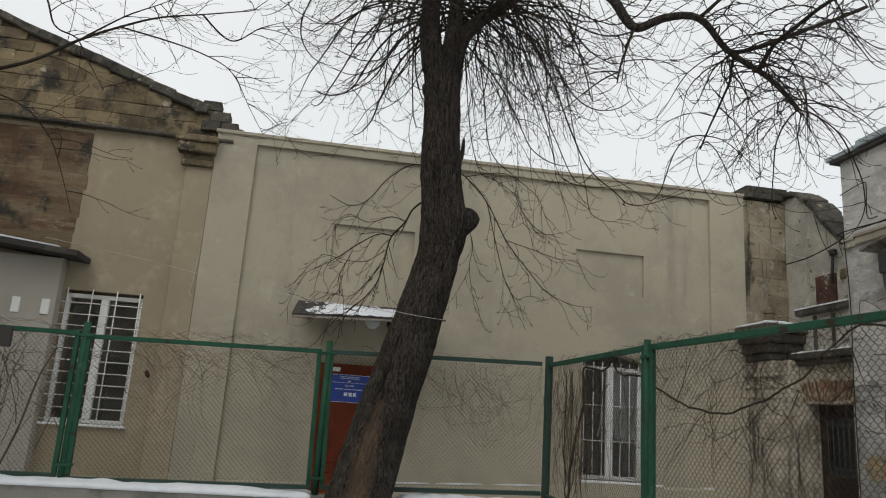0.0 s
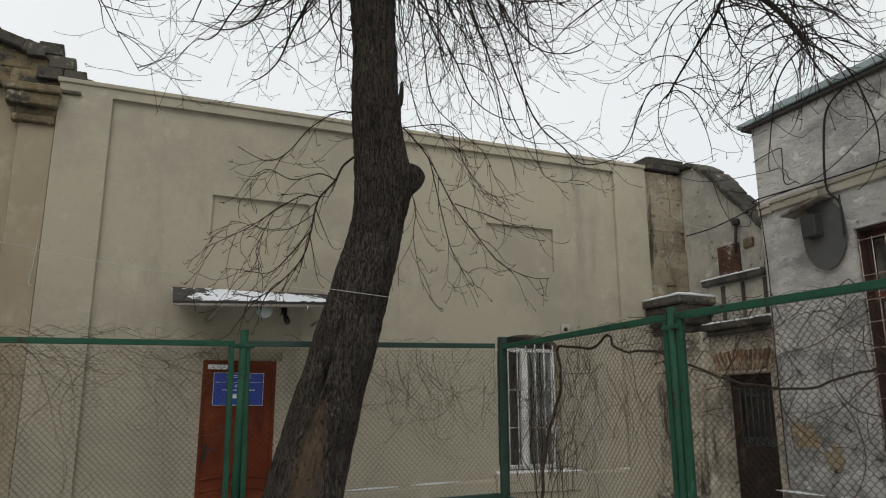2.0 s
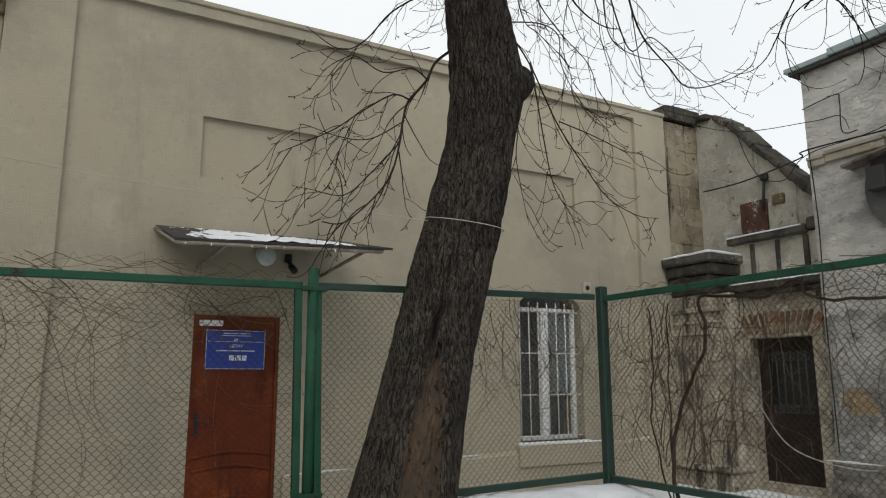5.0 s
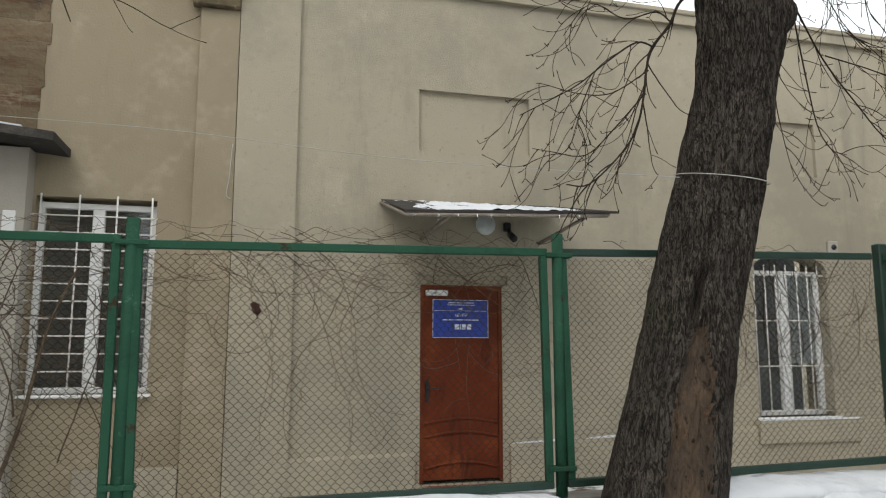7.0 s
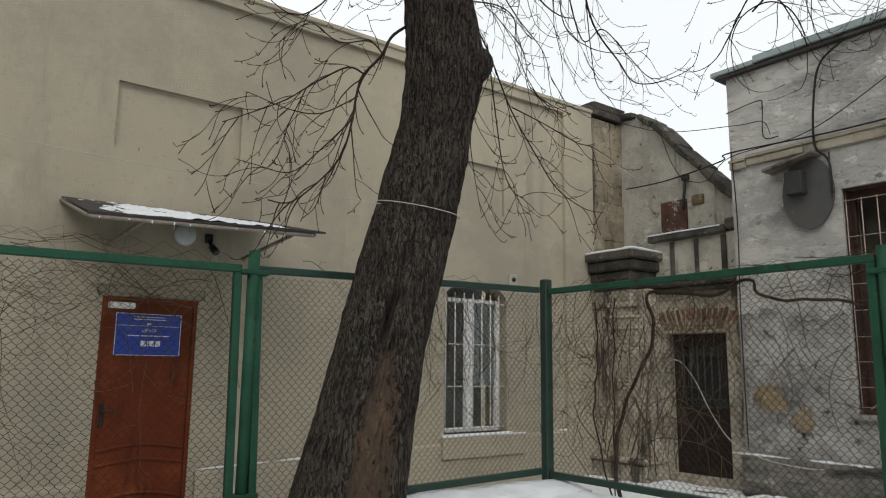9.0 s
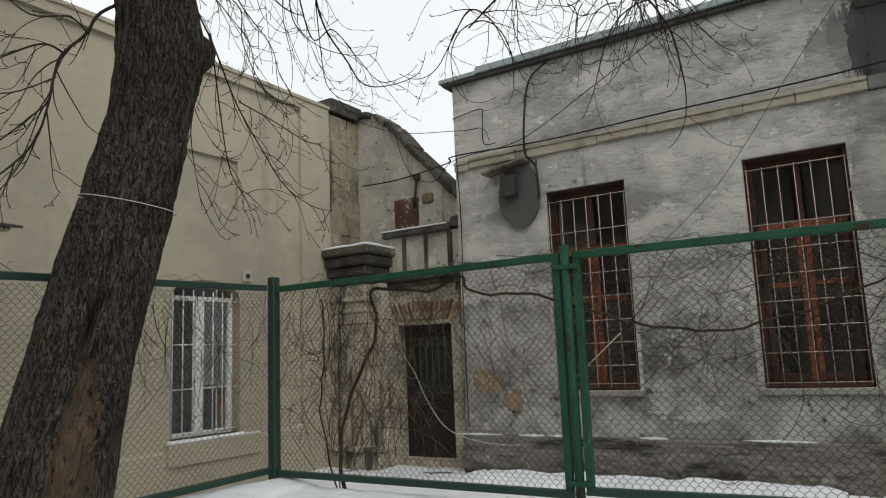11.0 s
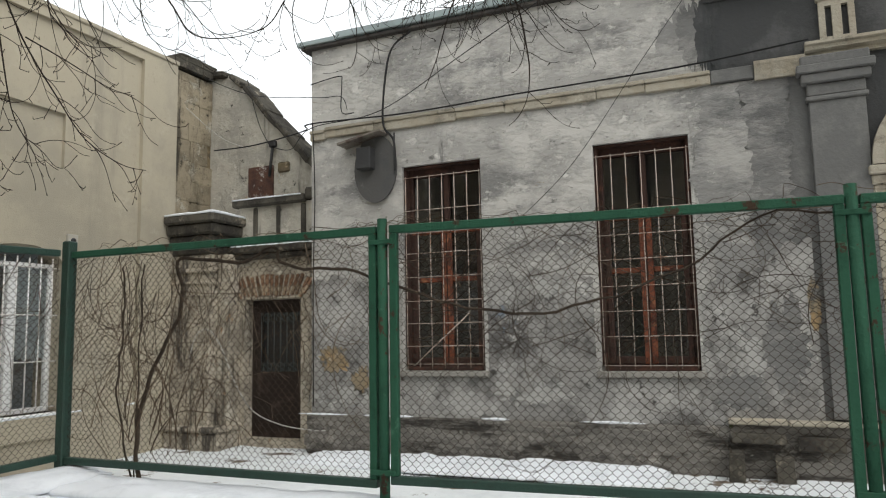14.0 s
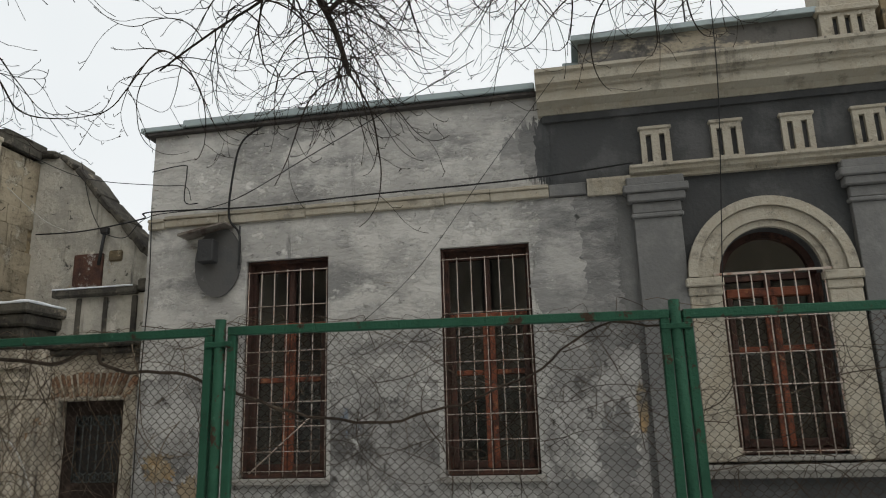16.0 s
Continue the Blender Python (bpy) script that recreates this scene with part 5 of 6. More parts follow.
# ---- dry vines on the fence ----
def vine_line(rng, u, z, heading, length, step=0.06, wander=0.35):
    """A loose curve on the plane of the fence; its bend drifts, so that it swings in long arcs."""
    pts, a, bend = [], heading, rng.uniform(-0.5, 0.5) * wander
    for _ in range(int(length / step)):
        pts.append((u, z))
        bend = bend * 0.9 + rng.uniform(-0.45, 0.45) * wander
        a += bend
        u, z = u + step * math.cos(a), z + step * math.sin(a)
        if z > 2.15:
            a, bend = (-0.35 if math.cos(a) > 0 else math.pi + 0.35), 0.0
        if z < 0.7:
            break
    return pts


def vines(name, place, count, box_u, box_z, headings, lengths, radius, seed, wander=0.3, material_=None, label="tangle of dry brown vine shoots on the fence"):
    rng = random.Random(seed)
    t = Tubes()
    for _ in range(count):
        ln = vine_line(rng, rng.uniform(*box_u), rng.uniform(*box_z) + 0.05, rng.choice(headings) + rng.uniform(-0.4, 0.4), rng.uniform(*lengths), 0.06, wander)
        if len(ln) < 3:
            continue
        r0 = rng.uniform(*radius) * 0.8
        off = rng.uniform(-0.035, 0.035)
        line_ = smooth_line([place(u, z, off + 0.012 * math.sin(u * 9 + z * 7)) for u, z in ln], 2)
        t.add(line_, [r0 * (1 - 0.6 * i / len(line_)) for i in range(len(line_))], 3)
        for u, z in ln[2::3]:
            if rng.random() < 0.5:
                side = vine_line(rng, u, z, rng.uniform(0, math.tau), rng.uniform(0.08, 0.34), 0.035, 0.6)
                if len(side) > 2:
                    t.add([place(a, b, off) for a, b in side], r0 * 0.5, 3)
    return tube_solo(name, t, material_ or M_VINE, label, "vine", "vines on the fence", "stuff")


front = lambda u, z, o: (u, FY + 0.03 + o, z)
side_ = lambda u, z, o: (FX + 0.03 + o + max(0.0, TURN_Y - u) * math.tan(radians(FLARE)), u, z)
vines("vine", front, 46, (-2.4, -0.1), (1.72, 2.08), (0.0, math.pi, -0.5, -2.4), (0.5, 1.7), (0.002, 0.0042), 1, 0.26)
vines("vine", front, 46, (-4.9, -2.45), (1.2, 2.06), (0.0, math.pi, -1.2, -2.0), (0.5, 1.6), (0.0025, 0.005), 2)
vines("vine", front, 12, (-3.3, -2.6), (0.75, 1.1), (1.3, 1.7), (0.8, 1.3), (0.004, 0.008), 3, 0.2)
vines("vine", front, 34, (1.15, 2.36), (1.6, 2.08), (-1.6, -1.4, -1.8, 3.0), (0.5, 1.25), (0.002, 0.004), 4)
vines("vine", front, 18, (1.2, 1.8), (1.75, 2.05), (-1.57, -1.4, -1.75), (0.6, 1.3), (0.002, 0.0038), 21, 0.3, M_VINE_DARK)
vines("vine", side_, 34, (8.7, 9.65), (0.72, 1.0), (1.5, 1.7, 1.35), (0.9, 1.35), (0.0025, 0.006), 5, 0.32)
vines("vine", side_, 32, (8.5, 9.8), (1.7, 2.08), (-1.57, -1.4, -1.75), (0.5, 1.2), (0.002, 0.004), 15, 0.34, M_VINE_DARK)
vines("vine", side_, 22, (5.2, 9.8), (2.02, 2.12), (0.0, math.pi), (0.4, 1.2), (0.002, 0.0042), 16, 0.22)
vines("vine", front, 20, (-4.8, 0.9), (2.0, 2.12), (0.0, math.pi), (0.4, 1.4), (0.002, 0.004), 17, 0.22)
vines("vine", side_, 54, (7.6, 9.8), (1.5, 2.06), (0.0, math.pi, -1.2, -1.9, -1.6), (0.4, 1.2), (0.002, 0.0045), 6)
vines("vine", side_, 72, (5.3, 7.4), (1.35, 2.06), (0.2, math.pi - 0.2, -0.8, -2.3, 1.2), (0.3, 1.1), (0.002, 0.0042), 7, 0.3, M_VINE_DARK)
vines("vine", side_, 60, (2.9, 5.1), (1.2, 2.06), (0.0, math.pi, -1.2, -2.0), (0.4, 1.3), (0.0022, 0.0048), 8, 0.3, M_VINE_DARK)
def knotty(pts, n, amount=0.022):
    """A smooth line with the small kinks of an old stem."""
    return [p + amount * Vector((noise.noise(p * 7), noise.noise(p * 7 + Vector((9, 0, 0))), noise.noise(p * 7 + Vector((0, 9, 0))))) for p in smooth_line(pts, n)]


stem = Tubes()
stem.add(knotty([side_(9.22, 0.66, 0.0), side_(9.27, 0.9, 0.02), side_(9.18, 1.27, 0.02), side_(8.98, 1.62, 0.03), side_(8.93, 1.82, 0.02), side_(8.95, 2.03, 0.03), side_(8.5, 1.99, 0.02), side_(8.21, 2.06, 0.02), side_(8.14, 1.96, 0.02), side_(7.65, 1.88, 0.03), side_(7.25, 1.74, 0.02), side_(6.75, 1.62, 0.02), side_(6.3, 1.68, 0.03), side_(5.82, 1.86, 0.02), side_(5.54, 2.06, 0.02), side_(5.1, 2.04, 0.0)], 6), [0.0145 - 0.009 * min(1, i / 80) for i in range(91)], 6)
stem.add(knotty([side_(9.30, 0.66, 0.02), side_(9.42, 0.98, 0.02), side_(9.46, 1.25, 0.02), side_(9.40, 1.62, 0.01), side_(9.43, 2.0, 0.02)], 6), 0.0065, 5)
stem.add(knotty([side_(9.26, 0.66, 0.0), side_(9.28, 1.2, 0.03), side_(9.27, 1.6, 0.02), side_(9.24, 2.02, 0.02)], 6), 0.005, 5)
tube_solo("vine", stem, M_VINE_DARK, "thick gnarled vine stem climbing the fence", "vine", "vines on the fence")
stem = Tubes().add(smooth_line([front(-2.95, 0.66, 0.0), front(-2.82, 1.1, 0.02), front(-2.72, 1.6, 0.02), front(-2.6, 1.9, 0.02)], 6), [0.013 - 0.0004 * i for i in range(19)], 6)
tube_solo("vine", stem, M_VINE, "upright woody vine stem on the fence", "vine", "vines on the fence")
leaf = bmesh.new()
rib = [leaf.verts.new((-1.72 + 0.006 * k, FY - 0.045 + 0.006 * (k - 2) ** 2, 1.735 - 0.019 * k)) for k in range(5)]
for side in (-1, 1):
    rim_ = [leaf.verts.new((-1.72 + 0.006 * k + side * w, FY - 0.03 - 0.004 * k, 1.735 - 0.019 * k + 0.006)) for k, w in ((1, 0.026), (2, 0.021), (3, 0.027))]
    outline_ = [rib[0], *rim_, rib[4]]
    for k in range(4):
        corner = (rib[k], outline_[k], outline_[k + 1], rib[k + 1])
        leaf.faces.new(list(dict.fromkeys(corner)))
bmesh.ops.solidify(leaf, geom=list(leaf.faces), thickness=0.002)
solo("dead_leaf", leaf, M_RUST, "curled red-brown dead leaf caught in the mesh", "leaf")

# ---- cream building: door, sign, canopy, windows ----
door = thing("door_1", (0.45, W + 0.06, 0.1), "closed red-brown veneered entrance door with curved panel lines", "door", kind="structure")
part("leaf", boxes((0.03, 0.87, W + 0.03, W + 0.075, 0.12, 2.12), bevel=0.004), M_DOOR, door)
part("door_frame", boxes((-0.008, 0.03, W + 0.01, W + 0.1, 0.1, 2.165), (0.87, 0.908, W + 0.01, W + 0.1, 0.1, 2.165), (0.03, 0.87, W + 0.01, W + 0.1, 2.12, 2.165)), M_DOOR, door)
for z, bow in ((0.70, 0.05), (0.56, 0.05), (0.24, 0.06)):
    t = Tubes().add([(0.05 + 0.8 * k / 16, W + 0.027, z + bow * math.sin(math.pi * k / 16)) for k in range(17)], 0.017, 8)
    tube_part("moulding", t, M_DOOR, door)
handle = part("handle_plate", boxes((0.055, 0.095, W + 0.018, W + 0.03, 0.92, 1.15), bevel=0.006), M_BLACK, door, "black handle plate")
tube_part("handle", Tubes().add(smooth_line([(0.075, W + 0.02, 1.07), (0.075, W - 0.03, 1.07), (0.19, W - 0.03, 1.065)], 4), 0.009, 8), M_BLACK, handle, "black lever")
closer = part("door_closer", boxes((0.05, 0.29, W - 0.03, W + 0.03, 2.05, 2.11), bevel=0.008), M_PVC, door, "pale grey door closer")
part("step", boxes((0.02, 0.95, W - 0.4, W + 0.03, -0.1, 0.07), bevel=0.02), M_STEP, None).name = "doorstep"
tagged(bpy.data.objects["doorstep"], "red-painted worn concrete doorstep", "step", kind="structure")
sign = thing("door_sign", (0.45, W + 0.02, 1.6), "blue enamel door sign with white lettering", "sign")
part("plate", boxes((0.13, 0.755, W + 0.018, W + 0.029, 1.60, 2.01), bevel=0.003), M_BLUE, sign)
part("border", boxes((0.13, 0.755, W + 0.014, W + 0.017, 1.60, 1.605), (0.13, 0.755, W + 0.014, W + 0.017, 2.005, 2.01), (0.13, 0.135, W + 0.014, W + 0.017, 1.605, 2.005), (0.75, 0.755, W + 0.014, W + 0.017, 1.605, 2.005)), M_LETTER, sign, "thin white border")
part("rule", boxes((0.15, 0.735, W + 0.013, W + 0.017, 1.888, 1.892)), M_LETTER, sign)
for x0, x1, z, h in ((0.30, 0.59, 1.974, 0.007), (0.29, 0.60, 1.950, 0.007), (0.42, 0.46, 1.90, 0.022), (0.24, 0.36, 1.788, 0.010), (0.375, 0.485, 1.788, 0.010), (0.50, 0.645, 1.788, 0.010)):
    part("text_bar", boxes((x0, x1, W + 0.013, W + 0.017, z, z + h)), M_LETTER, sign)
for x0, x1 in ((0.375, 0.425), (0.437, 0.447), (0.457, 0.50), (0.512, 0.56)):  # the name on the sign, as plain blocks
    part("text_bar", boxes((x0, x1, W + 0.013, W + 0.017, 1.69, 1.745)), M_LETTER, sign)
font = bpy.data.curves.new("heading", "FONT")
font.body, font.size, font.align_x = "ЦЕНТР", 0.042, "CENTER"
font.extrude = 0.0015
heading = new("heading", font)
heading.parent = sign
heading.matrix_basis = Matrix.Translation(-base_of(sign)) @ pose(0.45, W + 0.014, 1.83, 90, 0, 0)
font.materials.append(M_LETTER)

canopy = thing("door_canopy", (0.58, W - 0.06, 2.7), "sloping board canopy with snow on top and small icicles", "canopy")
bm = bmesh.new()
slab = [(-0.47, 12.0, 2.68), (1.62, 12.0, 2.765), (1.50, W - 0.0, 3.075), (-0.45, W - 0.0, 3.055)]
lo = [bm.verts.new(v) for v in slab]
hi = [bm.verts.new((x, y, z + 0.022)) for x, y, z in slab]
bm.faces.new(lo[::-1]), bm.faces.new(hi)
for i in range(4):
    bm.faces.new((lo[i], lo[(i + 1) % 4], hi[(i + 1) % 4], hi[i]))
part("sheet", bm, M_EAVE, canopy, "dark corrugated sheet")
for f in (0.0, 0.25, 0.5, 0.75, 0.97):
    t = Tubes().add([(-0.46 + 2.04 * f, 12.03, 2.672 + 0.08 * f), (-0.45 + 1.95 * f, W - 0.01, 3.035 + 0.02 * f)], 0.02, 4)
    tube_part("rafter", t, M_CANOPY, canopy)
tube_part("fascia", Tubes().add([(-0.46, 12.02, 2.665), (1.50, 12.02, 2.742)], 0.022, 4), M_CANOPY, canopy, "pale front batten")
for x in (0.0, 1.36):
    tube_part("bracket", Tubes().add([(x, W - 0.0, 2.66), (x + 0.12, 12.45, 2.80)], 0.026, 4), M_CANOPY, canopy, "pale wooden strut")
rng = random.Random(3)
b = bmesh.new()
g = {}
for i in range(90):
    for j in range(40):
        u, v = i / 89, j / 39
        x, y = -0.46 + 2.0 * u, 12.01 + 1.36 * v
        base = 2.70 + 0.085 * u + (0.372 - 0.07 * u) * v
        n = noise.noise((x * 3, y * 2, 1)) + 0.7 * noise.noise((x * 9, y * 7, 7)) + 0.5 * noise.noise((x * 28, y * 22, 3))
        edge = min(1, 5 * u + 0.1, 4.5 * (1 - u) ** 0.8, 1.2 + v)
        g[i, j] = b.verts.new((x, y, base + 0.016 * max(-1.4, edge * (1.0 + 1.5 * n) - 0.66) - 0.002))
for i in range(89):
    for j in range(39):
        b.faces.new((g[i, j], g[i + 1, j], g[i + 1, j + 1], g[i, j + 1]))
part("snow", b, M_SNOW, canopy, "patchy snow cover", smooth=True, kind="stuff")
icicles = Tubes()
for x in (-0.38, -0.16, 0.02, 0.2, 0.33, 0.5, 0.74, 1.0, 1.2):
    q = rng.uniform(0.03, 0.09)
    z = 2.665 + 0.038 * (x + 0.46)
    icicles.add([(x, 12.0, z), (x, 12.0, z - q)], [0.006, 0.001], 5)
tube_part("icicle", icicles, M_GLASS, canopy, "small icicles", "stuff")

lamp = thing("wall_lamp", (0.71, W, 2.84), "round opal glass wall lamp, switched off", "lamp")
bm = bmesh.new()
bmesh.ops.create_uvsphere(bm, u_segments=24, v_segments=12, radius=1)
for v in bm.verts:
    v.co = Vector((0.71 + v.co.x * 0.115, W - 0.055 - v.co.y * 0.05, 2.84 + v.co.z * 0.115))
part("shade", bm, M_LAMP, lamp, smooth=True)
part("base", boxes((0.63, 0.79, W - 0.05, W, 2.76, 2.92), bevel=0.02), M_PVC, lamp)
cctv = thing("security_camera", (0.97, W, 2.75), "small black security camera on the wall", "security camera")
part("mount", boxes((0.93, 1.01, W - 0.05, W, 2.78, 2.88), bevel=0.012), M_BLACK, cctv)
tube_part("arm", Tubes().add(smooth_line([(0.97, W - 0.04, 2.80), (0.97, W - 0.09, 2.76), (0.985, W - 0.12, 2.71)], 4), 0.018, 8), M_BLACK, cctv)
tube_part("body", Tubes().add([(0.985, W - 0.08, 2.74), (0.99, W - 0.2, 2.67)], [0.036, 0.04], 12), M_BLACK, cctv)
box2 = thing("alarm_box", (5.285, W, 2.72), "small pale wall box with a black siren grille", "alarm box")
part("case", boxes((5.25, 5.40, W - 0.04, W, 2.68, 2.84), bevel=0.008), M_ANNEX, box2)
tube_part("grille", Tubes().add([(5.325, W - 0.035, 2.76), (5.325, W - 0.055, 2.76)], [0.036, 0.032], 14), M_BLACK, box2, "round black grille")
hang = Tubes().add(smooth_line([(-2.0, W - 0.075, 3.55), (-2.02, W - 0.08, 3.2), (-2.04, W - 0.08, 3.02), (-2.0, W - 0.08, 2.98)], 5), 0.006, 5)
tube_solo("hanging_cord", hang, M_CORD, "loose pale cord end hanging on the wall", "cord")


def grille(name, parent, place, us, zs, z0, z1, u0, u1, material_, label, r=0.009):
    """Window bars, each a mesh of its own."""
    for u in us:
        tube_part("bar", Tubes().add([place(u, z0, 0), place(u, z1, 0)], r, 6), material_, parent, label)
    for z in zs:
        tube_part("cross_bar", Tubes().add([place(u0, z, 0.012), place(u1, z, 0.012)], r * 0.85, 6), material_, parent, label)


def pvc_window(name, win, y, label, top):
    u0, u1, z0, z1 = win
    w = thing(name, ((u0 + u1) / 2, y, z0), label, "window", kind="structure")
    f = 0.06
    z1 = top
    part("window_frame", boxes((u0, u1, y, y + 0.07, z0, z0 + f), (u0, u1, y, y + 0.07, z1 - f, z1), (u0, u0 + f, y, y + 0.07, z0 + f, z1 - f), (u1 - f, u1, y, y + 0.07, z0 + f, z1 - f), bevel=0.006), M_PVC, w)
    m = (u0 + u1) / 2
    part("mullion", boxes((m - 0.055, m + 0.055, y - 0.012, y + 0.068, z0 + f, z1 - f), bevel=0.006), M_PVC, w)
    for a, b in ((u0 + f, m - 0.055), (m + 0.055, u1 - f)):
        p = part("pane", boxes((a, b, y + 0.03, y + 0.036, z0 + f, z1 - f)), M_GLASS, w)
        p.visible_shadow = False
    return w


wm = pvc_window("window_1", WINM, W + 0.16, "white plastic two-leaf window behind white bars, net curtain inside", 2.46)
wm_face = lambda u, z, o: (u, W + 0.06 - o, z)
grille("bar", wm, wm_face, [4.20 + 0.155 * k for k in range(7)], (0.74, 1.28, 1.83, 2.40), 0.70, 2.52, 4.15, 5.21, M_WHITEBAR, "white painted bar")
part("window_sill", boxes((4.10, 5.27, W - 0.06, W + 0.16, 0.645, 0.68), bevel=0.008), M_PVC, wm, "white sill")
part("sill_block", boxes((4.06, 5.50, W - 0.10, W, 0.38, 0.645), bevel=0.01), M_STUCCO, wm, "cream plastered block under the sill")
part("snow", boxes((4.06, 5.50, W - 0.10, W - 0.065, 0.647, 0.665), bevel=0.006), M_SNOW, wm)
bm = bmesh.new()
cols = []
for i in range(70):
    u = i / 69
    x = 4.725 + 0.475 * u
    zlow = 1.30 + 0.5 * max(0.0, abs(u - 0.55) - 0.2) ** 1.6 + 0.02 * math.sin(u * 26)
    cols.append((bm.verts.new((x, W + 0.204 + 0.003 * math.sin(u * 40), 2.42)), bm.verts.new((x, W + 0.204 + 0.003 * math.sin(u * 40 + 0.6), zlow))))
for a, b in zip(cols, cols[1:]):
    bm.faces.new((a[0], b[0], b[1], a[1]))
bmesh.ops.solidify(bm, geom=list(bm.faces), thickness=0.002)
solo("net_curtain", bm, M_CURTAIN, "gathered pale blue net curtain inside the window", "curtain", smooth=True)

snow_line = Tubes()
rng = random.Random(6)
x = 1.0
while x < 6.3:
    l = rng.uniform(0.25, 0.9)
    pts = [(x + l * k / 6, W - 0.03, 0.475 + 0.033 * (x + l * k / 6 - 0.98) + 0.004) for k in range(7)]
    if not 3.7 < x < 5.6:
        snow_line.add(pts, [0.004 + 0.013 * abs(math.sin(math.pi * k / 6)) * rng.uniform(0.6, 1.2) for k in range(7)], 6)
    x += l + rng.uniform(0.0, 0.25)
tube_solo("ledge_snow", snow_line, M_SNOW, "thin line of snow on the plinth ledge", "snow", kind="stuff")

wl_ = pvc_window("window_2", WINL, Y2 + 0.10, "white plastic two-leaf window behind a white welded grille", WINL[3] - 0.04)
wl_face = lambda u, z, o: (u, Y2 - 0.03 - o, z)
grille("bar", wl_, wl_face, [-3.74, -3.40, -3.06, -2.74], [1.10 + 0.165 * k for k in range(11)], 1.0, 2.96, -3.82, -2.68, M_WHITEBAR, "white painted bar")
part("window_sill", boxes((-3.82, -2.66, Y2 - 0.07, Y2 + 0.1, 1.02, 1.05), bevel=0.006), M_PVC, wl_, "white sill")
solo("plinth_yellow", boxes((-3.3, -2.38, W - 0.05, Y2 + 0.01, -0.2, 0.36), bevel=0.012), M_STUCCO, "pale plastered block at the foot of the wall", "plinth", kind="structure")
for x in (-4.33, -3.94):
    v = thing("wall_vent", (x, 13.2, 2.5), "small white plastic wall vent", "vent", "vents on the lean-to")
    part("cover", boxes((x - 0.055, x + 0.055, 13.17, 13.2, 2.52, 2.74), bevel=0.006), M_PVC, v)

# ---- grey building: windows ----
def old_window(name, win, label, arched=False):
    y0, y1, z0, z1 = win
    x = X + 0.16
    w = thing(name, (x, (y0 + y1) / 2, z0), label, "window", kind="structure")
    f, m, tr = 0.07, (y0 + y1) / 2, z0 + (z1 - z0) * 0.68
    top = 3.085 if arched else z1
    if arched:
        tr = 2.92
    # outer frame in the shaded copy; its deep head paints the shadow up there
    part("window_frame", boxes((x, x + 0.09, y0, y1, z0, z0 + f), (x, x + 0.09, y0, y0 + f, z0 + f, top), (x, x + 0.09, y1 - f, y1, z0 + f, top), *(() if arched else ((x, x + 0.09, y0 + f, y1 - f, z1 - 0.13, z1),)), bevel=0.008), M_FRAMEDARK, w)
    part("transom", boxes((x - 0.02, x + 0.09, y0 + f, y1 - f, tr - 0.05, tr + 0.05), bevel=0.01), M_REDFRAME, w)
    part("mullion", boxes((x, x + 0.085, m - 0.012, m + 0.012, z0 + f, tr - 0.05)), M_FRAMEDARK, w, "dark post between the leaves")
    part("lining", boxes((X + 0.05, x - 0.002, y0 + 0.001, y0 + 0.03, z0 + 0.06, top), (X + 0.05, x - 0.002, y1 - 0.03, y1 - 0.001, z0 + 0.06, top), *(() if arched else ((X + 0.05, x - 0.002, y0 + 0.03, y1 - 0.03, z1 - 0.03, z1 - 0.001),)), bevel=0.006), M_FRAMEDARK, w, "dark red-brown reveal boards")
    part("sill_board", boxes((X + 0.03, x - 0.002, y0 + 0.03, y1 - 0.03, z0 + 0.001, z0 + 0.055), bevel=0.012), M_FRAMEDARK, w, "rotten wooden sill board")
    for a, b in ((y0 + f, y0 + f + 0.062), (m - 0.07, m - 0.008), (m + 0.008, m + 0.07), (y1 - f - 0.062, y1 - f)):
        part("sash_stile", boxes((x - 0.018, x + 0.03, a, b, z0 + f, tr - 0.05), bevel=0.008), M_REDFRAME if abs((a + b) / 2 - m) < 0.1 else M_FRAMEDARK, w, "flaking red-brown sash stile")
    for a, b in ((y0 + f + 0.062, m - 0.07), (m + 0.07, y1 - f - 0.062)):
        part("sash_rail", boxes((x - 0.016, x + 0.03, a, b, z0 + f, z0 + f + 0.085), bevel=0.008), M_FRAMEDARK, w, "red-brown sash rail, darkened for shade")
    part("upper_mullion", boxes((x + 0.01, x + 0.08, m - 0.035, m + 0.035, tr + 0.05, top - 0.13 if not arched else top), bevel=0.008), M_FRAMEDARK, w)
    mid = z0 + (tr - z0) * 0.64
    for a, b in ((y0 + f, m - 0.07), (m + 0.07, y1 - f)):
        part("glazing_bar", boxes((x + 0.01, x + 0.07, a, b, mid - 0.03, mid + 0.03), bevel=0.008), M_REDFRAME, w)
        for c, d in ((z0 + f, mid - 0.03), (mid + 0.03, tr - 0.05), (tr + 0.05, top - (0.0 if arched else 0.13))):
            p = part("pane", boxes((x + 0.035, x + 0.04, a, b, c, d)), M_GLASS, w)
            p.visible_shadow = False
    if arched:
        b = bmesh.new()
        ins, outs = arc(CY, CZ, 0.445, 0, 180, 24), arc(CY, CZ, 0.515, 0, 180, 24)
        for (p, q), (r, s) in zip(zip(ins, ins[1:]), zip(outs, outs[1:])):
            prism([p, q, s, r], "x", x, x + 0.09, b)
        box(b, x, x + 0.09, y0, y1, CZ - 0.03, CZ + 0.03)
        part("arch_frame", b, M_FRAMEDARK, w)
        p = part("pane", prism(arc(CY, CZ, 0.45, 0, 180, 20), "x", x + 0.035, x + 0.04), M_GLASS, w)
        p.visible_shadow = False
    return w


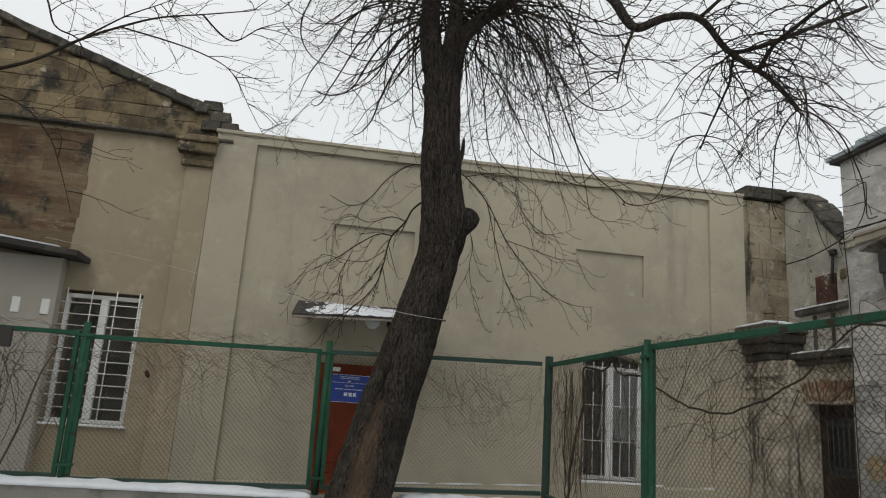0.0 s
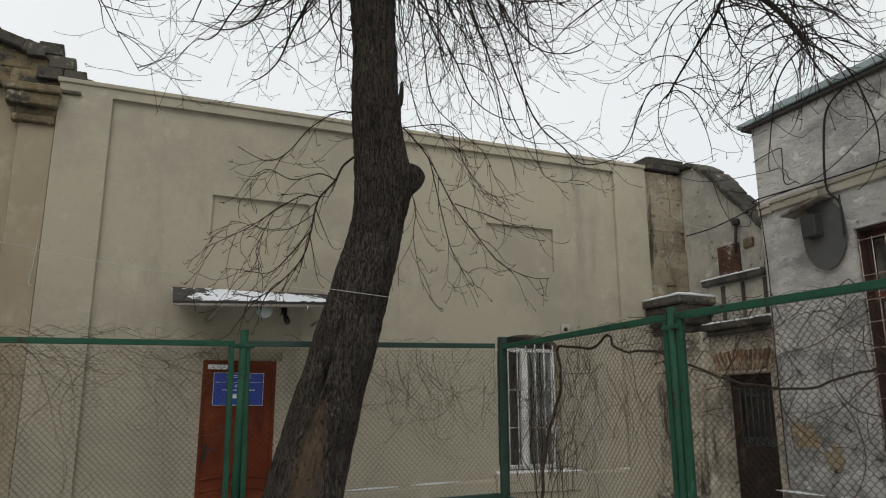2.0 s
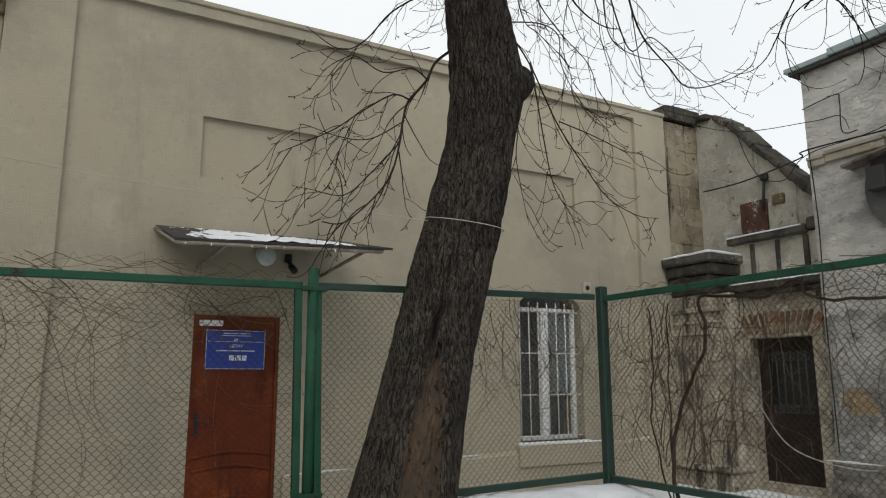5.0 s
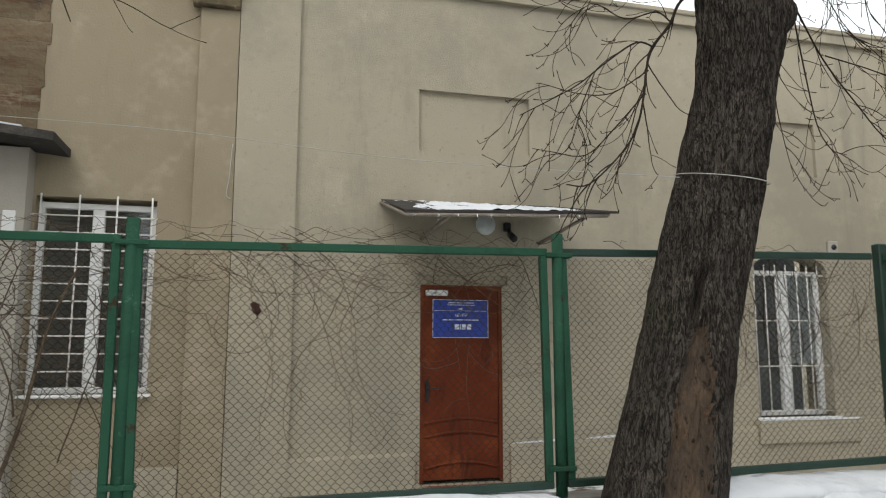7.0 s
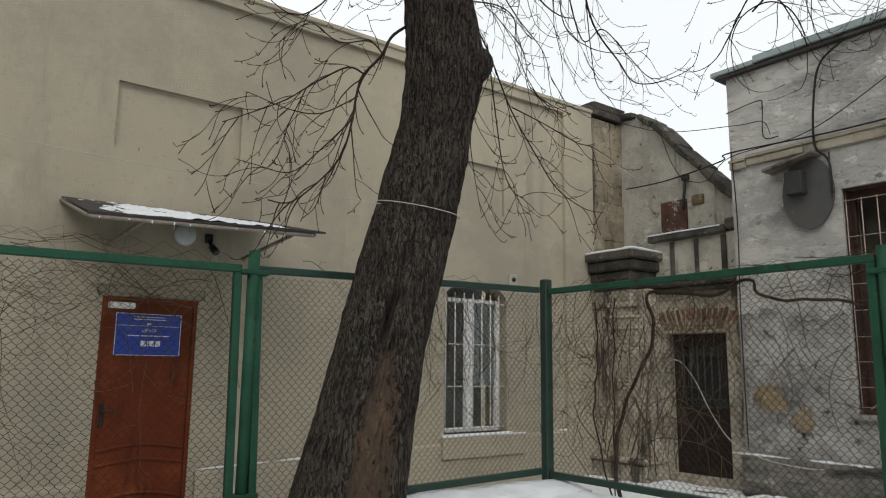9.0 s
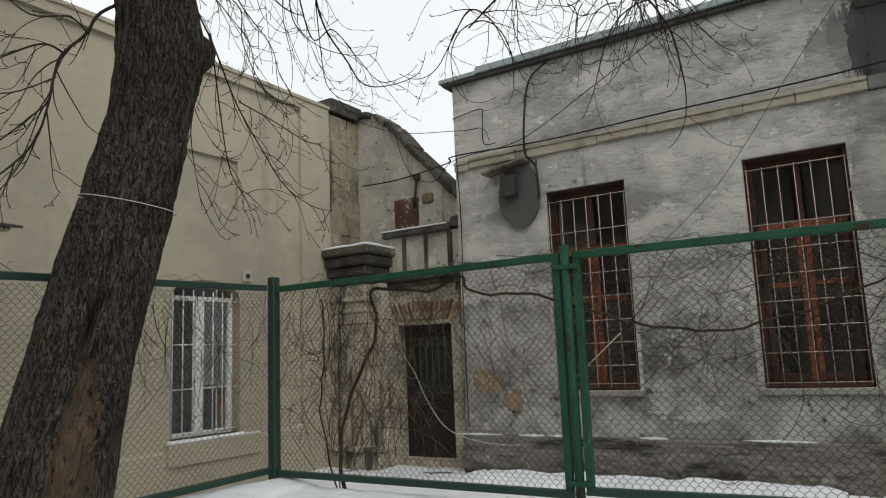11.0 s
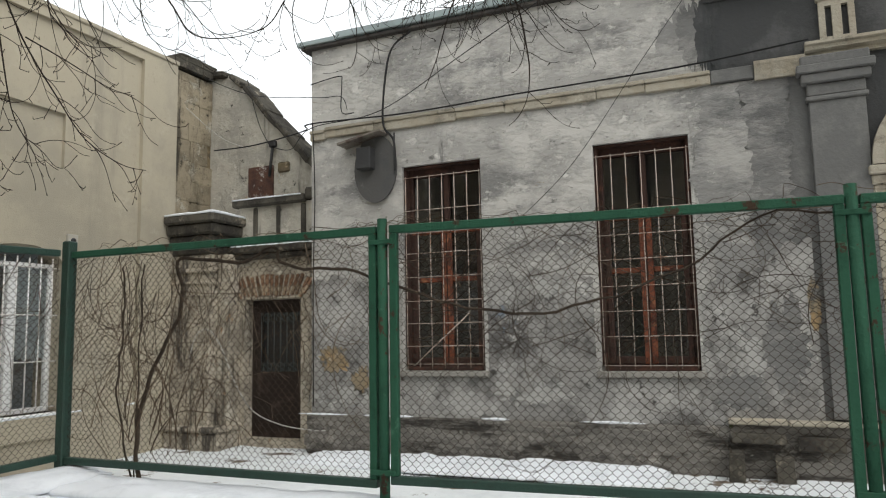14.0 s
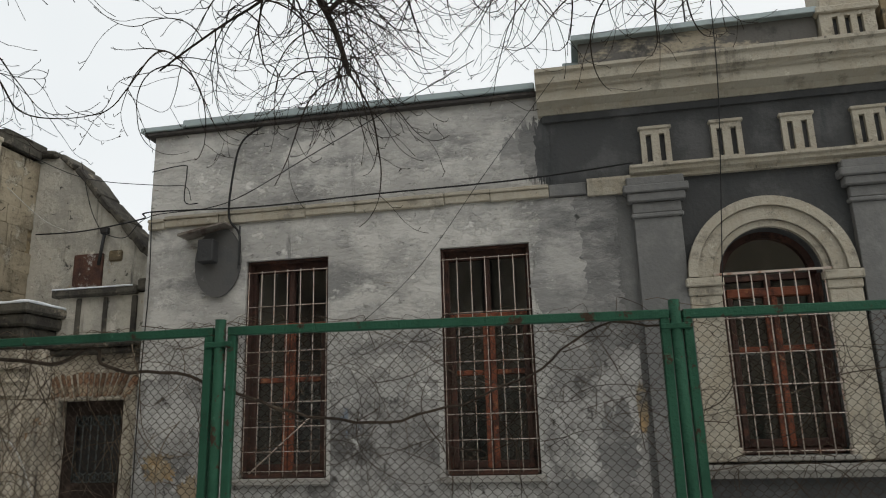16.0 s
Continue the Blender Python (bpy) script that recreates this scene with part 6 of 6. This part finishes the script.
gx_face = lambda u, z, o: (X + 0.035 - o, u, z)
for name, win, zs in (("window_3", WA, (3.50, 3.07, 2.78, 2.52, 2.22, 1.92, 1.64, 1.36, 1.14)), ("window_4", WB, (3.50, 2.86, 2.58, 2.30, 2.0, 1.72, 1.44, 1.12))):
    w = old_window(name, win, "tall old window with flaking red-brown frames behind pale bars")
    y0, y1, z0, z1 = win
    grille("bar", w, gx_face, [y0 + 0.03 + (y1 - y0 - 0.06) * k / 6 for k in range(7)], zs, z0 + 0.02, 3.52, y0 + 0.01, y1 - 0.01, M_RUSTBAR, "pale rusting bar", 0.006)
    part("window_sill", boxes((X - 0.09, X + 0.16, y0 - 0.05, y1 + 0.05, z0 - 0.07, z0 - 0.004), bevel=0.014), M_CONCRETE, w, "rough cement sill")
brace = Tubes().add([(X + 0.0, 9.5, 1.12), (X + 0.0, 8.75, 1.75)], 0.008, 6)
tube_part("brace", brace, M_RUSTBAR, bpy.data.objects["window_3"], "pale diagonal bar")
w = old_window("window_5", WC, "arched old window with dark red-brown frames behind pale bars", True)
grille("bar", w, lambda u, z, o: (X - 0.09 - o, u, z), [3.06 + 0.145 * k for k in range(8)], (1.26, 1.62, 1.92, 2.25, 2.62), 1.2, 3.10, 3.02, 4.12, M_RUSTBAR, "pale rusting bar", 0.007)
part("top_bar", boxes((X - 0.10, X - 0.085, 2.98, 4.16, 3.09, 3.115)), M_RUSTBAR, w, "flat pale top bar")
part("window_sill", boxes((X - 0.12, X + 0.16, 2.98, 4.15, 1.16, 1.215), bevel=0.014), M_CONCRETE, w, "worn stone sill")

# damp, older coat of plaster on the lower wall, with a ragged upper edge
def ragged_coat(name, y0, y1, zlow, ztop, amp, seed, proud, holes, material_, label):
    b = bmesh.new()
    n = int((y1 - y0) / 0.06)
    ys = [y0 + (y1 - y0) * i / n for i in range(n + 1)]
    rows = []
    for y in ys:
        t = ztop + amp * noise.noise((y * 0.9, seed, 0)) + 0.35 * amp * noise.noise((y * 4.5, seed, 2)) + 0.15 * amp * noise.noise((y * 14, seed, 4))
        rows.append(t)
    for i in range(n):
        a, c = ys[i], ys[i + 1]
        cuts = [(zlow, rows[i], rows[i + 1])]
        for h in holes:
            if h[0] - 0.05 < (a + c) / 2 < h[1] + 0.05:
                cuts = [(zlow, h[2] - 0.08, h[2] - 0.08)]
        for lo_, ta, tc in cuts:
            vs = [b.verts.new((X - proud, a, lo_)), b.verts.new((X - proud, c, lo_)), b.verts.new((X - proud, c, tc)), b.verts.new((X - proud, a, ta))]
            b.faces.new(vs)
            edge_ = [b.verts.new((X, a, ta)), b.verts.new((X, c, tc))]
            b.faces.new((vs[3], vs[2], edge_[1], edge_[0]))
    bmesh.ops.remove_doubles(b, verts=b.verts, dist=0.0005)
    return solo(name, b, material_, label, "plaster", kind="structure")


ragged_coat("plaster_coat", 5.0, 10.99, 0.49, 2.15, 0.55, 3.0, 0.008, [WA, WB], M_DAMP, "damp darker coat of older plaster")

def ragged_patch(name, ya, yb, amp, z0, z1, x, seed, material_, label):
    """A half-worn coat between two ragged upright edges."""
    b = bmesh.new()
    n = int((z1 - z0) / 0.02)
    prev = None
    for i in range(n + 1):
        z = z0 + (z1 - z0) * i / n
        wav = [amp * (noise.noise((z * 1.1, seed + k, 0)) + 0.6 * noise.noise((z * 4, seed + k, 3)) + 0.4 * noise.noise((z * 13, seed + k, 5)) + 0.25 * noise.noise((z * 37, seed + k, 7))) for k in (0, 9)]
        row = (b.verts.new((x, ya + wav[0], z)), b.verts.new((x, yb + wav[1], z)))
        if prev:
            b.faces.new((prev[0], row[0], row[1], prev[1]))
        prev = row
    return solo(name, b, material_, label, "plaster", kind="structure")


ragged_patch("plaster_patch", 5.50, 6.02, 0.2, 0.7, 4.14, X - 0.004, 2.0, M_MIXED, "half-worn grey plaster")
ragged_patch("plaster_patch", 5.12, 5.55, 0.16, 0.7, 4.14, X - 0.006, 12.0, M_MIXED_DARK, "mostly bare grey plaster")



def blot(name, y, z, ry, rz, seed, material_, label, x=X - 0.011):
    """A ragged patch where the coat has come off or salt has bloomed."""
    edge = []
    for k in range(90):
        a = math.tau * k / 90
        q = 1 + 0.35 * noise.noise((math.cos(a) * 1.5, math.sin(a) * 1.5, seed)) + 0.4 * noise.noise((math.cos(a) * 5, math.sin(a) * 5, seed)) + 0.3 * noise.noise((math.cos(a) * 16, math.sin(a) * 16, seed))
        edge.append((y + ry * q * math.cos(a), z + rz * q * math.sin(a)))
    return solo(name, prism(edge, "x", x, x + 0.008), material_, label, "plaster", kind="structure")


blot("ochre_patch", 10.66, 1.2, 0.22, 0.16, 1.0, M_OCHRE, "ochre patch where the plaster has come off")
blot("ochre_patch", 10.25, 0.92, 0.13, 0.16, 2.0, M_OCHRE, "ochre patch where the plaster has come off")
blot("ochre_patch", 5.02, 1.75, 0.06, 0.24, 3.0, M_OCHRE, "ochre patch at the worn corner of the bay", X - 0.013)
blot("damp_stain", 5.30, 1.35, 0.22, 0.42, 21.0, M_MIXED_DARK, "dark damp stain on the plaster", X - 0.0135)
blot("damp_stain", 5.75, 0.85, 0.3, 0.16, 22.0, M_MIXED_DARK, "dark damp stain on the plaster", X - 0.0132)
blot("frieze_stain", 6.0, 4.78, 0.17, 0.40, 11.0, M_MIXED_DARK, "mostly bare grey plaster by the frieze", X - 0.004)
blot("frieze_stain", 5.90, 4.74, 0.10, 0.42, 8.0, M_DARK, "dark flaking stain at the edge of the frieze", X - 0.005)
blot("frieze_stain", 6.12, 4.70, 0.24, 0.36, 9.0, M_MIXED, "half-worn grey plaster by the frieze", X - 0.003)
blot("salt_bloom", 10.55, 0.74, 0.36, 0.12, 4.0, M_LIMEWASH, "white salt bloom on damp plaster")
blot("salt_bloom", 8.0, 0.85, 0.42, 0.16, 5.0, M_LIMEWASH, "white salt bloom on damp plaster")
blot("salt_bloom", 5.7, 1.15, 0.22, 0.32, 6.0, M_LIMEWASH, "white salt bloom on damp plaster", X - 0.013)
blot("salt_bloom", 7.75, 2.05, 0.24, 0.14, 7.0, M_LIMEWASH, "white salt bloom on damp plaster")

# small things on the grey wall
dish = thing("wall_vent_dish", (X, 10.0, 3.2), "dark oval metal plate and sooty box under a rusted tin hood", "wall vent")
bm = prism([(9.99 + 0.31 * math.cos(math.tau * k / 28), 3.66 + 0.45 * math.sin(math.tau * k / 28)) for k in range(28)], "x", X - 0.055, X - 0.03)
part("plate", bm, M_DISH, dish)
part("rim", boxes((X - 0.07, X - 0.052, 9.70, 9.715, 3.55, 4.1)), M_SOOT, dish)
part("vent_box", boxes((X - 0.20, X, 9.99, 10.20, 3.64, 3.93), bevel=0.015), M_SOOT, dish)
part("hood", prism([(10.45, 3.98), (9.82, 4.10), (9.82, 4.12), (10.45, 4.01)], "x", X - 0.25, X), M_TIN, dish, "bent grey-brown tin hood")
for name, pts, r in (
    ("cable", [(X - 0.06, 9.45, 5.42), (X - 0.05, 9.72, 5.25), (X - 0.04, 9.83, 4.9), (X - 0.07, 9.86, 4.25), (X - 0.05, 9.72, 4.0), (X - 0.06, 9.70, 3.6)], 0.014),
    ("cable", [(7.75, 13.25, 4.45), (7.5, 12.3, 4.36), (7.2, 11.2, 4.36), (X - 0.08, 10.95, 4.38), (X - 0.08, 9.5, 4.33), (X - 0.08, 8.0, 4.36), (X - 0.08, 6.2, 4.38), (X - 0.2, 4.9, 4.42)], 0.010),
    ("cable", [(7.85, 12.25, 4.42), (7.6, 11.7, 4.25), (X - 0.06, 10.96, 4.33), (X - 0.07, 9.9, 4.42), (X - 0.3, 8.6, 4.9), (X - 0.6, 6.6, 5.7)], 0.006),
    ("cable", [(7.3, W + 0.2, 5.75), (7.2, 12.2, 5.05), (X - 0.05, 10.9, 4.75), (X - 0.06, 10.5, 4.7), (X - 0.06, 10.4, 4.5)], 0.005),
    ("cable", [(X - 0.03, 11.0, 4.95), (X - 0.03, 10.55, 5.0), (X - 0.03, 10.5, 4.9), (X - 0.04, 10.5, 4.5), (X - 0.06, 10.3, 4.45)], 0.007),
    ("cable", [(7.02, 10.94, 4.4), (7.06, 10.93, 3.4), (7.05, 10.95, 2.2), (7.04, 10.94, 0.6)], 0.007),
    ("cable", [(7.85, 12.7, 5.55), (7.82, 12.45, 4.8), (7.8, 12.2, 4.38)], 0.006),
    ("cable", [(X - 0.4, 3.9, 6.2), (X - 0.42, 3.95, 5.0), (X - 0.2, 4.1, 3.0)], 0.006),
    ("cable", [(X - 0.01, 8.2, 2.75), (6.95, 7.4, 3.4), (6.85, 6.6, 4.4), (X - 0.37, 5.7, 5.5)], 0.0035),
):
    tube_solo(name, Tubes().add(smooth_line(pts, 8), r, 6), M_CABLE, "black slack electric cable on the wall", "cable", "cables")
for pts in ([(7.2, W - 0.07, 5.0), (7.5, 12.9, 4.55), (7.88, 12.6, 4.42)],):
    tube_solo("cable", Tubes().add(smooth_line(pts, 8), 0.005, 5), M_CORD, "thin pale cable across the corner", "cable", "cables")
bracket = thing("cable_bracket", (7.86, 12.2, 3.9), "dark iron cable bracket on the gable", "bracket")
tube_part("pole", Tubes().add([(7.84, 12.26, 3.95), (7.84, 12.2, 4.45)], 0.022, 8), M_SOOT, bracket)
part("insulator", boxes((7.80, 7.88, 12.14, 12.26, 4.40, 4.50), bevel=0.015), M_BLACK, bracket)
aerial = thing("roof_aerial", (X + 0.4, 4.05, 6.1), "thin rod television aerial on the attic", "aerial")
tube_part("mast", Tubes().add([(X + 0.4, 4.05, 6.0), (X + 0.4, 4.05, 6.95)], 0.012, 6), M_SOOT, aerial)
for k in range(6):
    tube_part("rod", Tubes().add([(X + 0.4, 3.85 - 0.02 * k, 6.45 + 0.08 * k), (X + 0.4, 4.28 - 0.02 * k, 6.40 + 0.08 * k)], 0.005, 5), M_CORD, aerial)

# ---- gate door, brick arch, balustrade ----
gate = thing("door_2", (7.54, 11.83, 0.1), "closed brown iron door with an ornamental upper grille", "door", kind="structure")
part("leaf", pierced("x", 7.54, 7.58, GD[0], GD[1], 0.10, 2.04, [(11.50, 12.16, 1.02, 1.86)]), M_IRON, gate)
# opaque black sheet that closes the opening behind the grille
part("backing", boxes((7.62, 7.64, 11.48, 12.18, 1.0, 1.88)), M_BLACK, gate, "opaque black sheet behind the grille")
for y in [11.50 + 0.11 * k for k in range(7)]:
    tube_part("grille_bar", Tubes().add([(7.55, y, 1.02), (7.55, y, 1.86)], 0.009, 6), M_GRILLE, gate)
for k in range(3):
    y = 11.61 + 0.22 * k
    for z in (1.08, 1.78):
        tube_part("rosette", Tubes().add([(7.54, y + 0.075 * math.cos(math.tau * q / 16), z + 0.06 * math.sin(math.tau * q / 16)) for q in range(17)], 0.007, 5), M_GRILLE, gate)
        tube_part("cross", Tubes().add([(7.54, y - 0.1, z - 0.06), (7.54, y + 0.1, z + 0.06)], 0.006, 5), M_GRILLE, gate)
        tube_part("cross", Tubes().add([(7.54, y - 0.1, z + 0.06), (7.54, y + 0.1, z - 0.06)], 0.006, 5), M_GRILLE, gate)
tube_solo("vine", Tubes().add(smooth_line([(2.66, 9.02, 1.40), (2.68, 8.98, 1.55), (2.66, 8.86, 1.58), (2.62, 8.72, 1.46), (2.58, 8.58, 1.25), (2.58, 8.44, 1.08), (2.60, 8.24, 1.00), (2.58, 8.0, 0.98), (2.46, 7.85, 1.0)], 7), 0.0038, 6), M_CORD, "pale dry shoot bowed out from the fence", "vine", "vines on the fence")
lintel = thing("brick_arch", (GX, 11.83, 2.05), "flat arch of weathered red bricks over the iron door", "brick arch")
brick_mesh = [mesh_of(box(bmesh.new(), -0.03, 0.03, -0.025, 0.025, -0.15, 0.15, bevel=0.009, wobble=0.006), "brick", M_BRICK) for _ in range(2)]
for k in range(17):
    f = (k - 8) / 8
    ob = new("brick", brick_mesh[k % 2])
    ob.parent = lintel
    ob.matrix_basis = pose(-0.004 + random.uniform(-0.012, 0.006), 0.62 * f, 0.155 + 0.03 * (1 - f * f) + random.uniform(-0.02, 0.02), -34 * f + random.uniform(-3, 3), 0, 0)
part("mortar", boxes((GX - 0.014, GX + 0.05, 11.83 - 0.64, 11.83 + 0.64, 2.045, 2.38), bevel=0.01), M_GATEWALL, lintel, "pale mortar")
rail_ = thing("parapet", (7.5, 11.8, 2.8), "broken plaster parapet with blackened coping over the door", "parapet")
part("panel", boxes((7.50, 7.62, 10.98, 12.55, 2.80, 3.44)), M_RUIN, rail_)
for y0, y1 in ((12.2, 12.27), (11.80, 11.86), (11.36, 11.44), (10.99, 11.08)):
    part("rib", boxes((7.465, 7.50, y0, y1, 2.80, 3.40), bevel=0.01), M_STONE_DARK, rail_, "dark worn rib")
part("coping", boxes((7.40, 7.72, 11.35, 12.62, 3.42, 3.54), (7.42, 7.72, 10.98, 11.35, 3.46, 3.62), bevel=0.025), M_STONE_DARK, rail_, "blackened broken coping")
snow_bank(7.39, 7.70, 11.4, 12.6, 3.53, 0.022, 5, 30, 12, label="thin snow on the coping")
snow_bank(7.20, 7.52, 11.0, 12.45, 2.80, 0.035, 6, 30, 15, label="snow on the ledge")
snow_bank(6.78, 7.58, 12.42, W - 0.08, 3.27, 0.05, 18, 18, 17, label="snow on the capital")
hatch = solo("rusty_hatch", boxes((7.86, 7.91, 12.22, 12.68, 3.62, 4.13), bevel=0.01), M_RUST, "rusty sheet hatch with peeling white paint", "hatch")
solo("wall_hole", boxes((7.885, 7.91, 11.93, 12.14, 4.0, 4.16), bevel=0.02), M_STONE, "patch of broken plaster baring the stone", "damage", kind="structure")
rubble = [((X - 0.16, 5.84, 0.13), (0.2, 0.15, 0.30)), ((X - 0.17, 5.40, 0.11), (0.18, 0.17, 0.26)), ((X - 0.10, 5.62, 0.40), (0.1, 0.5, 0.1)), ((X - 0.09, 5.05, 0.36), (0.08, 0.42, 0.14)), ((X - 0.09, 4.55, 0.30), (0.08, 0.36, 0.18)), ((X - 0.09, 4.1, 0.38), (0.07, 0.4, 0.12))]
pieces("stone", bpy.data.objects["plinth_bay"], rubble, M_STONE_DARK)
snow_bank(6.2, 7.0, 6.5, 10.8, 0.02, 0.12, 20, 70, 21, label="lumpy snow along the grey wall", cover=0.75)

ledge_snow = Tubes()
prng = random.Random(9)
y = 6.2
while y < 10.9:
    l = prng.uniform(0.2, 0.8)
    if y > 9.2 or prng.random() < 0.35:
        ledge_snow.add([(X - 0.045, y + l * k / 6, 0.505) for k in range(7)], [0.004 + 0.016 * math.sin(math.pi * k / 6) * prng.uniform(0.6, 1.2) for k in range(7)], 6)
    y += l + prng.uniform(0.0, 0.4)
tube_solo("ledge_snow", ledge_snow, M_SNOW, "thin line of snow on the broken plinth ledge", "snow", kind="stuff")
rows = []
y = 5.95
while y < 10.9:
    l = prng.uniform(0.14, 0.42)
    z = prng.choice((0.02, 0.12, 0.24))
    rows.append(((X - 0.045 + prng.uniform(-0.012, 0.012), y + l / 2, z + prng.uniform(0.03, 0.08)), (0.03, l - prng.uniform(0.02, 0.06), prng.uniform(0.07, 0.15))))
    y += l + prng.uniform(0.02, 0.3)
pieces("stone", bpy.data.objects["plinth_grey"], rows, M_PLINTH)

# ---- stones that can be told apart ----
rng = random.Random(2)


def top_at(x):
    pts = [(-7.5, 7.85), (-5.48, 7.12), (-4.34, 6.72), (-2.1, 5.95), (-1.70, 5.66)]
    for (a, b), (c, d) in zip(pts, pts[1:]):
        if a <= x <= c:
            return b + (d - b) * (x - a) / (c - a)
    return 5.4


rows = []
z = 5.50
while z < 7.4:
    h = rng.uniform(0.17, 0.24)
    x = -5.9
    while x < -1.8:
        l = rng.uniform(0.28, 0.55)
        if z + h * 0.8 < top_at(x + l * 0.6):
            rows.append(((x + l / 2, Y2 + 0.06, z + h / 2), (l - 0.002, 0.10 + rng.uniform(0, 0.04), h - rng.choice((0.0, 0.006, 0.012)))))
        x += l
    z += h
pieces("block", gable, rows, M_STONE)
x = -7.4
while x < -2.1:  # coping stones laid down the slope
    l = rng.uniform(0.26, 0.44)
    slope = math.atan2(top_at(x + l) - top_at(x), l)
    ob = new("coping_stone", mesh_of(box(bmesh.new(), -l * 0.53, l * 0.53, -0.17, 0.17, -rng.uniform(0.09, 0.12), rng.uniform(0.02, 0.055), bevel=0.02), "coping_stone", M_STONE_DARK))
    ob.parent = gable
    ob.matrix_basis = pose(x + l / 2 - base_of(gable).x, Y2 + 0.1 - base_of(gable).y, top_at(x + l / 2) + 0.03 - base_of(gable).z, rng.uniform(-2, 2), -math.degrees(slope) + rng.uniform(-3, 3), 0)
    x += l * 0.94
cap_rows = [((-2.12, Y2 + 0.05, 6.03), (0.28, 0.3, 0.15)), ((-2.28, Y2 + 0.05, 5.98), (0.2, 0.3, 0.16)), ((-1.98, Y2 + 0.05, 5.86), (0.3, 0.3, 0.17)), ((-1.82, Y2 + 0.05, 5.70), (0.26, 0.3, 0.16)), ((-2.1, Y2 + 0.05, 5.70), (0.28, 0.3, 0.16))]
pieces("coping_stone", gable, cap_rows, M_STONE_DARK)
rows = []
z = 3.55
while z < 5.38:
    h = rng.uniform(0.19, 0.26)
    x = -6.0
    stop = -3.80 + rng.uniform(-0.05, 0.03)
    while x < stop - 0.1:
        l = min(rng.uniform(0.35, 0.6), stop - x)
        rows.append(((x + l / 2, Y2 + 0.02, z + h / 2), (l + 0.012, 0.062, min(h, 5.43 - z) + 0.008)))
        x += l
    z += h
pieces("block", bpy.data.objects["wall_yellow"], rows, M_STONE_BROWN)
rows = []
z = 3.28
while z < 5.5:
    h = min(rng.uniform(0.26, 0.38), 5.6 - z)
    x = 7.03
    while x < 7.80:
        l = 7.90 - x if x > 7.55 else rng.uniform(0.3, 0.6)
        rows.append(((x + l / 2, W + 0.085 + rng.uniform(-0.008, 0.008), z + h / 2), (l - 0.004, 0.08, h - rng.choice((0.016, 0.004, -0.006)))))
        x += l
    z += h
pieces("block", bpy.data.objects["wall_ruin_front"], rows, M_QUOIN)
ruin = bpy.data.objects["wall_ruin"]
slope = [(W + 0.1, 5.74), (13.1, 5.72), (12.75, 5.44), (12.31, 4.95), (11.54, 4.12), (11.0, 3.55)]
rows = [((7.4, W + 0.22, 5.70), (0.95, 0.5, 0.12)), ((7.5, W + 0.2, 5.80), (0.8, 0.5, 0.10))]
pieces("coping_stone", bpy.data.objects["wall_ruin_front"], rows, M_STONE_DARK)
cap_mesh = [mesh_of(box(bmesh.new(), -0.22, 0.26, -0.16, 0.16, -0.05, 0.05, bevel=0.02, wobble=0.015), "coping_stone", M_STONE_DARK) for _ in range(4)]
for (a, b), (c, d) in zip(slope, slope[1:]):
    n = max(1, int(math.hypot(c - a, d - b) / 0.24))
    for k in range(n):
        f = (k + 0.5) / n
        ob = new("coping_stone", rng.choice(cap_mesh))
        ob.parent = ruin
        ob.matrix_basis = pose(8.02 + rng.uniform(-0.03, 0.03), a + (c - a) * f, b + (d - b) * f + rng.uniform(-0.01, 0.02), -math.degrees(math.atan2(d - b, a - c)), 0, 0)
